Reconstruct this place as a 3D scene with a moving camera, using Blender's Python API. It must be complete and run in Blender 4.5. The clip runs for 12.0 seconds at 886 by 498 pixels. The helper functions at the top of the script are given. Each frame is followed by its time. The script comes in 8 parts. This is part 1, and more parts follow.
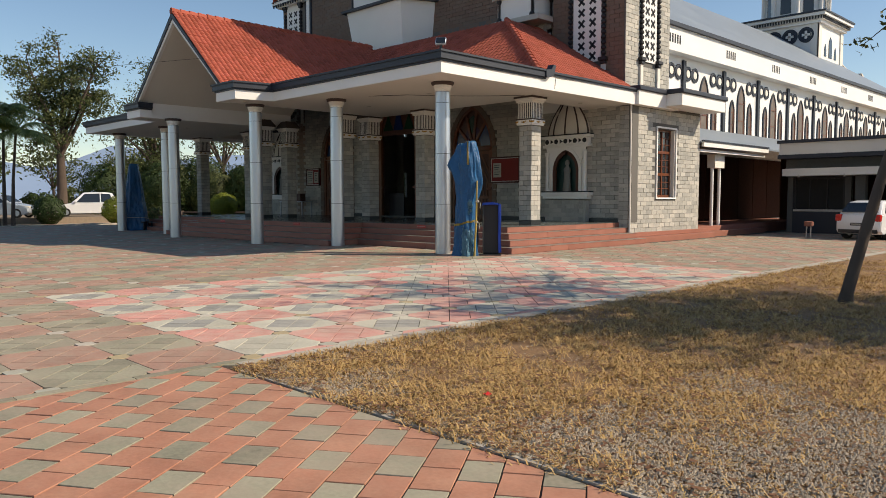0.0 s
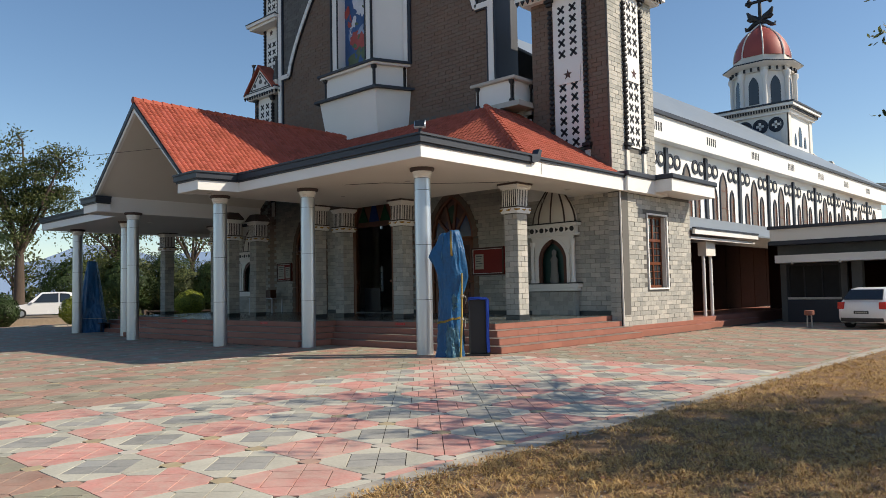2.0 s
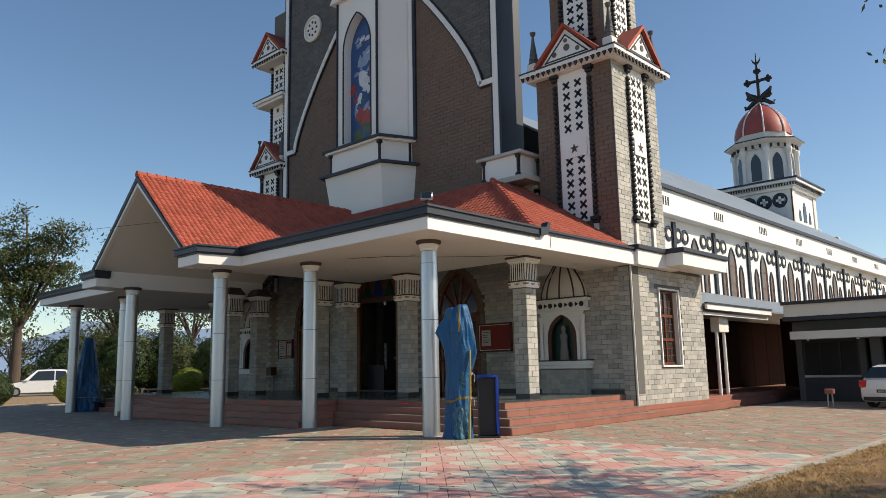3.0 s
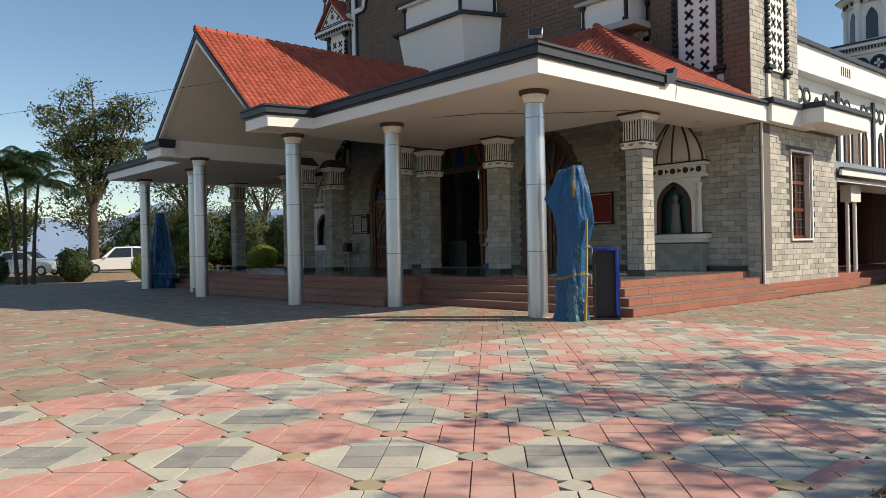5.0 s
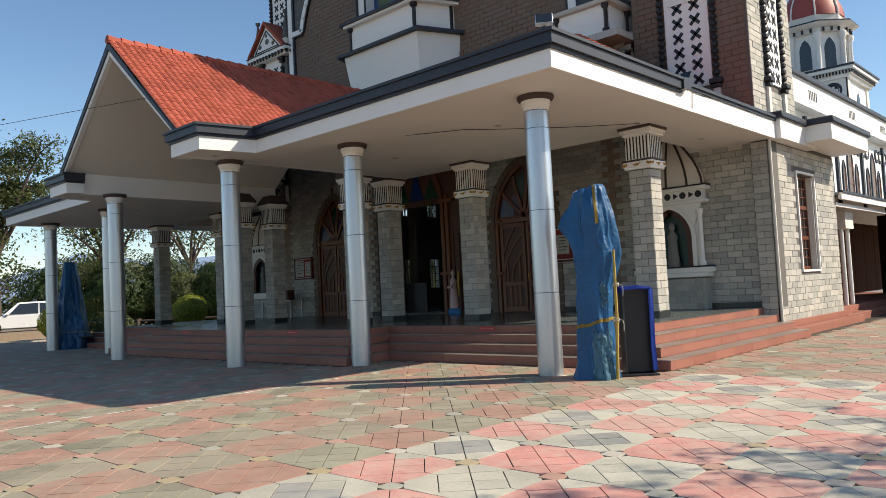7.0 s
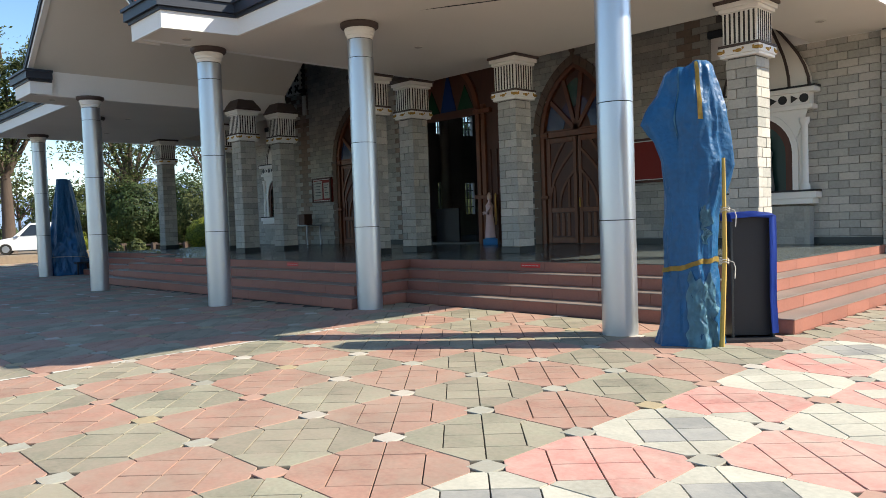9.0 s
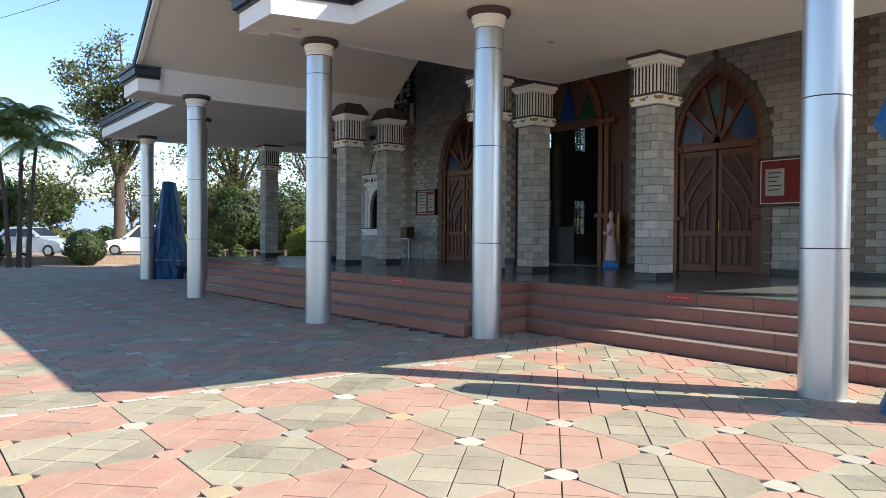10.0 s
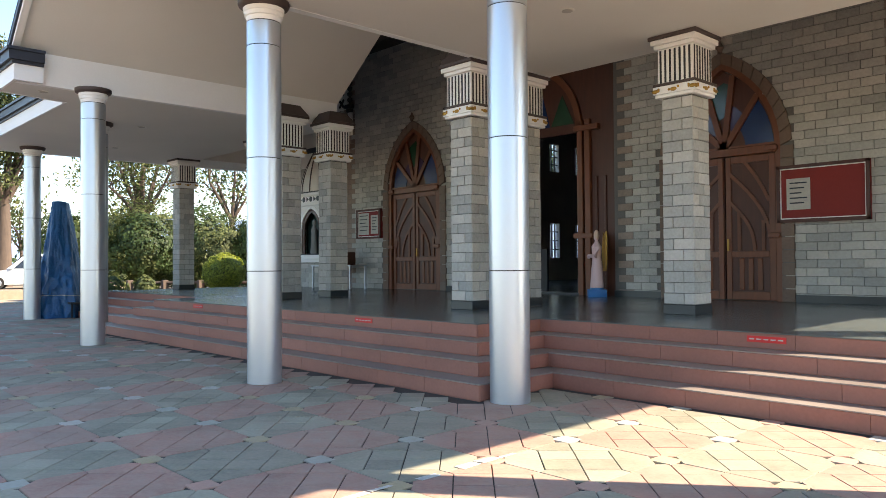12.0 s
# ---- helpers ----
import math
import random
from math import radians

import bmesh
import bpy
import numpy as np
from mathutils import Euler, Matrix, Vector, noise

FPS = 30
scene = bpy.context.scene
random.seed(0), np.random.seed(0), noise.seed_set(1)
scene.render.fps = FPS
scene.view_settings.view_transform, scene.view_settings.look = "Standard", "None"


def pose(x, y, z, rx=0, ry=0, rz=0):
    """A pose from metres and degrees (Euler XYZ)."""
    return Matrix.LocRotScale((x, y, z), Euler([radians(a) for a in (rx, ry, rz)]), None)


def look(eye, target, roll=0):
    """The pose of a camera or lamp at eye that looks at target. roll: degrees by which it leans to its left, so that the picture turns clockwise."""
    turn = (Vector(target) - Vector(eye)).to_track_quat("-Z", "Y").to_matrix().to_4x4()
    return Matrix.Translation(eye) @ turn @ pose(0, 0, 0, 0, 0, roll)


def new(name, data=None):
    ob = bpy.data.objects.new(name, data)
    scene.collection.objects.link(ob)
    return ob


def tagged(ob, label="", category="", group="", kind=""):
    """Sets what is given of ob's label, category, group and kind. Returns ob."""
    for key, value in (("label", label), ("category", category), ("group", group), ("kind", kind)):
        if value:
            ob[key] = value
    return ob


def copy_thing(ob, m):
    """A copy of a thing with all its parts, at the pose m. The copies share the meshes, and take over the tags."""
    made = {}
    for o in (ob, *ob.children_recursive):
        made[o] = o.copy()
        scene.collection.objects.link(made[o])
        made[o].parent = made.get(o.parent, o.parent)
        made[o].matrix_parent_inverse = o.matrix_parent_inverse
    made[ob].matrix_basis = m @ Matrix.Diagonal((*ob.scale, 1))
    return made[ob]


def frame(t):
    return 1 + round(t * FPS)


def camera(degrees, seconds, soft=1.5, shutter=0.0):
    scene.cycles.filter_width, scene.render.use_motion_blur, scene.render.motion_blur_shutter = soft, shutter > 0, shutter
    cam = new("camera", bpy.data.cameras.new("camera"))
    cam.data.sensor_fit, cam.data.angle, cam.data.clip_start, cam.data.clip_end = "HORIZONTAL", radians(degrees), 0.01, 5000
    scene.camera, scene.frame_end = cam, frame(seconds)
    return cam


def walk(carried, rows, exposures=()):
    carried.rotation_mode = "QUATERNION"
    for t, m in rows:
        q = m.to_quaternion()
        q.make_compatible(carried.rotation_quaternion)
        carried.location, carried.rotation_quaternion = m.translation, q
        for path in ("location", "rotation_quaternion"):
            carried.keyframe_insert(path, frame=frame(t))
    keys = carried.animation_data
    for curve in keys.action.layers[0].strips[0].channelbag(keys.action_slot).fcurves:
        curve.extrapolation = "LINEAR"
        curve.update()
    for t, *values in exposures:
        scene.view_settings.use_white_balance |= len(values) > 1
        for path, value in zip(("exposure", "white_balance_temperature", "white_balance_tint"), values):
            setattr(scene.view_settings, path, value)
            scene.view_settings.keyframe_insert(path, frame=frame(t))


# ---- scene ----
cam = camera(61.6, 12.0, soft=0.7)
PATH = [
    (0, (-0.119, 0.076, 1.603), (-1.536, 1.481, 1.469), -0.1),
    (0.5, (-0.458, 0.299, 1.589), (-1.891, 1.694, 1.577), -0.4),
    (1, (-0.866, 0.734, 1.615), (-2.267, 2.161, 1.59), -1.2),
    (1.5, (-1.256, 1.038, 1.603), (-2.619, 2.502, 1.602), 0.1),
    (2, (-1.64, 1.368, 1.664), (-3.009, 2.821, 1.778), -1.1),
    (2.2, (-1.724, 1.523, 1.67), (-3.157, 2.905, 1.856), -0.5),
    (2.5, (-1.85, 1.706, 1.714), (-3.256, 3.104, 1.981), -0.1),
    (3, (-2.154, 1.758, 1.663), (-3.511, 3.192, 1.982), -1.1),
    (3.5, (-2.588, 2.076, 1.591), (-4.081, 3.401, 1.721), -2.0),
    (3.7, (-2.849, 2.21, 1.612), (-4.404, 3.467, 1.655), -1.4),
    (5.3, (-5.186, 3.268, 1.535), (-6.672, 4.607, 1.521), -1.0),
    (5.5, (-5.485, 3.414, 1.551), (-7.022, 4.691, 1.459), 0.5),
    (6, (-6.318, 3.729, 1.556), (-7.882, 4.974, 1.503), 0.4),
    (6.5, (-7.164, 4.147, 1.565), (-8.697, 5.431, 1.55), -0.3),
    (7, (-7.949, 4.581, 1.592), (-9.312, 6.04, 1.702), -2.9),
    (7.2, (-8.195, 4.787, 1.588), (-9.517, 6.287, 1.557), -3.6),
    (8.8, (-10.13, 7.141, 1.492), (-11.451, 8.643, 1.483), -2.2),
    (9, (-10.425, 7.382, 1.54), (-11.868, 8.764, 1.46), -2.0),
    (9.5, (-11.265, 7.804, 1.54), (-12.81, 9.074, 1.507), -0.4),
    (10, (-12.08, 8.155, 1.535), (-13.684, 9.349, 1.504), 0.4),
    (10.5, (-12.874, 8.349, 1.543), (-14.493, 9.522, 1.523), -1.8),
    (11, (-13.621, 8.619, 1.544), (-15.233, 9.802, 1.48), -2.0),
    (11.5, (-14.501, 8.998, 1.554), (-16.017, 10.302, 1.564), -2.8),
    (12, (-15.305, 9.306, 1.541), (-16.762, 10.676, 1.579), -0.4),
]
walk(cam, [(t, look(eye, target, roll)) for t, eye, target, roll in PATH],
     exposures=[(0.0, 0.12, 7450, 12), (2.5, 0.15, 6850, 10), (3.7, 0.11, 7400, 10), (7.2, 0.41, 6950, 10), (9.0, 0.84, 6650, 8), (10.5, 1.32, 6600, 13), (11.5, 1.68, 7200, 13), (12.0, 1.93, 7300, 13)])

# ---- light ----
SUN_TO = Vector((0.79, 0.615, 0.765)).normalized()
world = bpy.data.worlds.new("sky")
scene.world = world
world.use_nodes = True
wn = world.node_tree
sky = wn.nodes.new("ShaderNodeTexSky")
sky.sky_type = 'NISHITA'
sky.sun_disc = False
sky.sun_elevation = math.asin(SUN_TO.z)
sky.sun_rotation = math.atan2(SUN_TO.x, SUN_TO.y)
sky.air_density, sky.dust_density, sky.ozone_density = 0.95, 0.35, 2.0
deep = wn.nodes.new("ShaderNodeHueSaturation")
deep.inputs["Saturation"].default_value = 1.12
wn.links.new(sky.outputs[0], deep.inputs["Color"])
wn.links.new(deep.outputs[0], wn.nodes["Background"].inputs[0])
wn.nodes["Background"].inputs[1].default_value = 0.13
sun_data = bpy.data.lights.new("sun", 'SUN')
sun_data.energy, sun_data.angle, sun_data.color = 5.0, radians(0.5), (1.0, 0.91, 0.78)
sun = new("sun", sun_data)
sun.matrix_world = look(SUN_TO * 60, (0, 0, 0))


# ---- materials ----
def mat(name, color, rough=0.8, metal=0.0, vary=0.15, grain=40.0, stain=1.2, stain_amt=0.2, bump=0.3, each=0.0,
        each_cols=None, spec=0.4, bump_dist=0.004, streak=False, rvar=0.12, dust=0.0, dust_col=(0.345, 0.28, 0.215)):
    """A surface with grain, larger stains, and, where each > 0, a shade of its own for every piece."""
    m = bpy.data.materials.new(name)
    m.use_nodes = True
    nt = m.node_tree
    n, lk = nt.nodes, nt.links
    bsdf = n["Principled BSDF"]
    bsdf.inputs["Roughness"].default_value = rough
    bsdf.inputs["Metallic"].default_value = metal
    bsdf.inputs["Specular IOR Level"].default_value = spec
    co = n.new("ShaderNodeTexCoord")
    geo = n.new("ShaderNodeNewGeometry")
    info = n.new("ShaderNodeObjectInfo")
    add = n.new("ShaderNodeMath")
    lk.new(geo.outputs["Random Per Island"], add.inputs[0])
    lk.new(info.outputs["Random"], add.inputs[1])
    fr = n.new("ShaderNodeMath")
    fr.operation = 'FRACT'
    lk.new(add.outputs[0], fr.inputs[0])
    rnd = fr.outputs[0]
    pos = geo.outputs["Position"]
    n1 = n.new("ShaderNodeTexNoise")
    n1.inputs["Scale"].default_value, n1.inputs["Detail"].default_value = grain, 6
    n2 = n.new("ShaderNodeTexNoise")
    n2.inputs["Scale"].default_value, n2.inputs["Detail"].default_value = stain, 5
    if streak:
        mp = n.new("ShaderNodeMapping")
        mp.inputs["Scale"].default_value = (1, 1, 0.12)
        lk.new(pos, mp.inputs[0])
        lk.new(mp.outputs[0], n1.inputs["Vector"])
    else:
        lk.new(pos, n1.inputs["Vector"])
    lk.new(pos, n2.inputs["Vector"])
    if each_cols:
        ramp = n.new("ShaderNodeValToRGB")
        ramp.color_ramp.interpolation = 'CONSTANT' if len(each_cols) > 2 else 'LINEAR'
        while len(ramp.color_ramp.elements) < len(each_cols):
            ramp.color_ramp.elements.new(0.5)
        for i, c in enumerate(each_cols):
            ramp.color_ramp.elements[i].position = i / len(each_cols) if len(each_cols) > 2 else i
            ramp.color_ramp.elements[i].color = (*c, 1)
        lk.new(rnd, ramp.inputs[0])
        base = ramp.outputs[0]
    else:
        rgb = n.new("ShaderNodeRGB")
        rgb.outputs[0].default_value = (*color, 1)
        base = rgb.outputs[0]
    hsv = n.new("ShaderNodeHueSaturation")
    lk.new(base, hsv.inputs["Color"])
    # value = 1 + vary*(grain-.5) + stain_amt*(stain-.5) + each*(rnd-.5)
    total = None
    for src, k in ((n1.outputs["Fac"], vary * 2), (n2.outputs["Fac"], stain_amt * 2), (rnd, each)):
        mul = n.new("ShaderNodeMath")
        mul.operation = 'MULTIPLY_ADD'
        lk.new(src, mul.inputs[0])
        mul.inputs[1].default_value = k
        if total is None:
            mul.inputs[2].default_value = 1 - 0.5 * (vary * 2 + stain_amt * 2 + each)
        else:
            lk.new(total, mul.inputs[2])
        total = mul.outputs[0]
    lk.new(total, hsv.inputs["Value"])
    colour = hsv.outputs[0]
    if dust:
        # patches of settled sand, with grain in their edges
        n3 = n.new("ShaderNodeTexNoise")
        n3.inputs["Scale"].default_value, n3.inputs["Detail"].default_value, n3.inputs["Roughness"].default_value = 0.55, 9, 0.68
        lk.new(pos, n3.inputs["Vector"])
        n4 = n.new("ShaderNodeTexNoise")
        n4.inputs["Scale"].default_value, n4.inputs["Detail"].default_value, n4.inputs["Roughness"].default_value = 5.5, 6, 0.65
        lk.new(pos, n4.inputs["Vector"])
        both = n.new("ShaderNodeMix")
        both.inputs[0].default_value = 0.45
        lk.new(n3.outputs["Fac"], both.inputs[2])
        lk.new(n4.outputs["Fac"], both.inputs[3])
        dm = n.new("ShaderNodeMapRange")
        lk.new(both.outputs[0], dm.inputs[0])
        dm.inputs[1].default_value, dm.inputs[2].default_value, dm.inputs[4].default_value = 0.42, 0.63, dust
        mix = n.new("ShaderNodeMix")
        mix.data_type = 'RGBA'
        lk.new(dm.outputs[0], mix.inputs[0])
        lk.new(colour, mix.inputs[6])
        mix.inputs[7].default_value = (*dust_col, 1)
        colour = mix.outputs[2]
    lk.new(colour, bsdf.inputs["Base Color"])
    rr = n.new("ShaderNodeMapRange")
    lk.new(n2.outputs["Fac"], rr.inputs[0])
    rr.inputs[3].default_value, rr.inputs[4].default_value = max(0.03, rough - rvar), min(1, rough + rvar)
    lk.new(rr.outputs[0], bsdf.inputs["Roughness"])
    if bump > 0:
        b = n.new("ShaderNodeBump")
        b.inputs["Strength"].default_value, b.inputs["Distance"].default_value = bump, bump_dist
        lk.new(n1.outputs["Fac"], b.inputs["Height"])
        lk.new(b.outputs[0], bsdf.inputs["Normal"])
    return m


def glass(name, tint=(0.8, 0.85, 0.85), rough=0.02, trans=1.0):
    m = bpy.data.materials.new(name)
    m.use_nodes = True
    b = m.node_tree.nodes["Principled BSDF"]
    b.inputs["Base Color"].default_value = (*tint, 1)
    b.inputs["Roughness"].default_value = rough
    b.inputs["Transmission Weight"].default_value = trans
    b.inputs["IOR"].default_value = 1.3
    return m


def leafy(m, share=0.4):
    """Thin leaves pass on part of the light that falls on their far side."""
    nt = m.node_tree
    bsdf = nt.nodes["Principled BSDF"]
    tr = nt.nodes.new("ShaderNodeBsdfTranslucent")
    nt.links.new(bsdf.inputs["Base Color"].links[0].from_socket, tr.inputs["Color"])
    mix = nt.nodes.new("ShaderNodeMixShader")
    mix.inputs[0].default_value = share
    nt.links.new(bsdf.outputs[0], mix.inputs[1])
    nt.links.new(tr.outputs[0], mix.inputs[2])
    nt.links.new(mix.outputs[0], nt.nodes["Material Output"].inputs["Surface"])
    return m


WHITE = mat("white_paint", (0.80, 0.79, 0.76), 0.6, vary=0.04, stain=0.5, stain_amt=0.07, bump=0.1)
SOFFIT = mat("cream_plaster", (0.71, 0.68, 0.62), 0.7, vary=0.03, stain=0.35, stain_amt=0.12, bump=0.1)
NAVY = mat("navy_paint", (0.024, 0.03, 0.043), 0.5, vary=0.15, stain_amt=0.25, bump=0.1)
BLACKP = mat("black_paint", (0.02, 0.02, 0.023), 0.5, vary=0.1, bump=0.05)
STONE = mat("grey_stone", (0.4, 0.38, 0.34), 0.88, each=0.22, vary=0.22, grain=22, stain=2.5, stain_amt=0.15, bump=0.7,
            each_cols=[(0.35, 0.35, 0.32), (0.44, 0.42, 0.375)], bump_dist=0.012)
STONE_B = mat("brown_stone", (0.19, 0.135, 0.105), 0.88, each=0.3, vary=0.2, grain=22, stain=0.8, stain_amt=0.2, bump=0.7,
              each_cols=[(0.20, 0.135, 0.10), (0.15, 0.115, 0.092)], bump_dist=0.012)
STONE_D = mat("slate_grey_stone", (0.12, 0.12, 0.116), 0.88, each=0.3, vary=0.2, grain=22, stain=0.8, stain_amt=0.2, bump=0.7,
              bump_dist=0.012)
STONE_Q = mat("tan_quoin_stone", (0.27, 0.215, 0.175), 0.88, each=0.25, vary=0.22, grain=22, stain=2.5, stain_amt=0.15, bump=0.7, bump_dist=0.012)
MORTAR = mat("mortar", (0.13, 0.125, 0.115), 0.95, vary=0.2, bump=0.3)
TILE = mat("clay_roof_tile", (0.36, 0.07, 0.035), 0.8, each=0.6, vary=0.15, grain=30, stain=0.8, stain_amt=0.25, bump=0.3,
           each_cols=[(0.41, 0.092, 0.05), (0.30, 0.07, 0.045)])
TILE_BASE = mat("roof_batten", (0.045, 0.035, 0.03), 0.9)
STEEL = mat("painted_steel", (0.50, 0.54, 0.59), 0.33, metal=0.8, vary=0.03, grain=60, stain=0.7, stain_amt=0.02, bump=0.01, rvar=0.02)
STEP = mat("red_sandstone", (0.29, 0.115, 0.08), 0.62, each=0.14, vary=0.15, grain=30, stain=1.5, stain_amt=0.22, bump=0.3)
TREAD = mat("grey_granite_tread", (0.235, 0.195, 0.17), 0.4, vary=0.25, grain=60, stain=1.8, stain_amt=0.35, bump=0.08, spec=0.5)
FLOOR = mat("polished_dark_granite", (0.10, 0.115, 0.11), 0.22, vary=0.25, grain=90, stain=0.8, stain_amt=0.25, bump=0.02, spec=0.5)
PLINTH = mat("dark_granite", (0.03, 0.035, 0.037), 0.35, vary=0.2, grain=90, bump=0.02)
WOOD = mat("varnished_wood", (0.155, 0.048, 0.02), 0.38, vary=0.35, grain=14, stain=1.0, stain_amt=0.2, bump=0.15, streak=True)
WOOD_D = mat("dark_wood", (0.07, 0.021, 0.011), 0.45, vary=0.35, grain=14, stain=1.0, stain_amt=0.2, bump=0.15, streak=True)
GOLD = mat("gold_paint", (0.42, 0.25, 0.06), 0.4, metal=0.6, vary=0.1, bump=0.1)
TARP = mat("blue_tarpaulin", (0.004, 0.075, 0.19), 0.42, vary=0.3, grain=16, stain=1.6, stain_amt=0.55, bump=0.55, bump_dist=0.03)
TARP_P = mat("faded_tarpaulin", (0.12, 0.28, 0.38), 0.42, vary=0.5, grain=9, stain=5, stain_amt=0.7, bump=0.7, bump_dist=0.03)
ROPE = mat("yellow_cloth_tape", (0.42, 0.29, 0.07), 0.8, vary=0.2, bump=0.2)
KERB = mat("worn_edging", (0.37, 0.34, 0.285), 0.92, vary=0.3, grain=18, stain=1.8, stain_amt=0.5, bump=0.5)
# near-black brown that holds the deep shade under verandah and carport roofs
SHADE_BROWN = mat("deep_shade_brown", (0.05, 0.022, 0.015), 0.95, vary=0.3, grain=12, stain_amt=0.2, bump=0.1, spec=0.05)
DIM_PANE = mat("dim_window", (0.025, 0.025, 0.025), 0.6, vary=0.2, grain=3, stain_amt=0.2, bump=0, spec=0.15)
DUSTY = mat("dusty_window", (0.15, 0.12, 0.10), 0.5, vary=0.4, grain=4, stain=3, stain_amt=0.5, bump=0, spec=0.3)
CONC = mat("pale_concrete", (0.50, 0.47, 0.42), 0.9, vary=0.15, grain=25, stain=1.5, stain_amt=0.3, bump=0.4)
ROOFGREY = mat("blue_grey_roof_sheet", (0.19, 0.23, 0.27), 0.5, vary=0.06, stain=0.4, stain_amt=0.2, bump=0.05)
INNER = mat("interior_plaster", (0.5, 0.48, 0.44), 0.8, vary=0.05)
DIRT = mat("dry_earth", (0.22, 0.13, 0.066), 0.95, vary=0.6, grain=70, stain=0.9, stain_amt=0.5, bump=0.8, bump_dist=0.02)
SOIL = mat("dusty_ground", (0.24, 0.19, 0.14), 0.95, vary=0.25, grain=6, stain=0.15, stain_amt=0.3, bump=0.5)
BARK = mat("grey_brown_bark", (0.085, 0.062, 0.048), 0.95, vary=0.3, grain=12, stain=2, stain_amt=0.3, bump=0.8, bump_dist=0.015, streak=True)
LEAF = leafy(mat("green_leaf", (0.05, 0.08, 0.025), 0.6, each=0.5, vary=0.1, each_cols=[(0.04, 0.065, 0.018), (0.12, 0.135, 0.045)]))
LEAF_Y = leafy(mat("yellow_green_leaf", (0.2, 0.25, 0.03), 0.6, each=0.5, vary=0.1, each_cols=[(0.13, 0.17, 0.02), (0.27, 0.30, 0.04)]))
LEAF_D = leafy(mat("dark_green_leaf", (0.03, 0.06, 0.02), 0.6, each=0.5, vary=0.1, each_cols=[(0.025, 0.05, 0.012), (0.05, 0.085, 0.025)]))
LEAF_P = leafy(mat("palm_leaf", (0.06, 0.11, 0.03), 0.5, each=0.4, vary=0.1, each_cols=[(0.09, 0.16, 0.045), (0.24, 0.28, 0.09)]))
CARW = mat("white_car_paint", (0.75, 0.76, 0.77), 0.25, vary=0.02, stain_amt=0.03, bump=0, spec=0.6)
CARB = mat("silver_blue_car_paint", (0.42, 0.48, 0.55), 0.25, metal=0.3, vary=0.02, stain_amt=0.03, bump=0, spec=0.6)
RUBBER = mat("black_rubber", (0.02, 0.02, 0.02), 0.8, bump=0.1)
CARGLASS = mat("dark_car_glass", (0.02, 0.025, 0.03), 0.08, vary=0, stain_amt=0, bump=0, spec=0.7)
REDLAMP = mat("red_lamp_plastic", (0.5, 0.02, 0.015), 0.25, vary=0, bump=0)
PAPER = mat("pale_paper", (0.45, 0.43, 0.38), 0.8, vary=0.1, stain=8, stain_amt=0.2, bump=0.05)
BOARDRED = mat("red_felt", (0.22, 0.03, 0.025), 0.85, vary=0.12, stain_amt=0.15, bump=0.1)
WINGLASS = mat("dark_window_glass", (0.03, 0.035, 0.04), 0.1, vary=0, stain_amt=0.1, bump=0, spec=0.6)
PINKCLOTH = mat("pale_pink_paint", (0.62, 0.44, 0.44), 0.6, vary=0.06, bump=0.05)
SKIN = mat("cream_paint", (0.6, 0.45, 0.36), 0.6, vary=0.05, bump=0)
BLUEP = mat("blue_paint", (0.03, 0.17, 0.42), 0.5, vary=0.06, bump=0)
# paving stones
P_RED = mat("red_paver", (0.40, 0.16, 0.11), 0.85, each=0.38, vary=0.24, grain=28, stain=1.7, stain_amt=0.42, bump=0.35,
            each_cols=[(0.41, 0.235, 0.175), (0.31, 0.175, 0.132)], dust=0.7)
P_GREEN = mat("grey_green_paver", (0.255, 0.245, 0.178), 0.85, each=0.45, vary=0.28, grain=28, stain=1.7, stain_amt=0.4, bump=0.45, dust=0.65)
P_PINK = mat("pink_paver", (0.5, 0.22, 0.18), 0.85, each=0.3, vary=0.22, grain=28, stain=1.7, stain_amt=0.45, bump=0.35,
             each_cols=[(0.58, 0.275, 0.23), (0.48, 0.22, 0.185)], dust=0.65, dust_col=(0.52, 0.44, 0.36))
P_PALE = mat("pale_grey_paver", (0.43, 0.415, 0.34), 0.85, each=0.32, vary=0.25, grain=28, stain=1.7, stain_amt=0.4, bump=0.45, dust=0.45, dust_col=(0.52, 0.47, 0.38))
P_BRICK = mat("orange_red_brick_paver", (0.4, 0.17, 0.11), 0.85, each=0.3, vary=0.2, grain=30, stain=2.2, stain_amt=0.4, bump=0.4,
              each_cols=[(0.44, 0.205, 0.13), (0.34, 0.15, 0.098)], dust=0.35, dust_col=(0.40, 0.27, 0.19))
P_DARK = mat("slate_paver", (0.26, 0.26, 0.24), 0.85, each=0.3, vary=0.18, grain=35, stain=0.9, stain_amt=0.4, bump=0.45, dust=0.55, dust_col=(0.46, 0.43, 0.37))
P_DOT = mat("cream_paver", (0.5, 0.45, 0.33), 0.85, each=0.2, vary=0.14, grain=35, stain=0.9, stain_amt=0.3, bump=0.35,
            each_cols=[(0.42, 0.34, 0.2), (0.36, 0.36, 0.3), (0.42, 0.25, 0.19), (0.45, 0.42, 0.36)], dust=0.5)
JOINT = mat("joint_sand", (0.055, 0.045, 0.036), 0.95, vary=0.3, grain=60, stain_amt=0.2, bump=0.4)


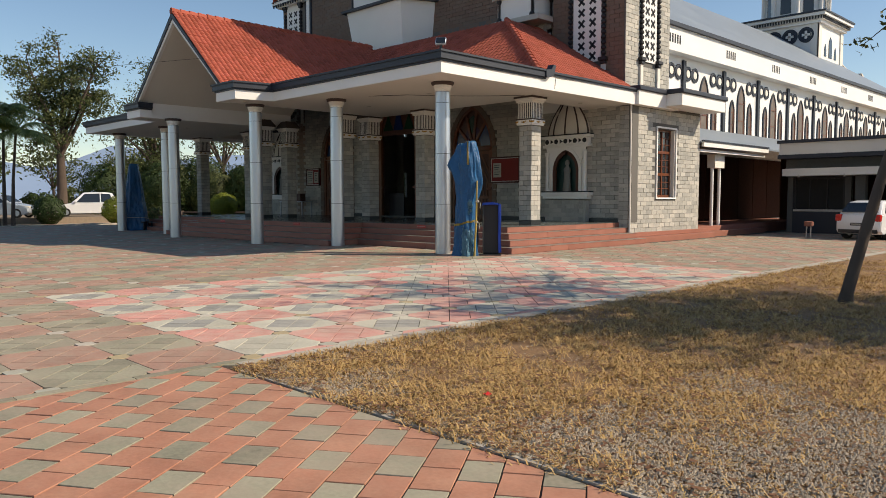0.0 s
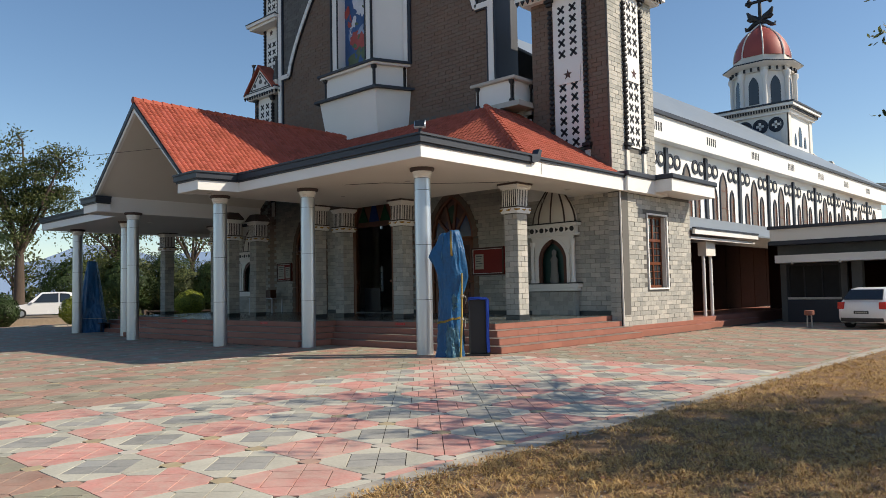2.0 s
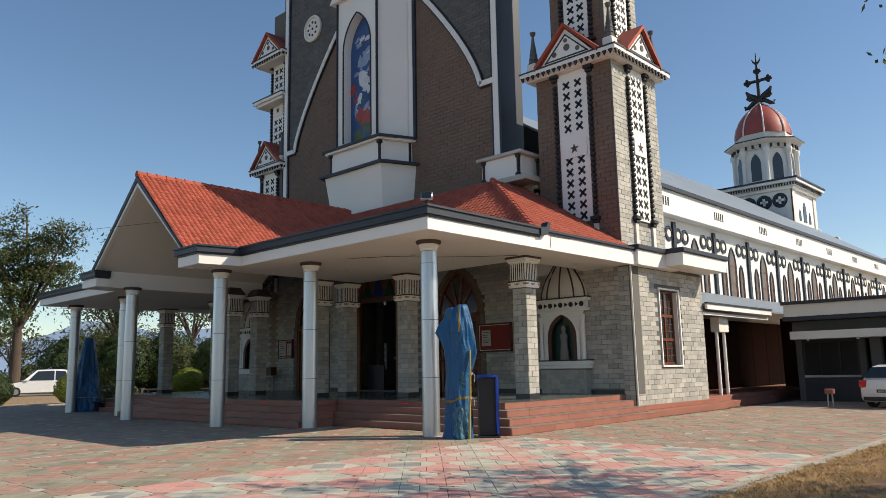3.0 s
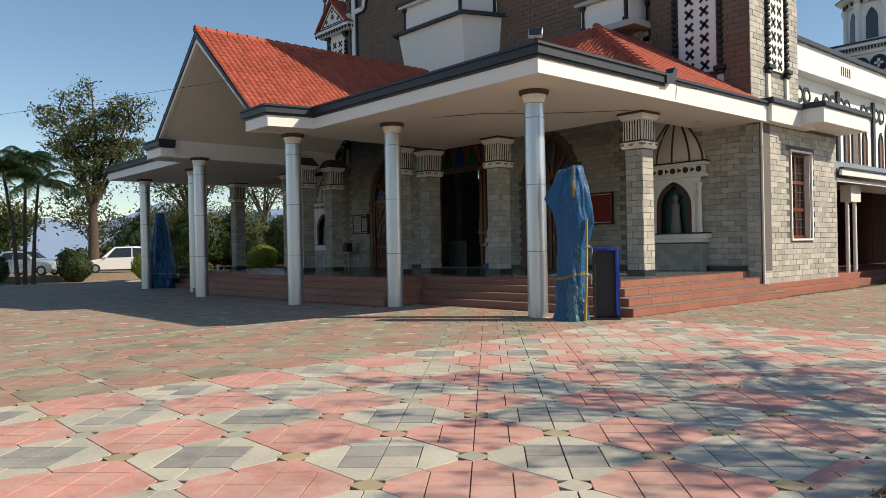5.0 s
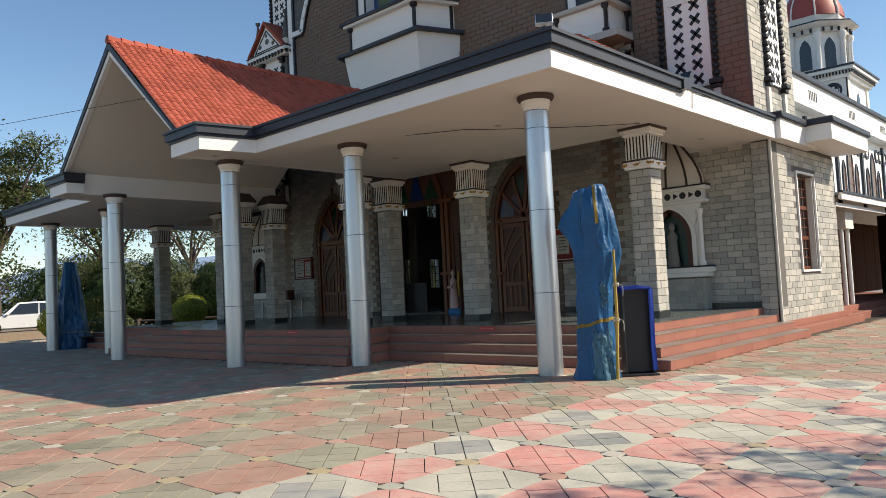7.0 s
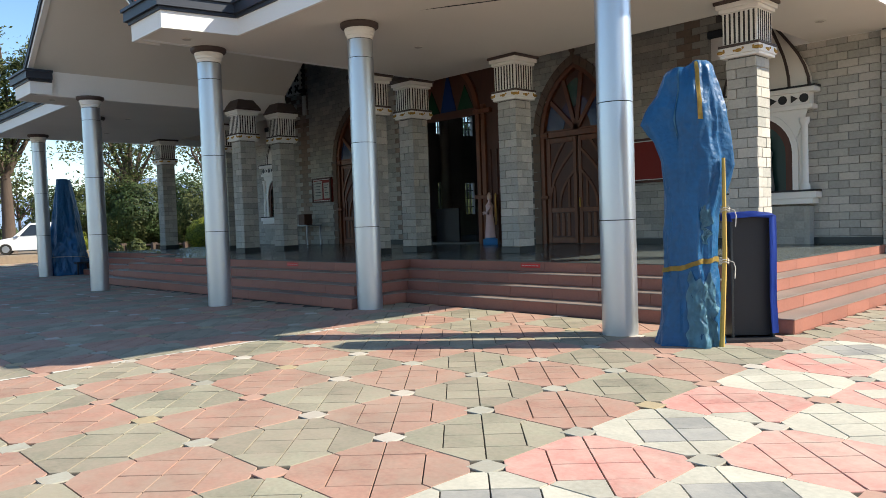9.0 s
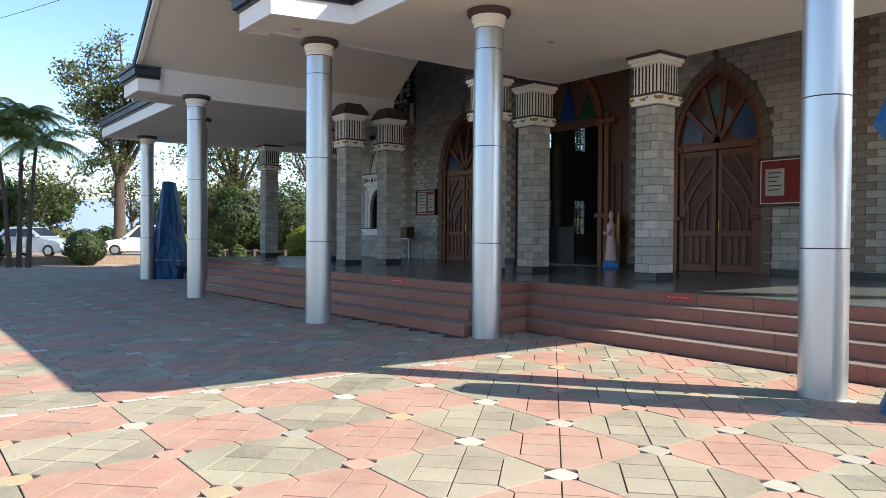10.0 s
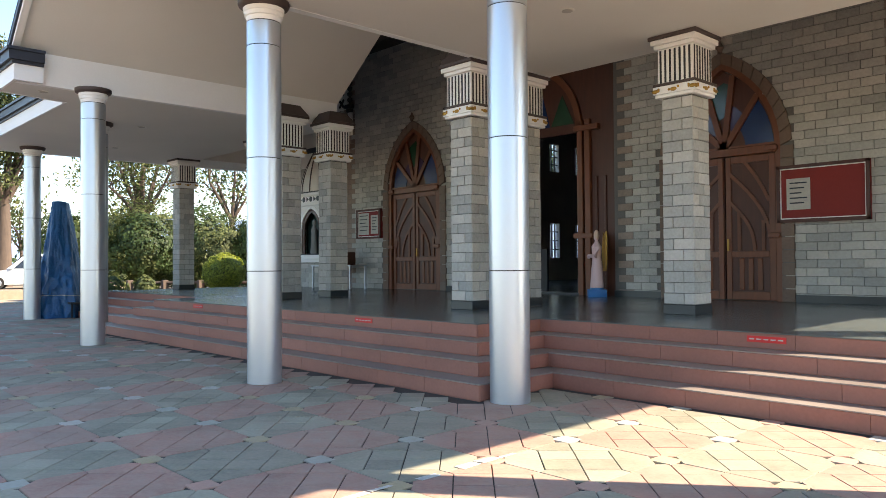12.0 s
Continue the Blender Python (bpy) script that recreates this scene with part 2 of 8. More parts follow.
# ---- builders ----
def box(bm, x0, y0, z0, x1, y1, z1, bevel=0.0):
    r = bmesh.ops.create_cube(bm, size=1.0, matrix=Matrix.Translation(((x0 + x1) / 2, (y0 + y1) / 2, (z0 + z1) / 2))
                              @ Matrix.Diagonal((abs(x1 - x0), abs(y1 - y0), abs(z1 - z0), 1)))
    if bevel:
        es = list({e for v in r["verts"] for e in v.link_edges})
        bmesh.ops.bevel(bm, geom=es, offset=bevel, segments=1, affect='EDGES')


def extrude(bm, pts, vec):
    """A prism: the polygon pts, pushed along vec."""
    a = [bm.verts.new(p) for p in pts]
    b = [bm.verts.new(Vector(p) + Vector(vec)) for p in pts]
    f = [bm.faces.new(a), bm.faces.new(b[::-1])]
    for i in range(len(a)):
        j = (i + 1) % len(a)
        f.append(bm.faces.new((a[j], a[i], b[i], b[j])))
    bmesh.ops.recalc_face_normals(bm, faces=f)


def lathe(bm, profile, n=24, at=(0, 0, 0), squash=1.0):
    rings = []
    for r, z in profile:
        rings.append([bm.verts.new((at[0] + r * math.cos(2 * math.pi * k / n), at[1] + squash * r * math.sin(2 * math.pi * k / n),
                                    at[2] + z)) for k in range(n)])
    fs = []
    for a, b in zip(rings, rings[1:]):
        for k in range(n):
            fs.append(bm.faces.new((a[k], a[(k + 1) % n], b[(k + 1) % n], b[k])))
    fs.append(bm.faces.new(rings[0][::-1]))
    fs.append(bm.faces.new(rings[-1]))
    for f in fs[:-2]:
        f.smooth = True
    bmesh.ops.recalc_face_normals(bm, faces=fs)


def tube(bm, pts, radii, n=8):
    """A round bar along pts, tapering through radii."""
    pts = [Vector(p) for p in pts]
    if not hasattr(radii, "__len__"):
        radii = [radii] * len(pts)
    rings = []
    for i, p in enumerate(pts):
        d = (pts[min(i + 1, len(pts) - 1)] - pts[max(i - 1, 0)]).normalized()
        s = d.cross(Vector((0.3, 0.2, 1) if abs(d.z) < 0.9 else (1, 0.1, 0))).normalized()
        u = d.cross(s)
        rings.append([bm.verts.new(p + radii[i] * (math.cos(2 * math.pi * k / n) * s + math.sin(2 * math.pi * k / n) * u)) for k in range(n)])
    fs = []
    for a, b in zip(rings, rings[1:]):
        for k in range(n):
            fs.append(bm.faces.new((a[k], a[(k + 1) % n], b[(k + 1) % n], b[k])))
    for f in fs:
        f.smooth = True
    fs += [bm.faces.new(rings[0][::-1]), bm.faces.new(rings[-1])]
    bmesh.ops.recalc_face_normals(bm, faces=fs)


def part(name, bm, material, parent=None, label=""):
    me = bpy.data.meshes.new(name)
    if hasattr(bm, "to_mesh"):
        bm.to_mesh(me)
        bm.free()
    else:
        me.from_pydata(bm[0], [], bm[1])
    me.set_sharp_from_angle(angle=radians(42))
    for m in (material if isinstance(material, (list, tuple)) else [material]):
        me.materials.append(m)
    ob = new(name, me)
    if parent:
        ob.parent = parent
    return tagged(ob, label)


def thing(name, label, category, group="", kind="", at=None):
    ob = new(name)
    ob.empty_display_size = 0.2
    if at:
        ob.matrix_world = at if isinstance(at, Matrix) else Matrix.Translation(at)
    return tagged(ob, label, category, group, kind)


def B():
    return bmesh.new()


def boxpart(name, dims, material, parent=None, label="", bevel=0.0):
    bm = B()
    box(bm, *dims, bevel=bevel)
    return part(name, bm, material, parent, label)


def gothic(x0, x1, z0, spring, top, n=9):
    """The outline of a pointed arch, from its left foot over the top to its right foot, as (x, z)."""
    c, w = (x0 + x1) / 2, (x1 - x0) / 2
    h = top - spring
    r = (w * w + h * h) / (2 * w)
    end = math.atan2(h, r - w)
    left = [(x0 + r - r * math.cos(end * i / n), spring + r * math.sin(end * i / n)) for i in range(n + 1)]
    right = [(2 * c - x, z) for x, z in left[-2::-1]]
    return [(x0, z0)] + left + right + [(x1, z0)]


def inside(p, poly):
    x, y = p
    hit = False
    for (xa, ya), (xb, yb) in zip(poly, poly[1:] + poly[:1]):
        if (ya > y) != (yb > y) and x < (xb - xa) * (y - ya) / (yb - ya) + xa:
            hit = not hit
    return hit


def pieces(name, parent, protos, places, limit, material, prefer=None):
    """Pieces at many poses. Up to limit of them are objects on shared meshes; the others are joined into one part.
    protos: (verts, faces); places: (matrix, index of proto)."""
    if prefer:
        places = sorted(places, key=lambda q: prefer(q[0].translation))
    shared = {}
    for m, k in places[:limit]:
        if k not in shared:
            me = bpy.data.meshes.new(name)
            me.from_pydata(protos[k][0], [], protos[k][1])
            me.shade_flat()
            me.materials.append(material)
            shared[k] = me
        ob = new(name, shared[k])
        ob.matrix_basis = m
        if parent:
            ob.parent = parent
    vs, fs = [], []
    for m, k in places[limit:]:
        v, f = protos[k]
        o = len(vs)
        vs += [tuple(m @ Vector(p)) for p in v]
        fs += [tuple(o + i for i in q) for q in f]
    if vs:
        ob = part(name + "_field", (vs, fs), material)
        ob.data.shade_flat()
        if parent:
            ob.parent = parent
        tagged(ob, kind="stuff")


def slab_proto(w, h, d, ch=0.008):
    """A brick's face: w by h, d proud along -y, with chamfered rim, open at its back."""
    a = [(-w / 2, 0, -h / 2), (w / 2, 0, -h / 2), (w / 2, 0, h / 2), (-w / 2, 0, h / 2)]
    b = [(x, -d + ch, z) for x, y, z in a]
    c = [(x * (1 - 2 * ch / w), -d, z * (1 - 2 * ch / h)) for x, y, z in a]
    v = a + b + c
    f = []
    for o in (0, 4):
        for i in range(4):
            j = (i + 1) % 4
            f.append((o + i, o + j, o + 4 + j, o + 4 + i))
    f.append((8, 9, 10, 11))
    return v, f


def brick_places(m, w, h, bw=0.40, bh=0.165, gap=0.008, skip=None, keep=None):
    """Running bond over a field w by h on the plane of m (its x along, z up, -y outwards). Returns protos and places."""
    protos = [slab_proto(bw - gap, bh - gap, 0.02, 0.005), slab_proto(bw / 2 - gap, bh - gap, 0.02, 0.005)]
    rng = random.Random(int(w * 100 + h * 7))
    out = []
    rows = int(h / bh + 0.01)
    for r in range(rows):
        x = 0.0
        first = r % 2 == 1
        z = (r + 0.5) * bh
        while x < w - 0.05:
            k = 1 if first else 0
            first = False
            width = bw / 2 if k else bw
            if x + width > w + 0.02:
                k, width = 1, bw / 2
                if x + width > w + 0.03:
                    break
            c = (x + width / 2, z)
            ok = (not skip or not skip(c)) and (not keep or keep(c))
            if ok:
                out.append((m @ Matrix.Translation((c[0], rng.uniform(-0.006, 0.004), z)) @ pose(0, 0, 0, rng.uniform(-0.6, 0.6), 0, rng.uniform(-0.5, 0.5)), k))
            x += width
    return protos, out


def face_front(x0, y, z0):
    return Matrix.Translation((x0, y, z0))


def face_right(x, y0, z0):
    """A plane facing +x; its own x runs along +y."""
    return Matrix.Translation((x, y0, z0)) @ pose(0, 0, 0, 0, 0, 90)

# ---- plan ----
CX = -27.45          # the church's axis
FACADE_Y = 24.1      # front wall
SIDE_X = -14.6       # right flank of the tower's foot
SOFFIT_Z = 5.0
PLAT_Z = 0.74
EDGE_Y, EDGE_X = 14.25, -14.47  # the canopy's front and side edges
NAVE_X = -18.35


def mirror(x):
    return 2 * CX - x


# ---- ground ----
bm = B()
vs = [bm.verts.new(p) for p in ((-900, -600, -0.035), (700, -600, -0.035), (700, 900, -0.035), (-900, 900, -0.035))]
bm.faces.new(vs)
tagged(part("ground", bm, SOIL), "dusty brown ground reaching to the horizon", "ground", kind="structure")

# ---- porch platform and steps ----
def stair_outline(k):
    """The plan of step k (0 the lowest), right half then mirrored: a wide middle flight in front of the two side flights."""
    t = 0.35 * k
    right = [(mirror(-13.97 - t), FACADE_Y), (mirror(-13.97 - t), 16.6 + t), (mirror(-21.1 - t), 16.6 + t), (mirror(-21.1 - t), 15.3 + t)]
    left = [(mirror(x), y) for x, y in right][::-1]
    return right + left


platform = thing("porch_floor", "raised dark granite porch floor above red steps with grey treads", "floor", kind="structure")
for k in range(4):
    bm = B()
    pts = stair_outline(k)
    extrude(bm, [(x, y, k * PLAT_Z / 4 - (0.03 if k == 0 else 0)) for x, y in pts], (0, 0, PLAT_Z / 4 - 0.012 + (0.03 if k == 0 else 0)))
    part("riser", bm, STEP, platform, "red sandstone step riser")
    if k < 3:
        bm = B()
        inner = stair_outline(k)
        grown = []
        for i, (x, y) in enumerate(inner):
            gx = 0.018 if x > CX else -0.018
            grown.append((x + gx, y - (0.018 if y < FACADE_Y else 0)))
        extrude(bm, [(x, y, (k + 1) * PLAT_Z / 4 - 0.012) for x, y in grown], (0, 0, 0.012))
        part("tread", bm, TREAD, platform, "grey granite tread")
bm = B()
extrude(bm, [(x, y, PLAT_Z - 0.012) for x, y in ((x + (0.018 if x > CX else -0.018), y - (0.018 if y < FACADE_Y else 0)) for x, y in stair_outline(3))], (0, 0, 0.012))
part("paving", bm, FLOOR, platform, "dark polished granite floor")

def step_facing(m, length, k):
    """Sandstone slabs along one straight riser, with open joints between them."""
    h = PLAT_Z / 4
    n = max(1, round(length / 0.92))
    w = length / n
    sl = slab_proto(w - 0.003, h - 0.022, 0.010, 0.003)
    pieces("riser_slab", platform, [sl], [(m @ Matrix.Translation(((i + 0.5) * w, 0, k * h + h / 2 - 0.005)), 0) for i in range(n)], 60, STEP)


for k in range(4):
    t = 0.35 * k
    side_w, mid_w = (-13.97 - t) - (-21.1 - t), (-21.1 - t) - mirror(-21.1 - t)
    step_facing(face_front(-21.1 - t, 16.6 + t, 0), side_w, k)
    step_facing(face_front(mirror(-13.97 - t), 16.6 + t, 0), side_w, k)
    step_facing(face_front(mirror(-21.1 - t), 15.3 + t, 0), mid_w, k)
    step_facing(face_right(-13.97 - t, 16.6 + t, 0), FACADE_Y - 16.6 - t - 0.1, k)
    step_facing(face_right(-21.1 - t, 15.3 + t, 0), 1.3, k)

# ---- front wall with three doorways ----
DOOR_R, DOOR_L = -22.55, mirror(-22.55)
ARCH_R = gothic(DOOR_R - 1.2, DOOR_R + 1.2, PLAT_Z, 3.8, 5.65)
ARCH_L = [(mirror(x), z) for x, z in ARCH_R][::-1]
PORTAL = (CX - 2.25, CX + 2.25)
bm = B()
TOP = 9.2
outline = [(mirror(SIDE_X), 0.0)] + [(mirror(SIDE_X), TOP), (SIDE_X, TOP), (SIDE_X, 0.0)]
right_side = [(SIDE_X, PLAT_Z)] + ARCH_R[::-1] + [(PORTAL[1], PLAT_Z), (PORTAL[1], 6.9)]
left_side = [(mirror(x), z) for x, z in right_side][::-1]
extrude(bm, [(x, FACADE_Y + 0.03, z) for x, z in [(mirror(SIDE_X), 5.45), (mirror(-18.2), 5.45), (mirror(-18.2), 7.8), (mirror(-19.9), 7.8), (mirror(-19.9), TOP), (-19.9, TOP), (-19.9, 7.8), (-18.2, 7.8), (-18.2, 5.45), (SIDE_X, 5.45)] + right_side + left_side], (0, 0.42, 0))
wall_front = tagged(part("wall_front", bm, MORTAR), "grey stone block porch wall with arched doorways", "wall", kind="structure")


def not_wall(c):
    p = (c[0] + mirror(SIDE_X), c[1] + PLAT_Z)
    wide = [(DOOR_R + (x - DOOR_R) * 1.13, PLAT_Z + (z - PLAT_Z) * 1.03) for x, z in ARCH_R]
    if inside(p, wide) or inside((mirror(p[0]), p[1]), wide):
        return True
    if abs(p[0] - CX) > 9.1 and p[1] > 5.35:
        return True
    return PORTAL[0] - 0.12 < p[0] < PORTAL[1] + 0.12 and p[1] < 6.9


def quoin(c):
    """Bands of tan stones beside the portal, past the notice boards and at the corners."""
    u = abs(c[0] + mirror(SIDE_X) - CX)
    return 2.25 < u < 2.62 or 7.95 < u < 8.5 or u > 12.35


BRICKS = []   # walls of blocks are laid at the end
BRICKS.append((wall_front, face_front(mirror(SIDE_X), FACADE_Y + 0.03, PLAT_Z), SIDE_X - mirror(SIDE_X), 8.2, lambda c: not_wall(c) or quoin(c), STONE, 300, Vector((-20, 24, 2))))
BRICKS.append((wall_front, face_front(mirror(SIDE_X), FACADE_Y + 0.03, PLAT_Z), SIDE_X - mirror(SIDE_X), 8.2, lambda c: not_wall(c) or not quoin(c), STONE_Q, 60, Vector((-20, 24, 2))))
boxpart("baseboard", (PORTAL[1], FACADE_Y - 0.01, PLAT_Z, DOOR_R - 1.2, FACADE_Y + 0.05, PLAT_Z + 0.14), PLINTH, wall_front)
boxpart("baseboard", (DOOR_R + 1.45, FACADE_Y - 0.01, PLAT_Z, SIDE_X - 0.02, FACADE_Y + 0.05, PLAT_Z + 0.14), PLINTH, wall_front)
boxpart("baseboard", (mirror(DOOR_R - 1.2), FACADE_Y - 0.01, PLAT_Z, PORTAL[0], FACADE_Y + 0.05, PLAT_Z + 0.14), PLINTH, wall_front)

# ---- piers ----
def pier(x, y, group="piers of the porch"):
    t = thing("porch_pier", "square grey stone pier with a slatted white capital", "pier", group, at=(x, y, PLAT_Z))
    h = SOFFIT_Z - PLAT_Z
    core = boxpart("shaft", (-0.235, -0.235, 0.0, 0.235, 0.235, h - 0.02), MORTAR, t)
    boxpart("plinth", (-0.265, -0.265, 0.0, 0.265, 0.265, 0.15), PLINTH, t, "dark granite plinth", bevel=0.008)
    for side in range(4):
        m = pose(0, 0, 0, 0, 0, 90 * side) @ Matrix.Translation((-0.25, -0.235, 0.155))
        protos, places = brick_places(m, 0.5, h - 1.07, 0.333)
        pieces("block", core, protos, places, 400, STONE)
    bm = B()
    for r, z0, z1 in ((0.325, h - 0.95, h - 0.90), (0.345, h - 0.90, h - 0.78), (0.29, h - 0.74, h - 0.20), (0.335, h - 0.20, h - 0.14), (0.37, h - 0.14, h - 0.06)):
        box(bm, -r, -r, z0, r, r, z1, bevel=0.006)
    capital = part("capital", bm, WHITE, t, "cream capital")
    boxpart("cap_slab", (-0.40, -0.40, h - 0.06, 0.40, 0.40, h - 0.004), mat_dark_trim, t, "dark brown cap slab", bevel=0.006)
    boxpart("band", (-0.35, -0.35, h - 0.78, 0.35, 0.35, h - 0.735), mat_dark_trim, t, bevel=0.008)
    for s in range(4):
        rot = pose(0, 0, 0, 0, 0, 90 * s)
        for i in range(7):
            bm = B()
            u = -0.24 + i * 0.08
            box(bm, u - 0.015, -0.298, h - 0.72, u + 0.015, -0.288, h - 0.22)
            bm.transform(rot)
            part("slot", bm, BLACKP, capital)
        for u in (-0.31, 0.0, 0.31):
            bm = B()
            bmesh.ops.create_uvsphere(bm, u_segments=10, v_segments=6, radius=0.034,
                                      matrix=rot @ Matrix.Translation((u, -0.345, h - 0.85)) @ Matrix.Diagonal((1.7, 0.6, 0.9, 1)))
            for k in (-1, 1):
                bmesh.ops.create_uvsphere(bm, u_segments=8, v_segments=5, radius=0.02,
                                          matrix=rot @ Matrix.Translation((u + 0.075 * k if u == 0 else u - 0.06 * (1 if u > 0 else -1), -0.345, h - 0.835 + 0.012 * k)))
            part("rosette", bm, GOLD, capital, "gilded rosette")
    return t, h


mat_dark_trim = mat("dark_brown_trim", (0.07, 0.05, 0.045), 0.6, vary=0.1)
first_pier, PIER_H = pier(-15.9, 19.85)
PIERS = [(-15.9, 19.85), (-21.05, 19.85), (-24.4, 18.55), (-24.4, 19.88)]
PIERS += [(mirror(x), y) for x, y in PIERS]
PIER_OBS = [first_pier] + [copy_thing(first_pier, Matrix.Translation((x, y, PLAT_Z))) for x, y in PIERS[1:]]

# brown hipped caps on the piers that stand under the gable
for ob, (x, y) in zip(PIER_OBS, PIERS):
    if abs(x - CX) < 4:
        bm = B()
        bmesh.ops.create_cone(bm, segments=4, radius1=0.40 * math.sqrt(2), radius2=0.24 * math.sqrt(2), depth=0.26, cap_ends=True,
                              matrix=Matrix.Translation((0, 0, PIER_H + 0.128)) @ pose(0, 0, 0, 0, 0, 45))
        part("hipped_cap", bm, mat_dark_trim, ob, "brown hipped cap")

# ---- steel columns ----
def column(x, y):
    t = thing("steel_column", "round silver-grey clad column with a dark collar", "column", "round columns of the canopy", at=(x, y, 0))
    h = SOFFIT_Z
    joints = (1.46, 2.93, 4.40)
    z = 0.0
    for top in joints + (h - 0.28,):
        bm = B()
        lathe(bm, [(0.225, z), (0.225, top - 0.012)], 32)
        part("cladding", bm, STEEL, t, "silver painted steel sleeve")
        z = top
    bm = B()
    lathe(bm, [(0.216, 0.0), (0.216, h - 0.2)], 24)
    part("core", bm, BLACKP, t)
    bm = B()
    lathe(bm, [(0.228, h - 0.28), (0.23, h - 0.22), (0.25, h - 0.21), (0.252, h - 0.16), (0.265, h - 0.15), (0.268, h - 0.10)], 32)
    part("neck", bm, WHITE, t, "cream ringed neck")
    bm = B()
    lathe(bm, [(0.275, h - 0.10), (0.32, h - 0.08), (0.335, h - 0.05), (0.335, h - 0.004)], 32)
    part("collar", bm, mat_dark_trim, t, "dark collar")
    return t


first_col = column(-15.7, 15.52)
for x, y in ((-20.84, 15.52), (-24.02, 14.28), (-30.6, 14.28), (mirror(-20.84), 15.52), (mirror(-15.7), 15.4)):
    copy_thing(first_col, Matrix.Translation((x, y, 0)))

# ---- canopy: flat side roofs, gabled middle ----
BACK = 20.25
RET_Y = 12.95        # front of the gable and its two returns
RET_IN, RET_OUT = -24.2, -23.0
SPRING = 5.62
RIDGE = 8.38
def strip(name, line, o0, o1, z0, z1, material, parent):
    """A band along a plan line, mitred at its bends: offsets o0 to o1 to the left of travel, heights z0 to z1."""
    pts = [Vector((*p, 0)) for p in line]
    dirs = [(b - a).normalized() for a, b in zip(pts, pts[1:])]
    norm = [Vector((-d.y, d.x, 0)) for d in dirs]
    bm = B()
    rings = []
    for i, p in enumerate(pts):
        na, nb = norm[max(i - 1, 0)], norm[min(i, len(norm) - 1)]
        mit = (na + nb) / (1 + na.dot(nb))
        rings.append([bm.verts.new((p.x + mit.x * o, p.y + mit.y * o, z)) for o, z in ((o0, z0), (o1, z0), (o1, z1), (o0, z1))])
    fs = [bm.faces.new(rings[0]), bm.faces.new(rings[-1][::-1])]
    for a, b in zip(rings, rings[1:]):
        for k in range(4):
            fs.append(bm.faces.new((a[k], b[k], b[(k + 1) % 4], a[(k + 1) % 4])))
    bmesh.ops.recalc_face_normals(bm, faces=fs)
    return part(name, bm, material, parent)


canopy = thing("canopy_roof", "white concrete porch canopy with dark gutters", "roof", kind="structure")
for side in (0, 1):
    f = (lambda x: x) if side == 0 else mirror
    bm = B()
    pts = [(EDGE_X, EDGE_Y), (EDGE_X, FACADE_Y + 0.0), (-16.4, FACADE_Y), (-16.4, BACK), (-24.05, BACK), (-24.05, RET_Y), (RET_OUT, RET_Y), (RET_OUT + 0.25, EDGE_Y)]
    extrude(bm, [(f(x), y, SOFFIT_Z) for x, y in pts], (0, 0, 0.42))
    part("slab", bm, SOFFIT, canopy, "cream plastered soffit")
    # white fascia round the edge, then the dark gutter on it
    line = [(EDGE_X, FACADE_Y - 0.02), (EDGE_X, EDGE_Y), (RET_OUT + 0.25, EDGE_Y), (RET_OUT, RET_Y), (RET_IN, RET_Y), (RET_IN, RET_Y + 0.45)]
    short = [(EDGE_X, 18.7)] + line[1:]
    rear = [(EDGE_X, FACADE_Y - 0.02), (EDGE_X, 18.7)]
    for pts2, z0, z1, o0, o1, m, nm in ((short, SOFFIT_Z - 0.012, SOFFIT_Z + 0.29, 0.0, 0.05, WHITE, "fascia"),
                                        (rear, SOFFIT_Z - 0.012, SOFFIT_Z + 0.43, 0.0, 0.047, WHITE, "fascia"),
                                        (short, SOFFIT_Z + 0.29, SOFFIT_Z + 0.35, -0.03, 0.09, NAVY, "gutter_lip"),
                                        (short, SOFFIT_Z + 0.52, SOFFIT_Z + 0.575, -0.025, 0.19, NAVY, "gutter_rim"),
                                        (rear, SOFFIT_Z + 0.43, SOFFIT_Z + 0.49, -0.03, 0.08, NAVY, "gutter_lip"),
                                        (short, SOFFIT_Z + 0.35, SOFFIT_Z + 0.52, -0.02, 0.15, NAVY, "gutter"),
                                        (rear, SOFFIT_Z + 0.49, SOFFIT_Z + 0.56, -0.05, 0.12, NAVY, "gutter_rim")):
        strip(nm, [(f(x), y) for x, y in pts2], o0 * (1 if side == 0 else -1), o1 * (1 if side == 0 else -1), z0, z1, m, canopy)
    xa, xb = sorted((f(-16.42), f(-16.32)))
    boxpart("void_wall", (xa, BACK, SOFFIT_Z + 0.42, xb, FACADE_Y, 6.55), SOFFIT, canopy, "plastered wall above the soffit")
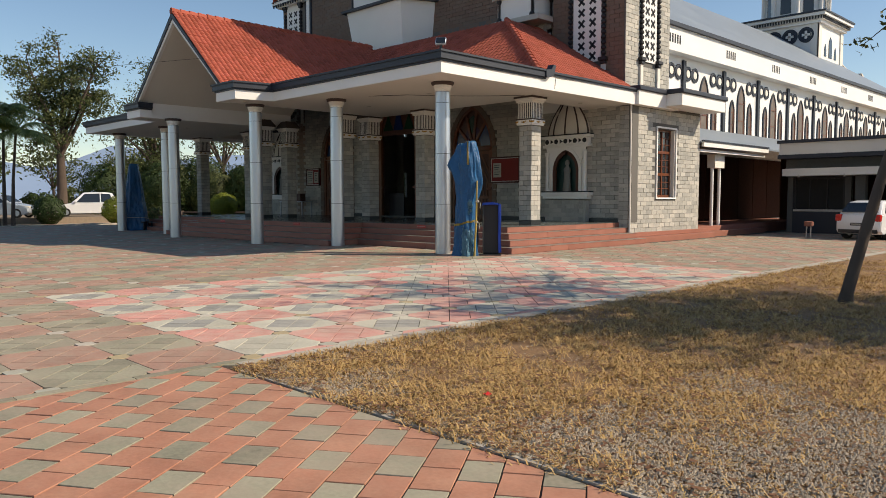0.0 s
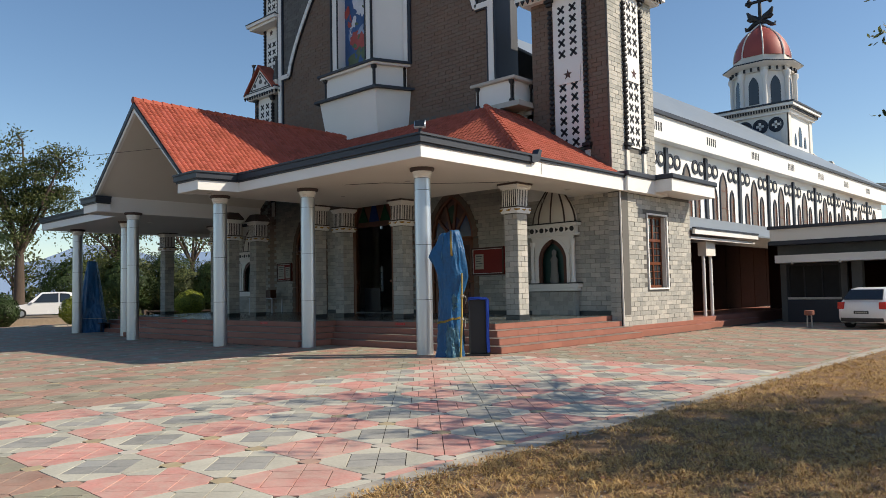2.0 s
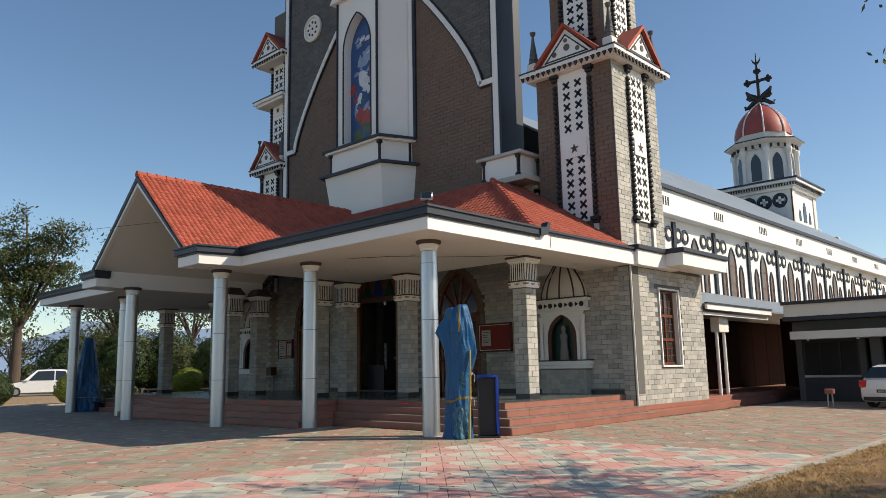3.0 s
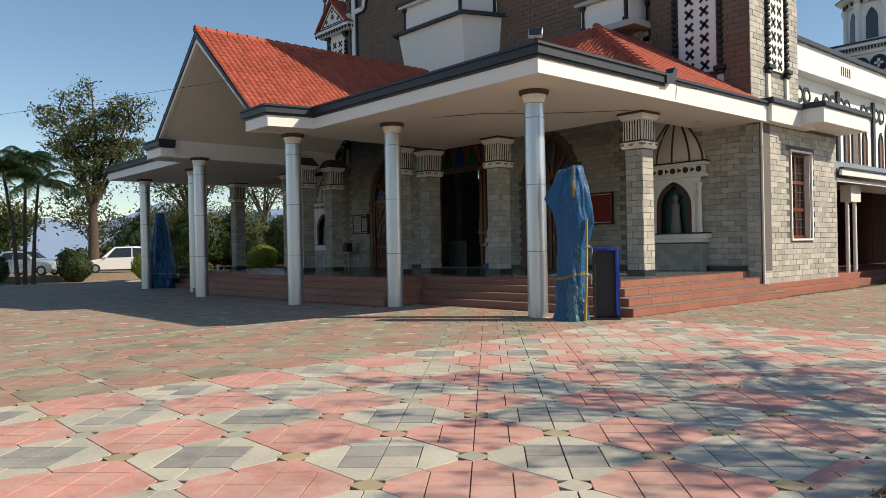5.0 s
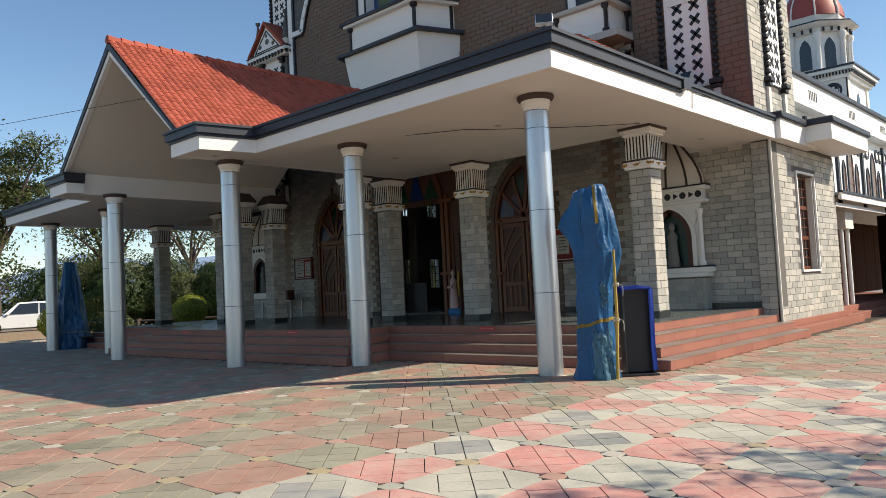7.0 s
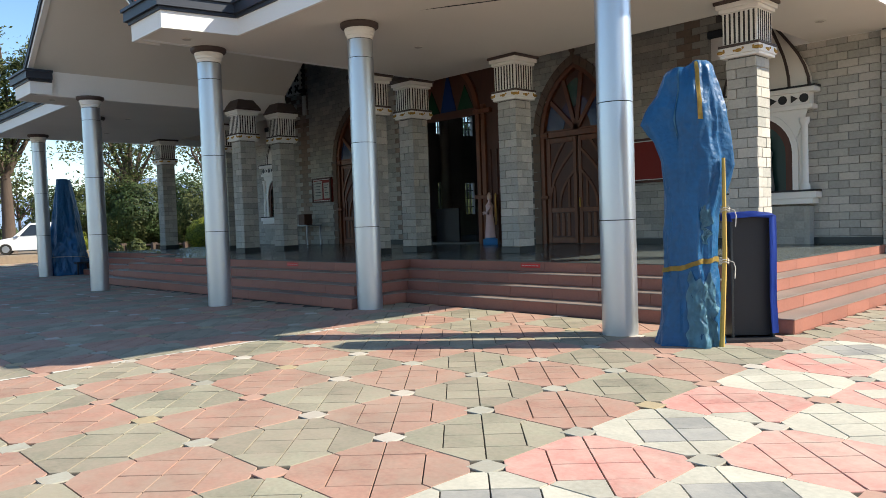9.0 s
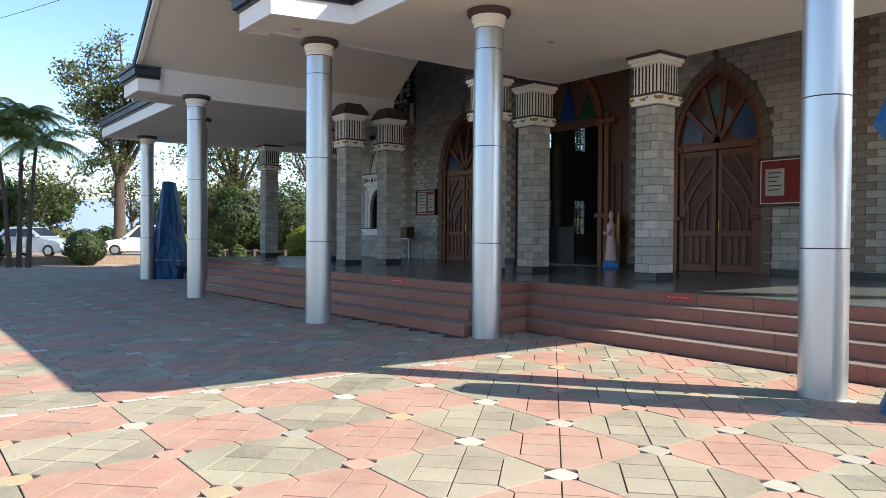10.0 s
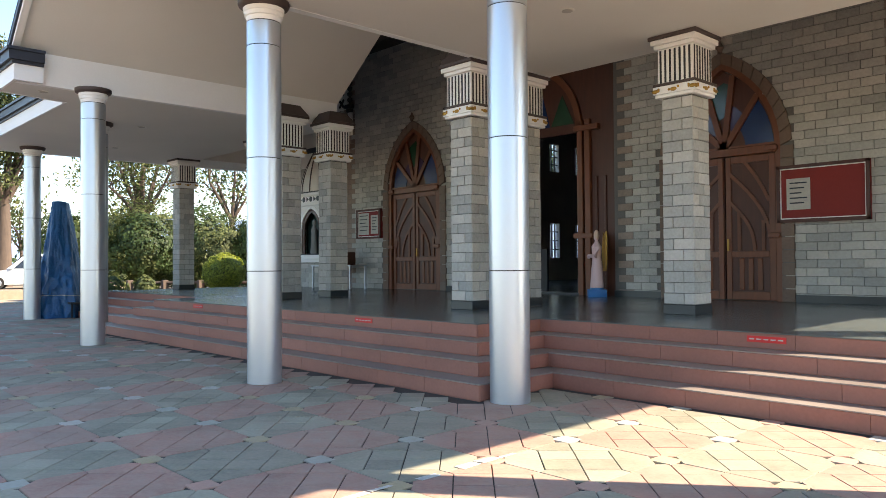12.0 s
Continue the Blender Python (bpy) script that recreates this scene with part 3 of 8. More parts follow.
# gabled ceiling with its side beams
for s in (1, -1):
    x0 = CX + s * 3.4
    boxpart("side_beam", (x0 - 0.012 * s, RET_Y + 0.05, SOFFIT_Z - 0.005, x0 + s * 0.12, BACK, SPRING), WHITE, canopy, "white vertical beam face")
    bm = B()
    extrude(bm, [(x0, RET_Y + 0.02, SPRING - 0.02), (CX, RET_Y + 0.02, RIDGE - 0.15), (CX, RET_Y + 0.02, RIDGE), (x0 + s * 0.12, RET_Y + 0.02, SPRING)], (0, BACK - RET_Y, 0))
    part("sloped_ceiling", bm, SOFFIT, canopy, "cream sloped ceiling")
    bm = B()
    extrude(bm, [(x0 + s * 0.30, RET_Y - 0.1, SPRING - 0.28), (x0 + s * 0.42, RET_Y - 0.1, SPRING - 0.2), (CX, RET_Y - 0.1, RIDGE + 0.20), (CX, RET_Y - 0.1, RIDGE + 0.02)], (0, 0.14, 0))
    part("barge_board", bm, NAVY, canopy, "dark painted barge board")
    bm = B()
    extrude(bm, [(x0 + s * 0.12, RET_Y - 0.06, SPRING - 0.22), (x0 + s * 0.32, RET_Y - 0.06, SPRING - 0.27), (CX, RET_Y - 0.06, RIDGE + 0.03), (CX, RET_Y - 0.06, RIDGE - 0.15)], (0, 0.12, 0))
    part("verge", bm, WHITE, canopy)

bm = B()
extrude(bm, [(-40.2, FACADE_Y + 0.05, 5.44), (-37.25, FACADE_Y + 0.05, 5.44), (-37.25, FACADE_Y + 0.05, 7.3), (-40.2, FACADE_Y + 0.05, 5.52)], (0, 0.1, 0))
part("void_wall", bm, SOFFIT, canopy)

# ---- red tiled roofs ----
HIP_TOP = Vector((-18.95, 22.2, 8.4))
EAVE_Z = SOFFIT_Z + 0.52
roof = thing("tiled_roof", "red clay tile porch roof with ridges and hips", "roof", kind="structure")
SLOPES = []  # origin (foot), along, up, outline test in (u, v)
def slope(pts, name="roof_deck"):
    bm = B()
    extrude(bm, pts, (0, 0, -0.04))
    part(name, bm, TILE_BASE, roof)
g_e = Vector((CX + 3.78, RET_Y - 0.1, EAVE_Z - 0.35))
k_g = (RIDGE + 0.14 - (EAVE_Z - 0.35)) / 3.78
front_k = (HIP_TOP.z - EAVE_Z) / (HIP_TOP.y - 18.6)
def front_z(y):
    return EAVE_Z + front_k * (y - 18.6)
ridge_z = RIDGE + 0.24
G_EAVE = 5.4
y_ridge = 18.6 + (ridge_z - EAVE_Z) / front_k
k_v = (ridge_z - G_EAVE) / 3.78
for s in (1, -1):
    xr = CX + s * 3.78
    slope([(xr, RET_Y - 0.1, G_EAVE), (CX, RET_Y - 0.1, ridge_z), (CX, y_ridge, ridge_z), (xr, 18.6, G_EAVE)])
    f = (lambda x: x) if s == 1 else mirror
    d_lo, d_hi = 3.78 - (EAVE_Z - G_EAVE) / k_v, 3.78 - (HIP_TOP.z - G_EAVE) / k_v
    slope([(f(EDGE_X - 0.1), 18.6, EAVE_Z), (f(HIP_TOP.x), HIP_TOP.y, HIP_TOP.z), (CX + s * d_hi, HIP_TOP.y, HIP_TOP.z), (CX + s * d_lo, 18.6, EAVE_Z)])
    slope([(f(EDGE_X - 0.1), 18.6, EAVE_Z), (f(EDGE_X - 0.1), FACADE_Y, EAVE_Z), (f(HIP_TOP.x), FACADE_Y, HIP_TOP.z), (f(HIP_TOP.x), HIP_TOP.y, HIP_TOP.z)])
    slope([(f(HIP_TOP.x), HIP_TOP.y, HIP_TOP.z), (f(HIP_TOP.x), FACADE_Y, HIP_TOP.z), (CX, FACADE_Y, HIP_TOP.z), (CX, HIP_TOP.y, HIP_TOP.z)])

# ---- tower feet, towers ----
for s in (1, -1):
    f = (lambda x: x) if s == 1 else mirror
    xs = sorted((f(SIDE_X - 0.03), f(-20.0)))
    # foot with a window opening in its flank
    foot = thing("wall_right" if s == 1 else "wall_left", "sunlit grey stone block wall of the tower foot", "wall", kind="structure")
    xo, xi = f(SIDE_X - 0.03), f(SIDE_X - 0.43)
    W0, W1, Z0, Z1 = 25.95, 27.38, 1.65, 4.3
    for y0, y1, z0, z1 in ((FACADE_Y - 0.1, W0, 0, 5.5), (W1, 29.4, 0, 5.5), (W0, W1, 0, Z0), (W0, W1, Z1, 5.5)):
        boxpart("masonry", (min(xo, xi), y0, z0 - 0.03, max(xo, xi), y1, z1), MORTAR, foot)
    boxpart("masonry", (min(f(-19.2), xo), 29.0, -0.03, max(f(-19.2), xo), 29.4, 5.5), MORTAR, foot)
    boxpart("masonry", (min(f(-18.0), xo), FACADE_Y - 0.1, -0.03, max(f(-18.0), xo), FACADE_Y + 0.0, PLAT_Z), MORTAR, foot)
    if s == 1:
        BRICKS.append((foot, face_right(SIDE_X - 0.03, FACADE_Y - 0.1, 0.02), 5.5, 5.0, lambda c: W0 - 0.2 < c[0] + FACADE_Y - 0.1 < W1 + 0.2 and Z0 - 0.12 < c[1] < Z1 + 0.12, STONE, 300, Vector((-14, 24, 2))))
        BRICKS.append((foot, face_front(-15.05, FACADE_Y - 0.1, 0.02), 0.42, 5.0, None, STONE, 60, Vector((-14.8, 24, 2))))
    tw = thing("tower", "grey stone bell tower with white fretwork strips", "tower", kind="structure")
    x0, x1 = (-18.2, -14.95) if s == 1 else (-37.3, -35.2)
    boxpart("tower_body", (x0, FACADE_Y + 0.03, 5.4, x1, 27.3, 12.6), MORTAR, tw)
    boxpart("tower_upper", (x0 + 0.45, FACADE_Y + 0.5, 12.6, x1 - 0.45, 26.9, 22), MORTAR, tw)
    BRICKS.append((tw, face_front(x0, FACADE_Y + 0.03, 5.4), x1 - x0, 7.2, lambda c: 1.0 < c[0] < 2.3 and 1.2 < c[1] < 6.9, STONE_B if s == -1 else STONE_B, 0, None))
    BRICKS.append((tw, face_front(x0 + 0.45, FACADE_Y + 0.5, 12.6), x1 - x0 - 0.9, 6, None, STONE_B, 0, None))
    if s == 1:
        BRICKS.append((tw, face_right(x1, FACADE_Y + 0.03, 5.4), 3.27, 7.2, lambda c: 1.1 < c[0] < 2.2 and 1.2 < c[1] < 6.9, STONE, 0, None))
        BRICKS.append((tw, face_right(x1 - 0.45, FACADE_Y + 0.5, 12.6), 2.4, 6, None, STONE, 0, None))

# ---- facade block ----
fac = thing("facade", "tall brown stone church front with white trims", "facade", kind="structure")
boxpart("facade_core", (mirror(-20.0), FACADE_Y + 0.05, TOP, -20.0, FACADE_Y + 1.5, 24), NAVY, fac)
def swoop(u):
    """Height of the white curved trim at u metres from the axis."""
    if u > 6.5:
        return 13.2
    return 13.2 + 5.6 * ((6.5 - u) / 3.7) ** 0.75 if u > 2.8 else 99.0


FX0, FX1 = mirror(-20.15), -20.15
BRICKS.append((fac, face_front(FX0, FACADE_Y + 0.05, 8.2), FX1 - FX0, 14, lambda c: c[1] + 8.2 > swoop(abs(c[0] + FX0 - CX)), STONE_B, 0, None))
BRICKS.append((fac, face_front(FX0, FACADE_Y + 0.05, 8.2), FX1 - FX0, 14, lambda c: c[1] + 8.2 <= swoop(abs(c[0] + FX0 - CX)), STONE_D, 0, None))


# ---- doors ----
def arch_ring(bm, arch, grow0, grow1, y0, depth, cx, foot):
    """A band round an arch outline, between two offsets."""
    def off(g):
        out = []
        n = len(arch)
        for i, (x, z) in enumerate(arch):
            a, b = arch[max(i - 1, 0)], arch[min(i + 1, n - 1)]
            dx, dz = b[0] - a[0], b[1] - a[1]
            ln = math.hypot(dx, dz)
            px, pz = -dz / ln, dx / ln
            out.append((x + px * g, (z + pz * g) if 0 < i < n - 1 else z))
        return out
    o, q = off(grow0), off(grow1)
    for i in range(len(o) - 1):
        extrude(bm, [(o[i][0], y0, o[i][1]), (o[i + 1][0], y0, o[i + 1][1]), (q[i + 1][0], y0, q[i + 1][1]), (q[i][0], y0, q[i][1])], (0, depth, 0))


def stained(name, color):
    return mat(name, color, 0.2, vary=0.05, stain=6, stain_amt=0.2, bump=0, spec=0.6)


SG = [stained("green_stained_glass", (0.008, 0.05, 0.024)), stained("blue_stained_glass", (0.012, 0.035, 0.13)),
      stained("violet_stained_glass", (0.05, 0.025, 0.07)), stained("brown_stained_glass", (0.07, 0.025, 0.016))]


def arched_door(name, cx, label):
    arch = [(x - DOOR_R + cx, z) for x, z in ARCH_R]
    d = thing(name, label, "door", kind="structure")
    y = FACADE_Y
    # stone surround of wedge blocks
    surround = thing("arch_surround", "", "")
    for key in list(surround.keys()):
        del surround[key]
    surround.parent = d
    ring = [(cx + (x - cx) * 1.0, z) for x, z in arch]
    for i in range(len(ring) - 1):
        (xa, za), (xb, zb) = ring[i], ring[i + 1]
        steps = max(1, round(math.hypot(xb - xa, zb - za) / 0.26))
        for k in range(steps):
            t0, t1 = (k + 0.03) / steps, (k + 0.97) / steps
            p0, p1 = (xa + (xb - xa) * t0, za + (zb - za) * t0), (xa + (xb - xa) * t1, za + (zb - za) * t1)
            def outp(p, g):
                if p[1] <= 3.8:
                    return (p[0] + (g if p[0] > cx else -g), p[1])
                v = Vector((p[0] - cx, 0, p[1] - 3.3)).normalized()
                return (p[0] + v.x * g, p[1] + v.z * g)
            bm = B()
            q = [outp(p0, 0.0), outp(p0, 0.24), outp(p1, 0.24), outp(p1, 0.0)]
            extrude(bm, [(px, y - 0.025, pz) for px, pz in q], (0, 0.1, 0))
            part("wedge_block", bm, STONE_B, surround)
    bm = B()
    arch_ring(bm, arch, 0.0, -0.12, y + 0.02, 0.22, cx, PLAT_Z)
    part("door_frame", bm, WOOD, d, "varnished wooden frame")
    boxpart("transom", (cx - 1.1, y + 0.0, 3.70, cx + 1.1, y + 0.2, 3.86), WOOD, d, bevel=0.01)
    for s in (-1, 1):
        boxpart("transom_knob", (cx + s * 1.02 - 0.12, y - 0.05, 3.73, cx + s * 1.02 + 0.12, y + 0.02, 3.84), WOOD, d, bevel=0.015)
        boxpart("frame_block", (cx + s * 1.06 - 0.12, y - 0.05, 2.0, cx + s * 1.06 + 0.12, y + 0.02, 2.1), WOOD, d, bevel=0.015)
    # fan of coloured glass over the transom
    fan = [(x, z) for x, z in gothic(cx - 1.08, cx + 1.08, 3.8, 3.8, 5.5)]
    n = len(fan)
    hub = Vector((cx, 0, 3.85))
    cuts = [1, 5, 8, 11, 14, n - 2]
    bm = B()
    extrude(bm, [(x, y + 0.125, max(z, 3.84)) for x, z in fan[1:-1]], (0, 0.03, 0))
    part("fan_board", bm, WOOD_D, d, "dark wooden fan over the transom")
    for k, (lo, hi) in enumerate(((0.42, 0.95), (0.30, 0.62), (0.42, 0.86), (0.30, 0.62), (0.42, 0.95))):
        seg = [Vector((x, 0, max(z, 3.87))) for x, z in fan[cuts[k]:cuts[k + 1] + 1]]
        ring = [hub.lerp(p, hi) for p in seg] + [hub.lerp(p, lo) for p in seg[::-1]]
        bm = B()
        extrude(bm, [(p.x, y + 0.112, p.z) for p in ring], (0, 0.014, 0))
        part("glass_panel", bm, SG[(1, 2, 0, 2, 1)[k]], d, "coloured glass segment")
    for k in range(len(cuts)):
        x, z = fan[cuts[k]]
        bm = B()
        v = Vector((x - cx, 0, z - hub.z))
        w = Vector((-v.z, 0, v.x)).normalized() * 0.06
        a, b = Vector((cx, y + 0.06, hub.z)), Vector((x, y + 0.06, max(z, hub.z)))
        extrude(bm, [a - w, b - w, b + w, a + w], (0, 0.07, 0))
        part("fan_rib", bm, WOOD, d)
    bm = B()
    lathe(bm, [(0.05, 0), (0.05, 0.06), (0.09, 0.12), (0.03, 0.22), (0.01, 0.28)], 10, (cx, y - 0.03, 5.86))
    part("finial", bm, STONE_B, d, "small stone finial")
    # two leaves with carved panels
    for s in (-1, 1):
        leaf = boxpart("door_leaf", (cx + s * 0.012 if s > 0 else cx - 1.08, y + 0.12, PLAT_Z + 0.01, cx + 1.08 if s > 0 else cx - 0.012, y + 0.17, 3.71), WOOD_D, d)
        xo, xi = cx + s * 1.05, cx + s * 0.05
        for u0, u1, z0, z1 in ((0.03, 0.14, 0.75, 3.69), (0.92, 1.05, 0.75, 3.69), (0.14, 0.92, 0.75, 0.92), (0.14, 0.92, 1.62, 1.74), (0.14, 0.92, 3.55, 3.69)):
            boxpart("rail", (cx + s * u0, y + 0.085, z0, cx + s * u1, y + 0.122, z1), WOOD, leaf, bevel=0.006)
        for u in (0.34, 0.53, 0.72):
            boxpart("panel_strip", (cx + s * (u - 0.055), y + 0.095, 0.95, cx + s * (u + 0.055), y + 0.122, 1.6), WOOD, leaf, bevel=0.012)
        # carved pointed arches and slanting mouldings in the upper panel
        curves = []
        for u0, z0, u1, z1, bulge in ((0.96, 1.78, 0.10, 3.35, 0.24), (0.62, 1.76, 0.12, 2.75, 0.14), (0.92, 2.75, 0.34, 3.68, 0.05), (0.30, 1.76, 0.30, 2.55, 0.0), (0.80, 1.76, 0.80, 2.35, 0.0)):
            line = []
            for k in range(9):
                q = k / 8
                line.append((cx + s * (u0 + (u1 - u0) * q + bulge * math.sin(math.pi * q)), z0 + (z1 - z0) * q))
            curves.append(line)
        for line in curves:
            bm = B()
            for (xa, za), (xb, zb) in zip(line, line[1:]):
                d_ = Vector((xb - xa, 0, zb - za)).normalized()
                w_ = Vector((-d_.z, 0, d_.x)) * 0.035
                pa, pb = Vector((xa, y + 0.085, za)) - d_ * 0.008, Vector((xb, y + 0.085, zb)) + d_ * 0.008
                extrude(bm, [pa - w_, pb - w_, pb + w_, pa + w_], (0, 0.036, 0))
            part("carved_moulding", bm, WOOD, leaf)
    boxpart("door_handle", (cx + 0.06, y + 0.05, 1.75, cx + 0.09, y + 0.09, 2.0), GOLD, d, "brass handle")
    return d


arched_door("door_1", DOOR_R, "closed varnished wooden double door under a pointed arch")
arched_door("door_2", DOOR_L, "closed varnished wooden double door under a pointed arch")

# main portal: wooden screen with an open doorway in its middle
portal = thing("door_3", "tall wooden portal with open doors and a dark interior", "door", kind="structure")
OPEN = (CX - 1.25, CX + 1.25)
for s in (-1, 1):
    xa, xb = sorted((CX + s * 1.25, CX + s * 2.25))
    boxpart("screen", (xa, FACADE_Y + 0.06, PLAT_Z, xb, FACADE_Y + 0.16, 6.85), WOOD_D, portal, "dark varnished wood screen")
    for u in (1.3, 1.52):
        boxpart("post", (CX + s * u - 0.08, FACADE_Y - 0.03, PLAT_Z, CX + s * u + 0.08, FACADE_Y + 0.12, 5.0), WOOD, portal, bevel=0.012)
    boxpart("ledge", (CX + s * 1.25 - 0.1, FACADE_Y - 0.07, 4.72, CX + s * 1.25 + 0.5 * s + 0.1, FACADE_Y + 0.1, 4.86), WOOD, portal, bevel=0.012)
    boxpart("ledge", (CX + s * 1.4 - 0.28, FACADE_Y - 0.07, 2.12, CX + s * 1.4 + 0.28, FACADE_Y + 0.1, 2.24), WOOD, portal, bevel=0.012)
    for u in (1.75, 2.0):
        boxpart("batten", (CX + s * u - 0.03, FACADE_Y + 0.02, PLAT_Z + 0.1, CX + s * u + 0.03, FACADE_Y + 0.062, 3.6), WOOD_D, portal, bevel=0.01)
    # open leaf, folded back into the interior
    bm = B()
    box(bm, -0.04, 0, 0, 0.04, 1.2, 4.0)
    leaf = part("door_leaf", bm, WOOD_D, portal, "open dark wooden door leaf")
    leaf.matrix_world = Matrix.Translation((CX + s * 1.25, FACADE_Y + 0.16, PLAT_Z + 0.01)) @ pose(0, 0, 0, 0, 0, -s * 75)
boxpart("screen", (OPEN[0], FACADE_Y + 0.06, 4.72, OPEN[1], FACADE_Y + 0.16, 6.85), WOOD_D, portal)
bm = B()
arch_ring(bm, gothic(CX - 1.35, CX + 1.35, 4.8, 4.85, 6.5), 0.0, -0.16, FACADE_Y - 0.03, 0.1, CX, 0)
part("arch_moulding", bm, WOOD, portal)
for k, (u0, u1, c) in enumerate(((-1.1, -0.4, 0), (-0.35, 0.35, 1), (0.4, 1.1, 0))):
    bm = B()
    extrude(bm, [(CX + u0, FACADE_Y + 0.03, 4.95), (CX + u1, FACADE_Y + 0.03, 4.95), (CX + (u0 + u1) / 2, FACADE_Y + 0.03, 5.7 if k != 1 else 6.2)], (0, 0.025, 0))
    part("glass_panel", bm, SG[c], portal, "coloured glass panel")
boxpart("threshold", (OPEN[0], FACADE_Y - 0.05, PLAT_Z + 0.002, OPEN[1], FACADE_Y + 0.4, PLAT_Z + 0.05), PLINTH, portal)
boxpart("low_gate", (OPEN[0], FACADE_Y + 0.5, PLAT_Z, OPEN[1] - 1.4, FACADE_Y + 0.56, PLAT_Z + 1.15), BLACKP, portal, "low dark half door")

# ---- interior of the nave seen through the portal ----
hall = thing("interior", "dim church hall behind the open portal", "room", kind="structure")
boxpart("hall_floor", (CX - 9, FACADE_Y + 0.45, PLAT_Z - 0.1, CX + 9, 60, PLAT_Z), FLOOR, hall)
boxpart("hall_ceiling", (CX - 9, FACADE_Y + 0.45, 8.4, CX + 9, 60, 8.55), INNER, hall)
boxpart("hall_wall", (CX + 8.9, FACADE_Y + 0.45, 0, CX + 9.0, 60, 8.4), INNER, hall)
boxpart("hall_wall", (CX - 9, 59.9, 0, CX + 9, 60, 8.4), INNER, hall)
WIN_Y = [30.5 + 1.86 * k for k in range(9)]
edges = [FACADE_Y + 0.45] + [v for y in WIN_Y for v in (y - 0.33, y + 0.33)] + [60]
for a, b in zip(edges[::2], edges[1::2]):
    boxpart("hall_wall", (CX - 9.1, a, 0, CX - 8.9, b, 8.4), INNER, hall)
for y in WIN_Y:
    for z0, z1 in ((0, 1.75), (3.3, 5.65), (6.9, 8.4)):
        boxpart("hall_wall", (CX - 9.1, y - 0.33, z0, CX - 8.9, y + 0.33, z1), INNER, hall)
    for z in (2.1, 2.5, 2.9, 5.95, 6.3, 6.6):
        boxpart("glazing_bar", (CX - 9.04, y - 0.33, z, CX - 8.98, y + 0.33, z + 0.05), BLACKP, hall)
    for u in (-0.11, 0.11):
        for z0, z1 in ((1.75, 3.3), (5.65, 6.9)):
            boxpart("glazing_bar", (CX - 9.045, y + u - 0.025, z0, CX - 8.975, y + u + 0.025, z1), BLACKP, hall)
for x in (CX - 4.2, CX + 4.2):
    for y in (28, 33, 38, 43):
        bm = B()
        lathe(bm, [(0.3, 0), (0.3, 0.2), (0.2, 0.3), (0.2, 6.5), (0.32, 6.9), (0.32, 7.7)], 14, (x, y, PLAT_Z))
        part("hall_column", bm, INNER, hall)

# ---- shrines on the porch wall ----
DARKG = mat("dark_green_paint", (0.012, 0.045, 0.04), 0.4, vary=0.1)


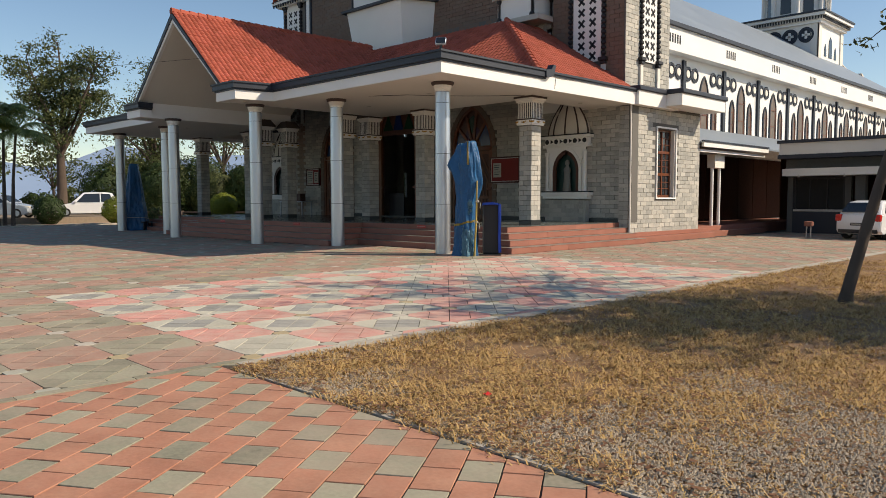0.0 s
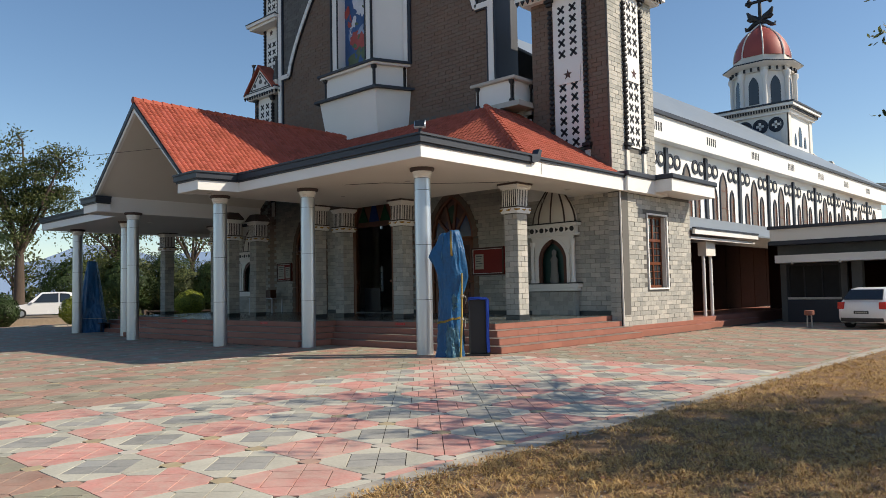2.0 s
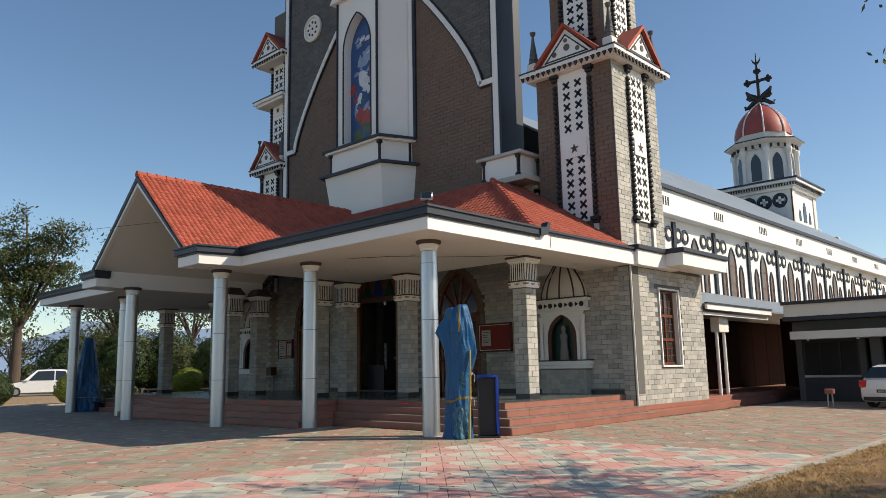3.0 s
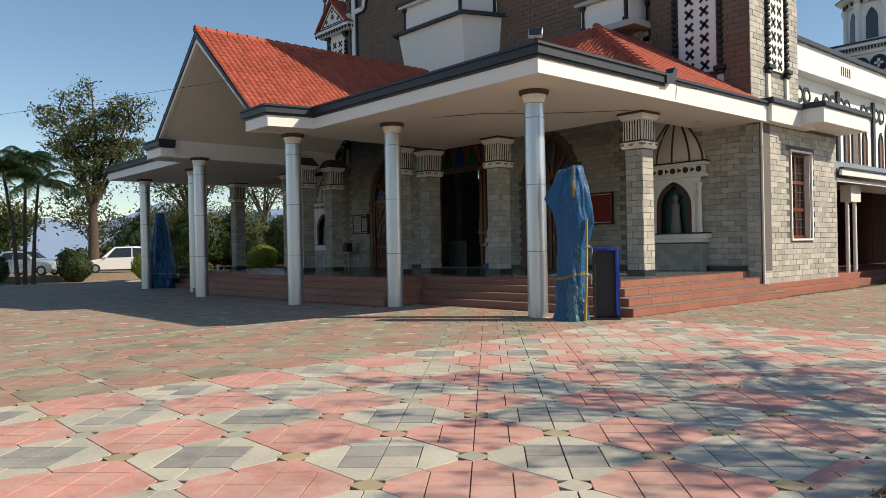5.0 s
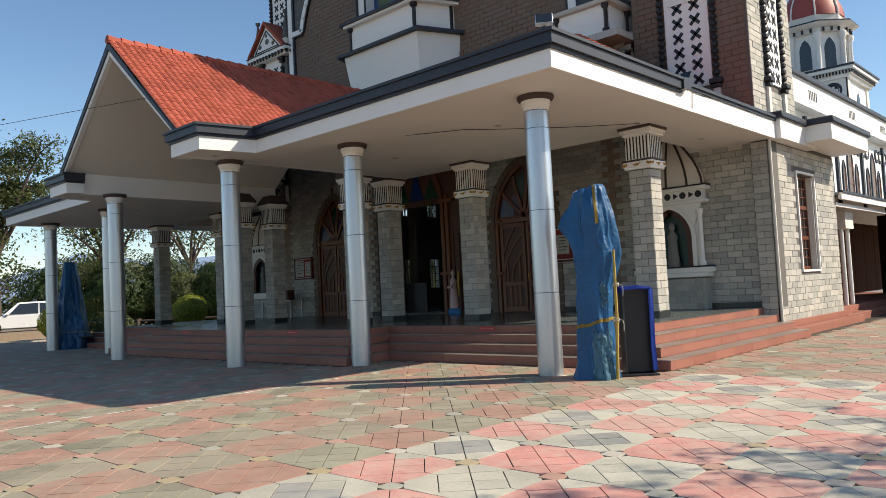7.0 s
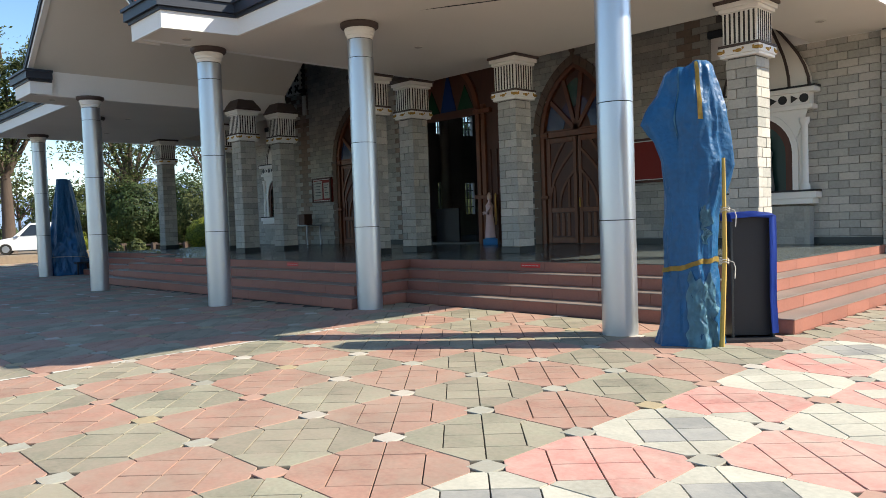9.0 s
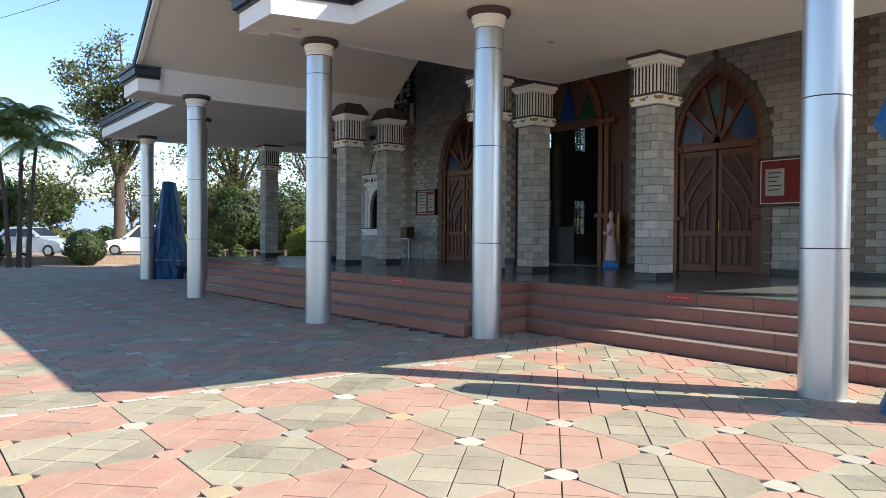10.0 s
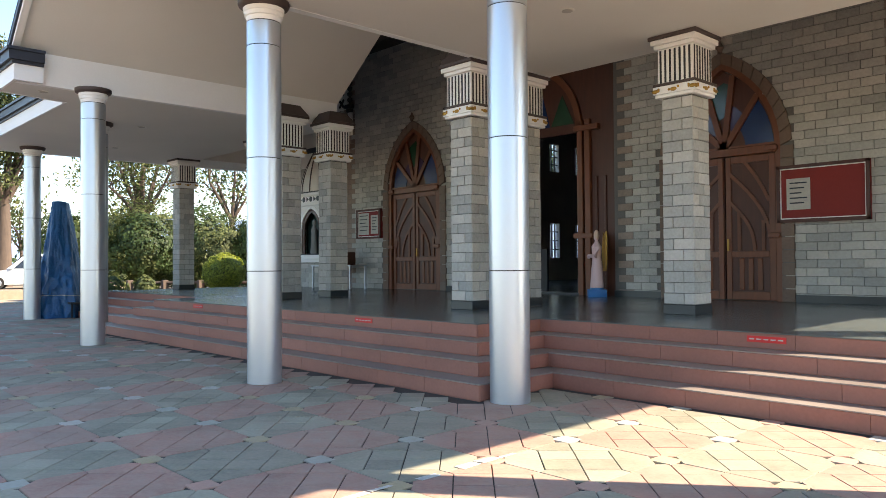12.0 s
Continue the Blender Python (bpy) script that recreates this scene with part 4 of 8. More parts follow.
def shrine(cx, label):
    t = thing("wall_shrine", label, "shrine", "two shrines on the porch wall",
              at=Matrix.Translation((0, FACADE_Y, 0)) @ Matrix.Diagonal((1, 0.62, 1, 1)) @ Matrix.Translation((0, -FACADE_Y, 0)))
    y = FACADE_Y
    boxpart("pedestal", (cx - 0.95, y - 0.42, PLAT_Z, cx + 0.95, y + 0.02, 1.55), STONE, t, "grey stone pedestal")
    ped_m, pl = brick_places(face_front(cx - 0.95, y - 0.42, PLAT_Z), 1.9, 0.85)
    pieces("block", t, ped_m, pl, 60, STONE)
    bm = B()
    box(bm, cx - 1.12, y - 0.55, 1.72, cx + 1.12, y + 0.02, 1.86, bevel=0.015)
    box(bm, cx - 1.05, y - 0.49, 1.60, cx + 1.05, y + 0.02, 1.72, bevel=0.015)
    part("sill", bm, WHITE, t, "white moulded sill")
    boxpart("sill_line", (cx - 1.125, y - 0.555, 1.86, cx + 1.125, y + 0.0, 1.90), BLACKP, t)
    back = boxpart("niche_back", (cx - 0.8, y + 0.005, 1.88, cx + 0.8, y + 0.03, 3.7), DARKG, t, "dark green niche back")
    for s in (-1, 1):
        bm = B()
        lathe(bm, [(0.10, 0), (0.10, 0.1), (0.07, 0.14), (0.07, 1.35), (0.11, 1.42), (0.11, 1.52)], 12, (cx + s * 0.88, y - 0.40, 1.9))
        part("colonnette", bm, WHITE, t, "white colonnette")
        boxpart("jamb", (cx + s * 0.76 - 0.06, y - 0.32, 1.9, cx + s * 0.76 + 0.06, y + 0.01, 3.5), WHITE, t)
    arch = gothic(cx - 0.62, cx + 0.62, 1.9, 2.7, 3.5, 7)
    bm = B()
    arch_ring(bm, arch, 0.0, 0.12, y - 0.42, 0.12, cx, 0)
    part("arch", bm, WHITE, t, "white pointed arch moulding")
    bm = B()
    arch_ring(bm, arch, -0.15, 0.0, y - 0.36, 0.1, cx, 0)
    bmesh.ops.remove_doubles(bm, verts=bm.verts[:], dist=0.002)
    part("arch_lining", bm, WOOD_D, t)
    # white spandrels over the arch
    up = [p for p in arch[1:-1]]
    bm = B()
    extrude(bm, [(x, y - 0.38, z + 0.06) for x, z in up] + [(cx + 0.95, y - 0.38, 3.62), (cx - 0.95, y - 0.38, 3.62)], (0, 0.06, 0))
    part("spandrel", bm, WHITE, t)
    bm = B()
    box(bm, cx - 1.12, y - 0.55, 3.95, cx + 1.12, y + 0.02, 4.05, bevel=0.012)
    box(bm, cx - 1.06, y - 0.49, 3.60, cx + 1.06, y + 0.02, 3.70, bevel=0.012)
    box(bm, cx - 0.98, y - 0.42, 3.70, cx + 0.98, y + 0.02, 3.95)
    frieze = part("frieze", bm, WHITE, t, "white frieze with dark cut-outs")
    for k in range(9):
        u = cx - 0.88 + k * 0.22
        bm = B()
        bmesh.ops.create_cone(bm, segments=3 if k % 2 else 10, radius1=0.095, radius2=0.095, depth=0.01, cap_ends=True,
                              matrix=Matrix.Translation((u, y - 0.427, 3.83)) @ pose(0, 0, 0, 90, 90, 0))
        part("cut_out", bm, BLACKP, frieze)
    boxpart("frieze_line", (cx - 1.13, y - 0.56, 4.05, cx + 1.13, y + 0.0, 4.09), BLACKP, t)
    # ribbed half dome
    bm = B()
    onion = [(0.97, 0), (0.95, 0.2), (0.87, 0.45), (0.74, 0.7), (0.56, 0.95), (0.36, 1.2), (0.17, 1.42), (0.03, 1.55)]
    lathe(bm, onion, 24, (cx, y + 0.0, 4.09), 0.5)
    part("dome", bm, SOFFIT, t, "cream ribbed half dome")
    for k in range(5):
        a = math.pi + math.pi * (k + 0.5) / 5
        bm = B()
        tube(bm, [(cx + (r + 0.01) * math.cos(a), y + 0.5 * (r + 0.01) * math.sin(a), 4.09 + z) for r, z in onion], 0.035, 6)
        part("rib", bm, mat_dark_trim, t)
    return t


shrine(-17.35, "white arched wall shrine with a ribbed half dome")
shrine(mirror(-17.35), "white arched wall shrine with a ribbed half dome")
for cx in (-17.35, mirror(-17.35)):
    bm = B()
    lathe(bm, [(0.17, 0), (0.19, 0.05), (0.15, 0.4), (0.13, 0.7), (0.16, 0.85), (0.07, 0.97), (0.06, 1.0), (0.095, 1.06), (0.09, 1.16), (0.03, 1.22)], 14, (cx, FACADE_Y - 0.12, 1.9), 0.6)
    tagged(part("shrine_statue", bm, mat("dull_statue_paint", (0.2, 0.2, 0.19), 0.7, vary=0.2, bump=0.1)), "small robed plaster statue standing in a shrine", "statue")

# ---- notice boards ----
def board(x0, x1, z0, z1, sheets, label):
    y = FACADE_Y
    t = thing("notice_board", label, "notice board", "boards on the porch wall")
    boxpart("backing", (x0, y - 0.07, z0, x1, y + 0.02, z1), BOARDRED, t)
    bm = B()
    for d in ((x0, z0, x1, z0 + 0.06), (x0, z1 - 0.06, x1, z1), (x0, z0, x0 + 0.06, z1), (x1 - 0.06, z0, x1, z1)):
        box(bm, d[0], y - 0.11, d[1], d[2], y - 0.068, d[3])
    part("frame", bm, WOOD_D, t, "dark wooden frame")
    bm = B()
    for d in ((x0 + 0.062, z0 + 0.062, x1 - 0.062, z0 + 0.08), (x0 + 0.062, z1 - 0.08, x1 - 0.062, z1 - 0.062), (x0 + 0.062, z0 + 0.08, x0 + 0.08, z1 - 0.08), (x1 - 0.08, z0 + 0.08, x1 - 0.062, z1 - 0.08)):
        box(bm, d[0], y - 0.085, d[1], d[2], y - 0.069, d[3])
    part("inner_edge", bm, WHITE, t)
    for a, b, c, d in sheets:
        sh = boxpart("sheet", (a, y - 0.078, c, b, y - 0.072, d), PAPER, t, "pale printed sheet")
        for k in range(5):
            zz = d - 0.1 - k * (d - c - 0.12) / 5
            boxpart("text_bar", (a + 0.06, y - 0.081, zz, b - 0.06 - 0.05 * (k % 3), y - 0.0785, zz + 0.025), NAVY, sh)


board(-21.4, -19.75, 2.28, 3.38, [(-21.22, -20.78, 2.52, 3.12)], "red felt notice board with pinned sheets, dark frame")
board(-35.1, -33.85, 2.35, 3.3, [(-35.0, -34.45, 2.48, 3.18), (-34.35, -33.98, 2.5, 3.1)], "framed red notice board with faded sheets")

# ---- angel statue ----
bm = B()
ax, ay = -25.45, 23.75
lathe(bm, [(0.27, 0.17), (0.26, 0.22), (0.22, 0.6), (0.17, 0.95), (0.19, 1.15), (0.20, 1.22), (0.09, 1.32), (0.06, 1.36), (0.10, 1.42), (0.11, 1.50), (0.09, 1.58), (0.03, 1.63)], 16, (ax, ay, PLAT_Z), 0.75)
for s in (-1, 1):
    tube(bm, [(ax + s * 0.2, ay, PLAT_Z + 1.18), (ax + s * 0.25, ay - 0.06, PLAT_Z + 0.98), (ax + s * 0.04, ay - 0.24, PLAT_Z + 1.0)], [0.07, 0.06, 0.04], 8)
box(bm, ax - 0.1, ay - 0.26, PLAT_Z + 0.93, ax + 0.1, ay - 0.2, PLAT_Z + 0.98)
wing = []
for s in (-1, 1):
    extrude(bm, [(ax + s * 0.08, ay + 0.16, PLAT_Z + 1.1), (ax + s * 0.2, ay + 0.2, PLAT_Z + 1.5), (ax + s * 0.36, ay + 0.22, PLAT_Z + 1.58), (ax + s * 0.42, ay + 0.22, PLAT_Z + 1.3), (ax + s * 0.34, ay + 0.22, PLAT_Z + 0.8), (ax + s * 0.25, ay + 0.2, PLAT_Z + 0.62)], (0, 0.045, 0))
box(bm, ax - 0.26, ay - 0.26, PLAT_Z, ax + 0.26, ay + 0.26, PLAT_Z + 0.18, bevel=0.01)
bm.transform(Matrix.Translation((ax, ay, PLAT_Z)) @ pose(0, 0, 0, 0, 0, -50) @ Matrix.Diagonal((0.8, 0.8, 0.95, 1)) @ Matrix.Translation((-ax, -ay, -PLAT_Z)))
me_angel = part("angel_statue", bm, [PINKCLOTH, GOLD, BLUEP, SKIN])
for p in me_angel.data.polygons:
    c = p.center.copy()
    turned = pose(0, 0, 0, 0, 0, 50) @ Vector((c.x - ax, c.y - ay, 0))
    c.x, c.y = ax + turned.x / 0.8, ay + turned.y / 0.8
    if c.z < PLAT_Z + 0.19:
        p.material_index = 2
    elif c.y > ay + 0.155 and abs(c.x - ax) > 0.06:
        p.material_index = 1
    elif c.z > PLAT_Z + 1.34 and c.y < ay + 0.12:
        p.material_index = 3
tagged(me_angel, "pale pink angel statue with gold wings on a blue base", "statue")

# ---- table with boxes by the far wall ----
tb = thing("side_table", "grey steel table against the porch wall", "table", at=(-35.4, 23.5, PLAT_Z))
boxpart("tabletop", (-1.1, -0.35, 0.72, 1.1, 0.35, 0.76), STEEL, tb)
for sx in (-1, 1):
    for sy in (-1, 1):
        boxpart("leg", (sx * 1.04 - 0.025, sy * 0.3 - 0.025, 0, sx * 1.04 + 0.025, sy * 0.3 + 0.025, 0.72), STEEL, tb)
for dx, w, h in ((-0.6, 0.3, 0.35), (0.45, 0.42, 0.42)):
    tagged(boxpart("carton", (-35.4 + dx - w / 2, 23.35, PLAT_Z + 0.76, -35.4 + dx + w / 2, 23.7, PLAT_Z + 0.76 + h), WOOD_D, bevel=0.01), "dark box standing on the side table", "box")

# ---- facade trims and central bay ----
def ribbon(bm, pts, w, y0, depth):
    """A flat band of width w along points (x, z), proud of the plane y0."""
    for (xa, za), (xb, zb) in zip(pts, pts[1:]):
        d = Vector((xb - xa, 0, zb - za)).normalized()
        n = Vector((-d.z, 0, d.x)) * w / 2
        a, b = Vector((xa, y0, za)) - d * 0.02, Vector((xb, y0, zb)) + d * 0.02
        extrude(bm, [a - n, b - n, b + n, a + n], (0, depth, 0))


YF = FACADE_Y
for s in (1, -1):
    us = [7.25, 6.5] + [6.5 - 3.65 * (k / 12) ** 1.25 for k in range(1, 13)]
    pts = [(CX + s * u, swoop(min(u, 6.5)) if u <= 6.5 else 13.2) for u in us]
    for w, y0, m, nm in ((0.34, YF - 0.06, BLACKP, "trim_edge"), (0.22, YF - 0.10, WHITE, "curved_trim")):
        bm = B()
        ribbon(bm, pts, w, y0, 0.12 if m is WHITE else 0.1)
        part(nm, bm, m, fac, "white curved trim" if m is WHITE else "")
    boxpart("corner_trim", (CX + s * 7.3 - 0.14, YF - 0.09, 8.3, CX + s * 7.3 + 0.14, YF + 0.06, 23.5), WHITE, fac, "white vertical trim", bevel=0.01)
    boxpart("corner_edge", (CX + s * 7.3 - 0.24, YF - 0.06, 8.3, CX + s * 7.3 + 0.24, YF + 0.055, 23.5), NAVY, fac)
    # round rosette
    bm = B()
    lathe(bm, [(0.72, 0), (0.72, 0.1), (0.60, 0.14), (0.56, 0.06), (0.02, 0.06)], 28)
    bm.transform(Matrix.Translation((CX + s * 5.0, YF, 19.6)) @ pose(0, 0, 0, 90, 0, 0))
    ros = part("rosette_ring", bm, SOFFIT, fac, "cream round rosette")
    for k in range(9):
        a, r = 2 * math.pi * k / 8, (0.36 if k < 8 else 0)
        bm = B()
        bmesh.ops.create_cone(bm, segments=10, radius1=0.07, radius2=0.07, depth=0.02, cap_ends=True,
                              matrix=Matrix.Translation((CX + s * 5.0 + r * math.cos(a), YF - 0.07, 19.6 + r * math.sin(a))) @ pose(0, 0, 0, 90, 0, 0))
        part("dot", bm, BLACKP, ros)


def canted(bm, f, b, y0, z0, z1, f2=None, b2=None, y2=None):
    """A bay's block: front half-width f at y0, back half-width b at the wall; f2, b2, y2 at its top."""
    f2, b2, y2 = f2 or f, b2 or b, y2 or y0
    lo = [(CX - b, YF + 0.04, z0), (CX - f, y0, z0), (CX + f, y0, z0), (CX + b, YF + 0.04, z0)]
    hi = [(CX - b2, YF + 0.04, z1), (CX - f2, y2, z1), (CX + f2, y2, z1), (CX + b2, YF + 0.04, z1)]
    a, c = [bm.verts.new(p) for p in lo], [bm.verts.new(p) for p in hi]
    fs = [bm.faces.new(a), bm.faces.new(c[::-1])]
    for i in range(4):
        j = (i + 1) % 4
        fs.append(bm.faces.new((a[j], a[i], c[i], c[j])))
    bmesh.ops.recalc_face_normals(bm, faces=fs)


bay = thing("facade_bay", "white canted bay with a tall pointed niche and balcony", "bay", kind="structure")
for name, args, m in (("apron", (1.75, 2.35, 22.9, 8.5, 10.55, 1.95, 2.6, 22.6), WHITE), ("ledge", (2.15, 2.85, 22.4, 10.55, 10.65), NAVY),
                      ("parapet", (1.7, 2.35, 22.75, 10.65, 11.65), WHITE), ("ledge", (1.9, 2.6, 22.55, 11.65, 11.75), WHITE),
                      ("ledge", (2.0, 2.7, 22.45, 11.75, 11.85), NAVY)):
    bm = B()
    canted(bm, *args)
    part(name, bm, m, bay)
for s in (-1, 1):
    bm = B()
    lathe(bm, [(0.14, 0), (0.14, 0.08), (0.07, 0.14), (0.07, 0.84), (0.14, 0.9), (0.14, 1.0)], 10, (CX + s * 1.7, 22.76, 10.65))
    part("corner_post", bm, BLACKP, bay)
    bm = B()
    box(bm, CX + s * 2.3 - 0.05, YF - 0.12, 10.65, CX + s * 2.3 + 0.05, YF - 0.02, 11.65)
    part("corner_post", bm, BLACKP, bay)
niche_arch = gothic(CX - 0.95, CX + 0.95, 12.1, 16.6, 18.3, 8)
bm = B()
lo_, hi_ = 11.85, 19.2
outer = [(CX - 1.4, lo_), (CX - 1.4, hi_), (CX + 1.4, hi_), (CX + 1.4, lo_), (CX + 0.95, lo_)]
extrude(bm, [(x, 22.9, z) for x, z in [(CX - 1.4, lo_), (CX - 1.4, hi_), (CX + 1.4, hi_), (CX + 1.4, lo_)] + niche_arch[::-1]], (0, 0.45, 0))
part("niche_front", bm, WHITE, bay, "white front with a pointed opening")
boxpart("niche_back", (CX - 1.38, 23.36, 11.86, CX + 1.38, 23.5, 19.15), WHITE, bay)
for s in (-1, 1):
    bm = B()
    extrude(bm, [(CX + s * 1.39, 22.96, 11.86), (CX + s * 2.25, YF + 0.03, 11.86), (CX + s * 2.05, YF + 0.03, 11.86), (CX + s * 1.33, 23.2, 11.86)], (0, 0, 7.3))
    part("canted_side", bm, WHITE, bay)
    bm = B()
    tube(bm, [(CX + s * 1.42, 22.88, 11.86), (CX + s * 1.42, 22.88, 19.2)], 0.06, 8)
    part("edge_line", bm, BLACKP, bay)
    boxpart("side_trim", (CX + s * 2.42 - 0.12, YF - 0.1, 11.85, CX + s * 2.42 + 0.12, YF + 0.02, 21), WHITE, bay)
    boxpart("side_edge", (CX + s * 2.62 - 0.08, YF - 0.07, 11.85, CX + s * 2.62 + 0.08, YF + 0.02, 21), NAVY, bay)
bm = B()
extrude(bm, [(CX - 1.75, 22.65, 19.2), (CX + 1.75, 22.65, 19.2), (CX, 22.65, 21.6)], (0, 1.4, 0))
part("gablet", bm, WHITE, bay)
bm = B()
arch_ring(bm, niche_arch, 0.0, 0.07, 22.87, 0.04, CX, 0)
part("arch_edge", bm, BLACKP, bay)
# picture: plain coloured shapes on a blue ground
picture = thing("wall_painting", "tall pointed painting in blue, white, red and green", "painting")
SKYB = mat("picture_blue", (0.03, 0.09, 0.24), 0.5, vary=0.3, grain=2.0, stain=0.8, stain_amt=0.6, bump=0)
bm = B()
extrude(bm, [(x, 23.34, z) for x, z in niche_arch], (0, 0.015, 0))
part("ground_colour", bm, SKYB, picture)
prg = random.Random(8)
def blob(cx, cz, rx, rz, m, y, tilt=0.0):
    bm = B()
    n = 14
    pts = []
    for k in range(n):
        a = 2 * math.pi * k / n
        r = prg.uniform(0.75, 1.15)
        px, pz = rx * r * math.cos(a), rz * r * math.sin(a)
        pts.append((cx + px * math.cos(tilt) - pz * math.sin(tilt), y, cz + px * math.sin(tilt) + pz * math.cos(tilt)))
    extrude(bm, pts, (0, 0.004, 0))
    part("painted_shape", bm, m, picture)
PWHITE = mat("picture_white", (0.6, 0.62, 0.66), 0.5, vary=0.2, grain=4, stain_amt=0.2, bump=0)
PRED = mat("picture_red", (0.36, 0.06, 0.05), 0.5, vary=0.3, grain=4, stain_amt=0.4, bump=0)
PGREEN = mat("picture_green", (0.09, 0.13, 0.06), 0.5, vary=0.3, grain=4, stain_amt=0.4, bump=0)
PGREY = mat("picture_grey_blue", (0.25, 0.32, 0.45), 0.5, vary=0.3, grain=3, stain_amt=0.4, bump=0)
for k in range(26):
    blob(CX + prg.uniform(-0.75, 0.75), prg.uniform(15.2, 17.3), prg.uniform(0.06, 0.3), prg.uniform(0.04, 0.12), PGREY if k % 3 else PWHITE, 23.3345 - 0.0001 * k, prg.uniform(-0.5, 0.5))
for k in range(34):
    z = prg.uniform(12.2, 14.9)
    blob(CX + prg.uniform(-0.78, 0.78), z, prg.uniform(0.05, 0.2), prg.uniform(0.06, 0.3), (PGREEN, PGREY if z > 13.2 else PGREEN, PRED, SKYB)[k % 4], 23.3225 - 0.0001 * k, prg.uniform(-1.2, 1.2))
blob(CX + 0.35, 16.3, 0.45, 0.35, PGREY, 23.333)
blob(CX - 0.1, 16.0, 0.4, 0.3, PGREY, 23.332)
blob(CX + 0.05, 15.0, 0.35, 0.75, PWHITE, 23.329, 0.3)
blob(CX - 0.35, 14.1, 0.16, 0.5, PWHITE, 23.328, -0.4)
blob(CX + 0.6, 15.4, 0.25, 0.6, PRED, 23.327)
blob(CX + 0.1, 14.1, 0.3, 0.4, SKYB, 23.3265)
blob(CX + 0.2, 13.3, 0.7, 0.5, PRED, 23.325)
blob(CX, 12.45, 0.8, 0.33, PGREEN, 23.323)

# ---- tower ornaments ----
def fret(name, rot, w, z0, z1, parent):
    """A white strip with rows of dark crosses, on a plane that rot sets (x along, -y outwards)."""
    def put(nm, bm, m, par):
        bm.transform(rot)
        return part(nm, bm, m, par)
    bm = B()
    box(bm, -w / 2, -0.05, z0, w / 2, 0.04, z1)
    panel = put("fret_panel", bm, WHITE, parent)
    mid = z0 + (z1 - z0) * 0.48
    rows = int((z1 - z0) / 0.42)
    for r in range(rows):
        z = z0 + 0.22 + r * (z1 - z0 - 0.3) / rows
        if abs(z - mid) < 0.42:
            continue
        for u in (-w / 5, w / 5):
            bm = B()
            for a in (45, 135):
                b2 = B()
                box(b2, -0.185, -0.062, -0.045, 0.185, -0.049, 0.045)
                b2.transform(Matrix.Translation((u, 0, z)) @ pose(0, 0, 0, 0, a, 0))
                me = bpy.data.meshes.new("tmp")
                b2.to_mesh(me)
                b2.free()
                bm.from_mesh(me)
                bpy.data.meshes.remove(me)
            put("cross", bm, BLACKP, panel)
    bm = B()
    box(bm, -w * 0.42, -0.085, mid - 0.32, w * 0.42, -0.04, mid + 0.3)
    tab = put("star_tablet", bm, WHITE, parent)
    bm = B()
    star = []
    for k in range(10):
        a, r = math.pi / 2 + math.pi * k / 5, (0.19 if k % 2 == 0 else 0.075)
        star.append((r * math.cos(a), -0.1, mid + r * math.sin(a)))
    extrude(bm, star, (0, 0.016, 0))
    put("star", bm, WOOD_D, tab)
    for s in (-1, 1):
        x = s * (w / 2 + 0.12)
        bm = B()
        n = int((z1 - z0 - 0.5) / 0.19)
        prof = [(0.06, 0)]
        for k in range(n):
            z = 0.1 + k * 0.19
            prof += [(0.045, z), (0.10, z + 0.05), (0.10, z + 0.12), (0.045, z + 0.17)]
        lathe(bm, prof, 8, (x, -0.06, z0 + 0.1))
        put("beaded_colonnette", bm, BLACKP, parent)
        for z, r in ((z0 - 0.02, 0.17), (z1 - 0.12, 0.18)):
            bm = B()
            box(bm, x - r, -0.2, z, x + r, 0.03, z + 0.14, bevel=0.02)
            box(bm, x - r * 0.7, -0.15, z - 0.12, x + r * 0.7, 0.03, z, bevel=0.02)
            put("colonnette_cap", bm, BLACKP, parent)
        bm = B()
        box(bm, x - 0.09, -0.1, z0 - 0.9, x + 0.09, 0.03, z0 - 0.14)
        put("bracket_shaft", bm, SOFFIT, parent)


def pediment(rot, w, z, parent, tiles=True):
    """A gablet on a cornice: white triangle, dark ornament, red roof running back."""
    def put(nm, bm, m):
        bm.transform(rot)
        return part(nm, bm, m, parent)
    bm = B()
    extrude(bm, [(-w / 2, -0.35, z), (w / 2, -0.35, z), (0, -0.35, z + w * 0.52)], (0, 0.9, 0))
    put("pediment", bm, WHITE)
    bm = B()
    for s in (-1, 1):
        extrude(bm, [(s * (w / 2 + 0.22), -0.5, z - 0.12), (0, -0.5, z + w * 0.52 + 0.05), (0, -0.5, z + w * 0.52 + 0.2), (s * (w / 2 + 0.22), -0.5, z + 0.05)], (0, 1.3, 0))
    put("pediment_roof", bm, TILE)
    bm = B()
    for s in (-1, 1):
        ribbon(bm, [(s * w * 0.40, z + 0.08), (0, z + w * 0.42)], 0.05, -0.37, 0.03)
    ribbon(bm, [(-w * 0.40, z + 0.1), (w * 0.40, z + 0.1)], 0.05, -0.37, 0.03)
    put("pediment_line", bm, BLACKP)
    for u, zz, r in ((-0.22 * w, 0.14 * w, 0.10), (0.02 * w, 0.2 * w, 0.13), (0.22 * w, 0.13 * w, 0.09), (0.0, 0.32 * w, 0.08)):
        bm = B()
        bmesh.ops.create_cone(bm, segments=9, radius1=r * w / 2.2, radius2=r * w / 2.2, depth=0.02, cap_ends=True, matrix=Matrix.Translation((u, -0.36, z + zz)) @ pose(0, 0, 0, 90, 0, 0))
        put("pediment_ornament", bm, STONE_D)


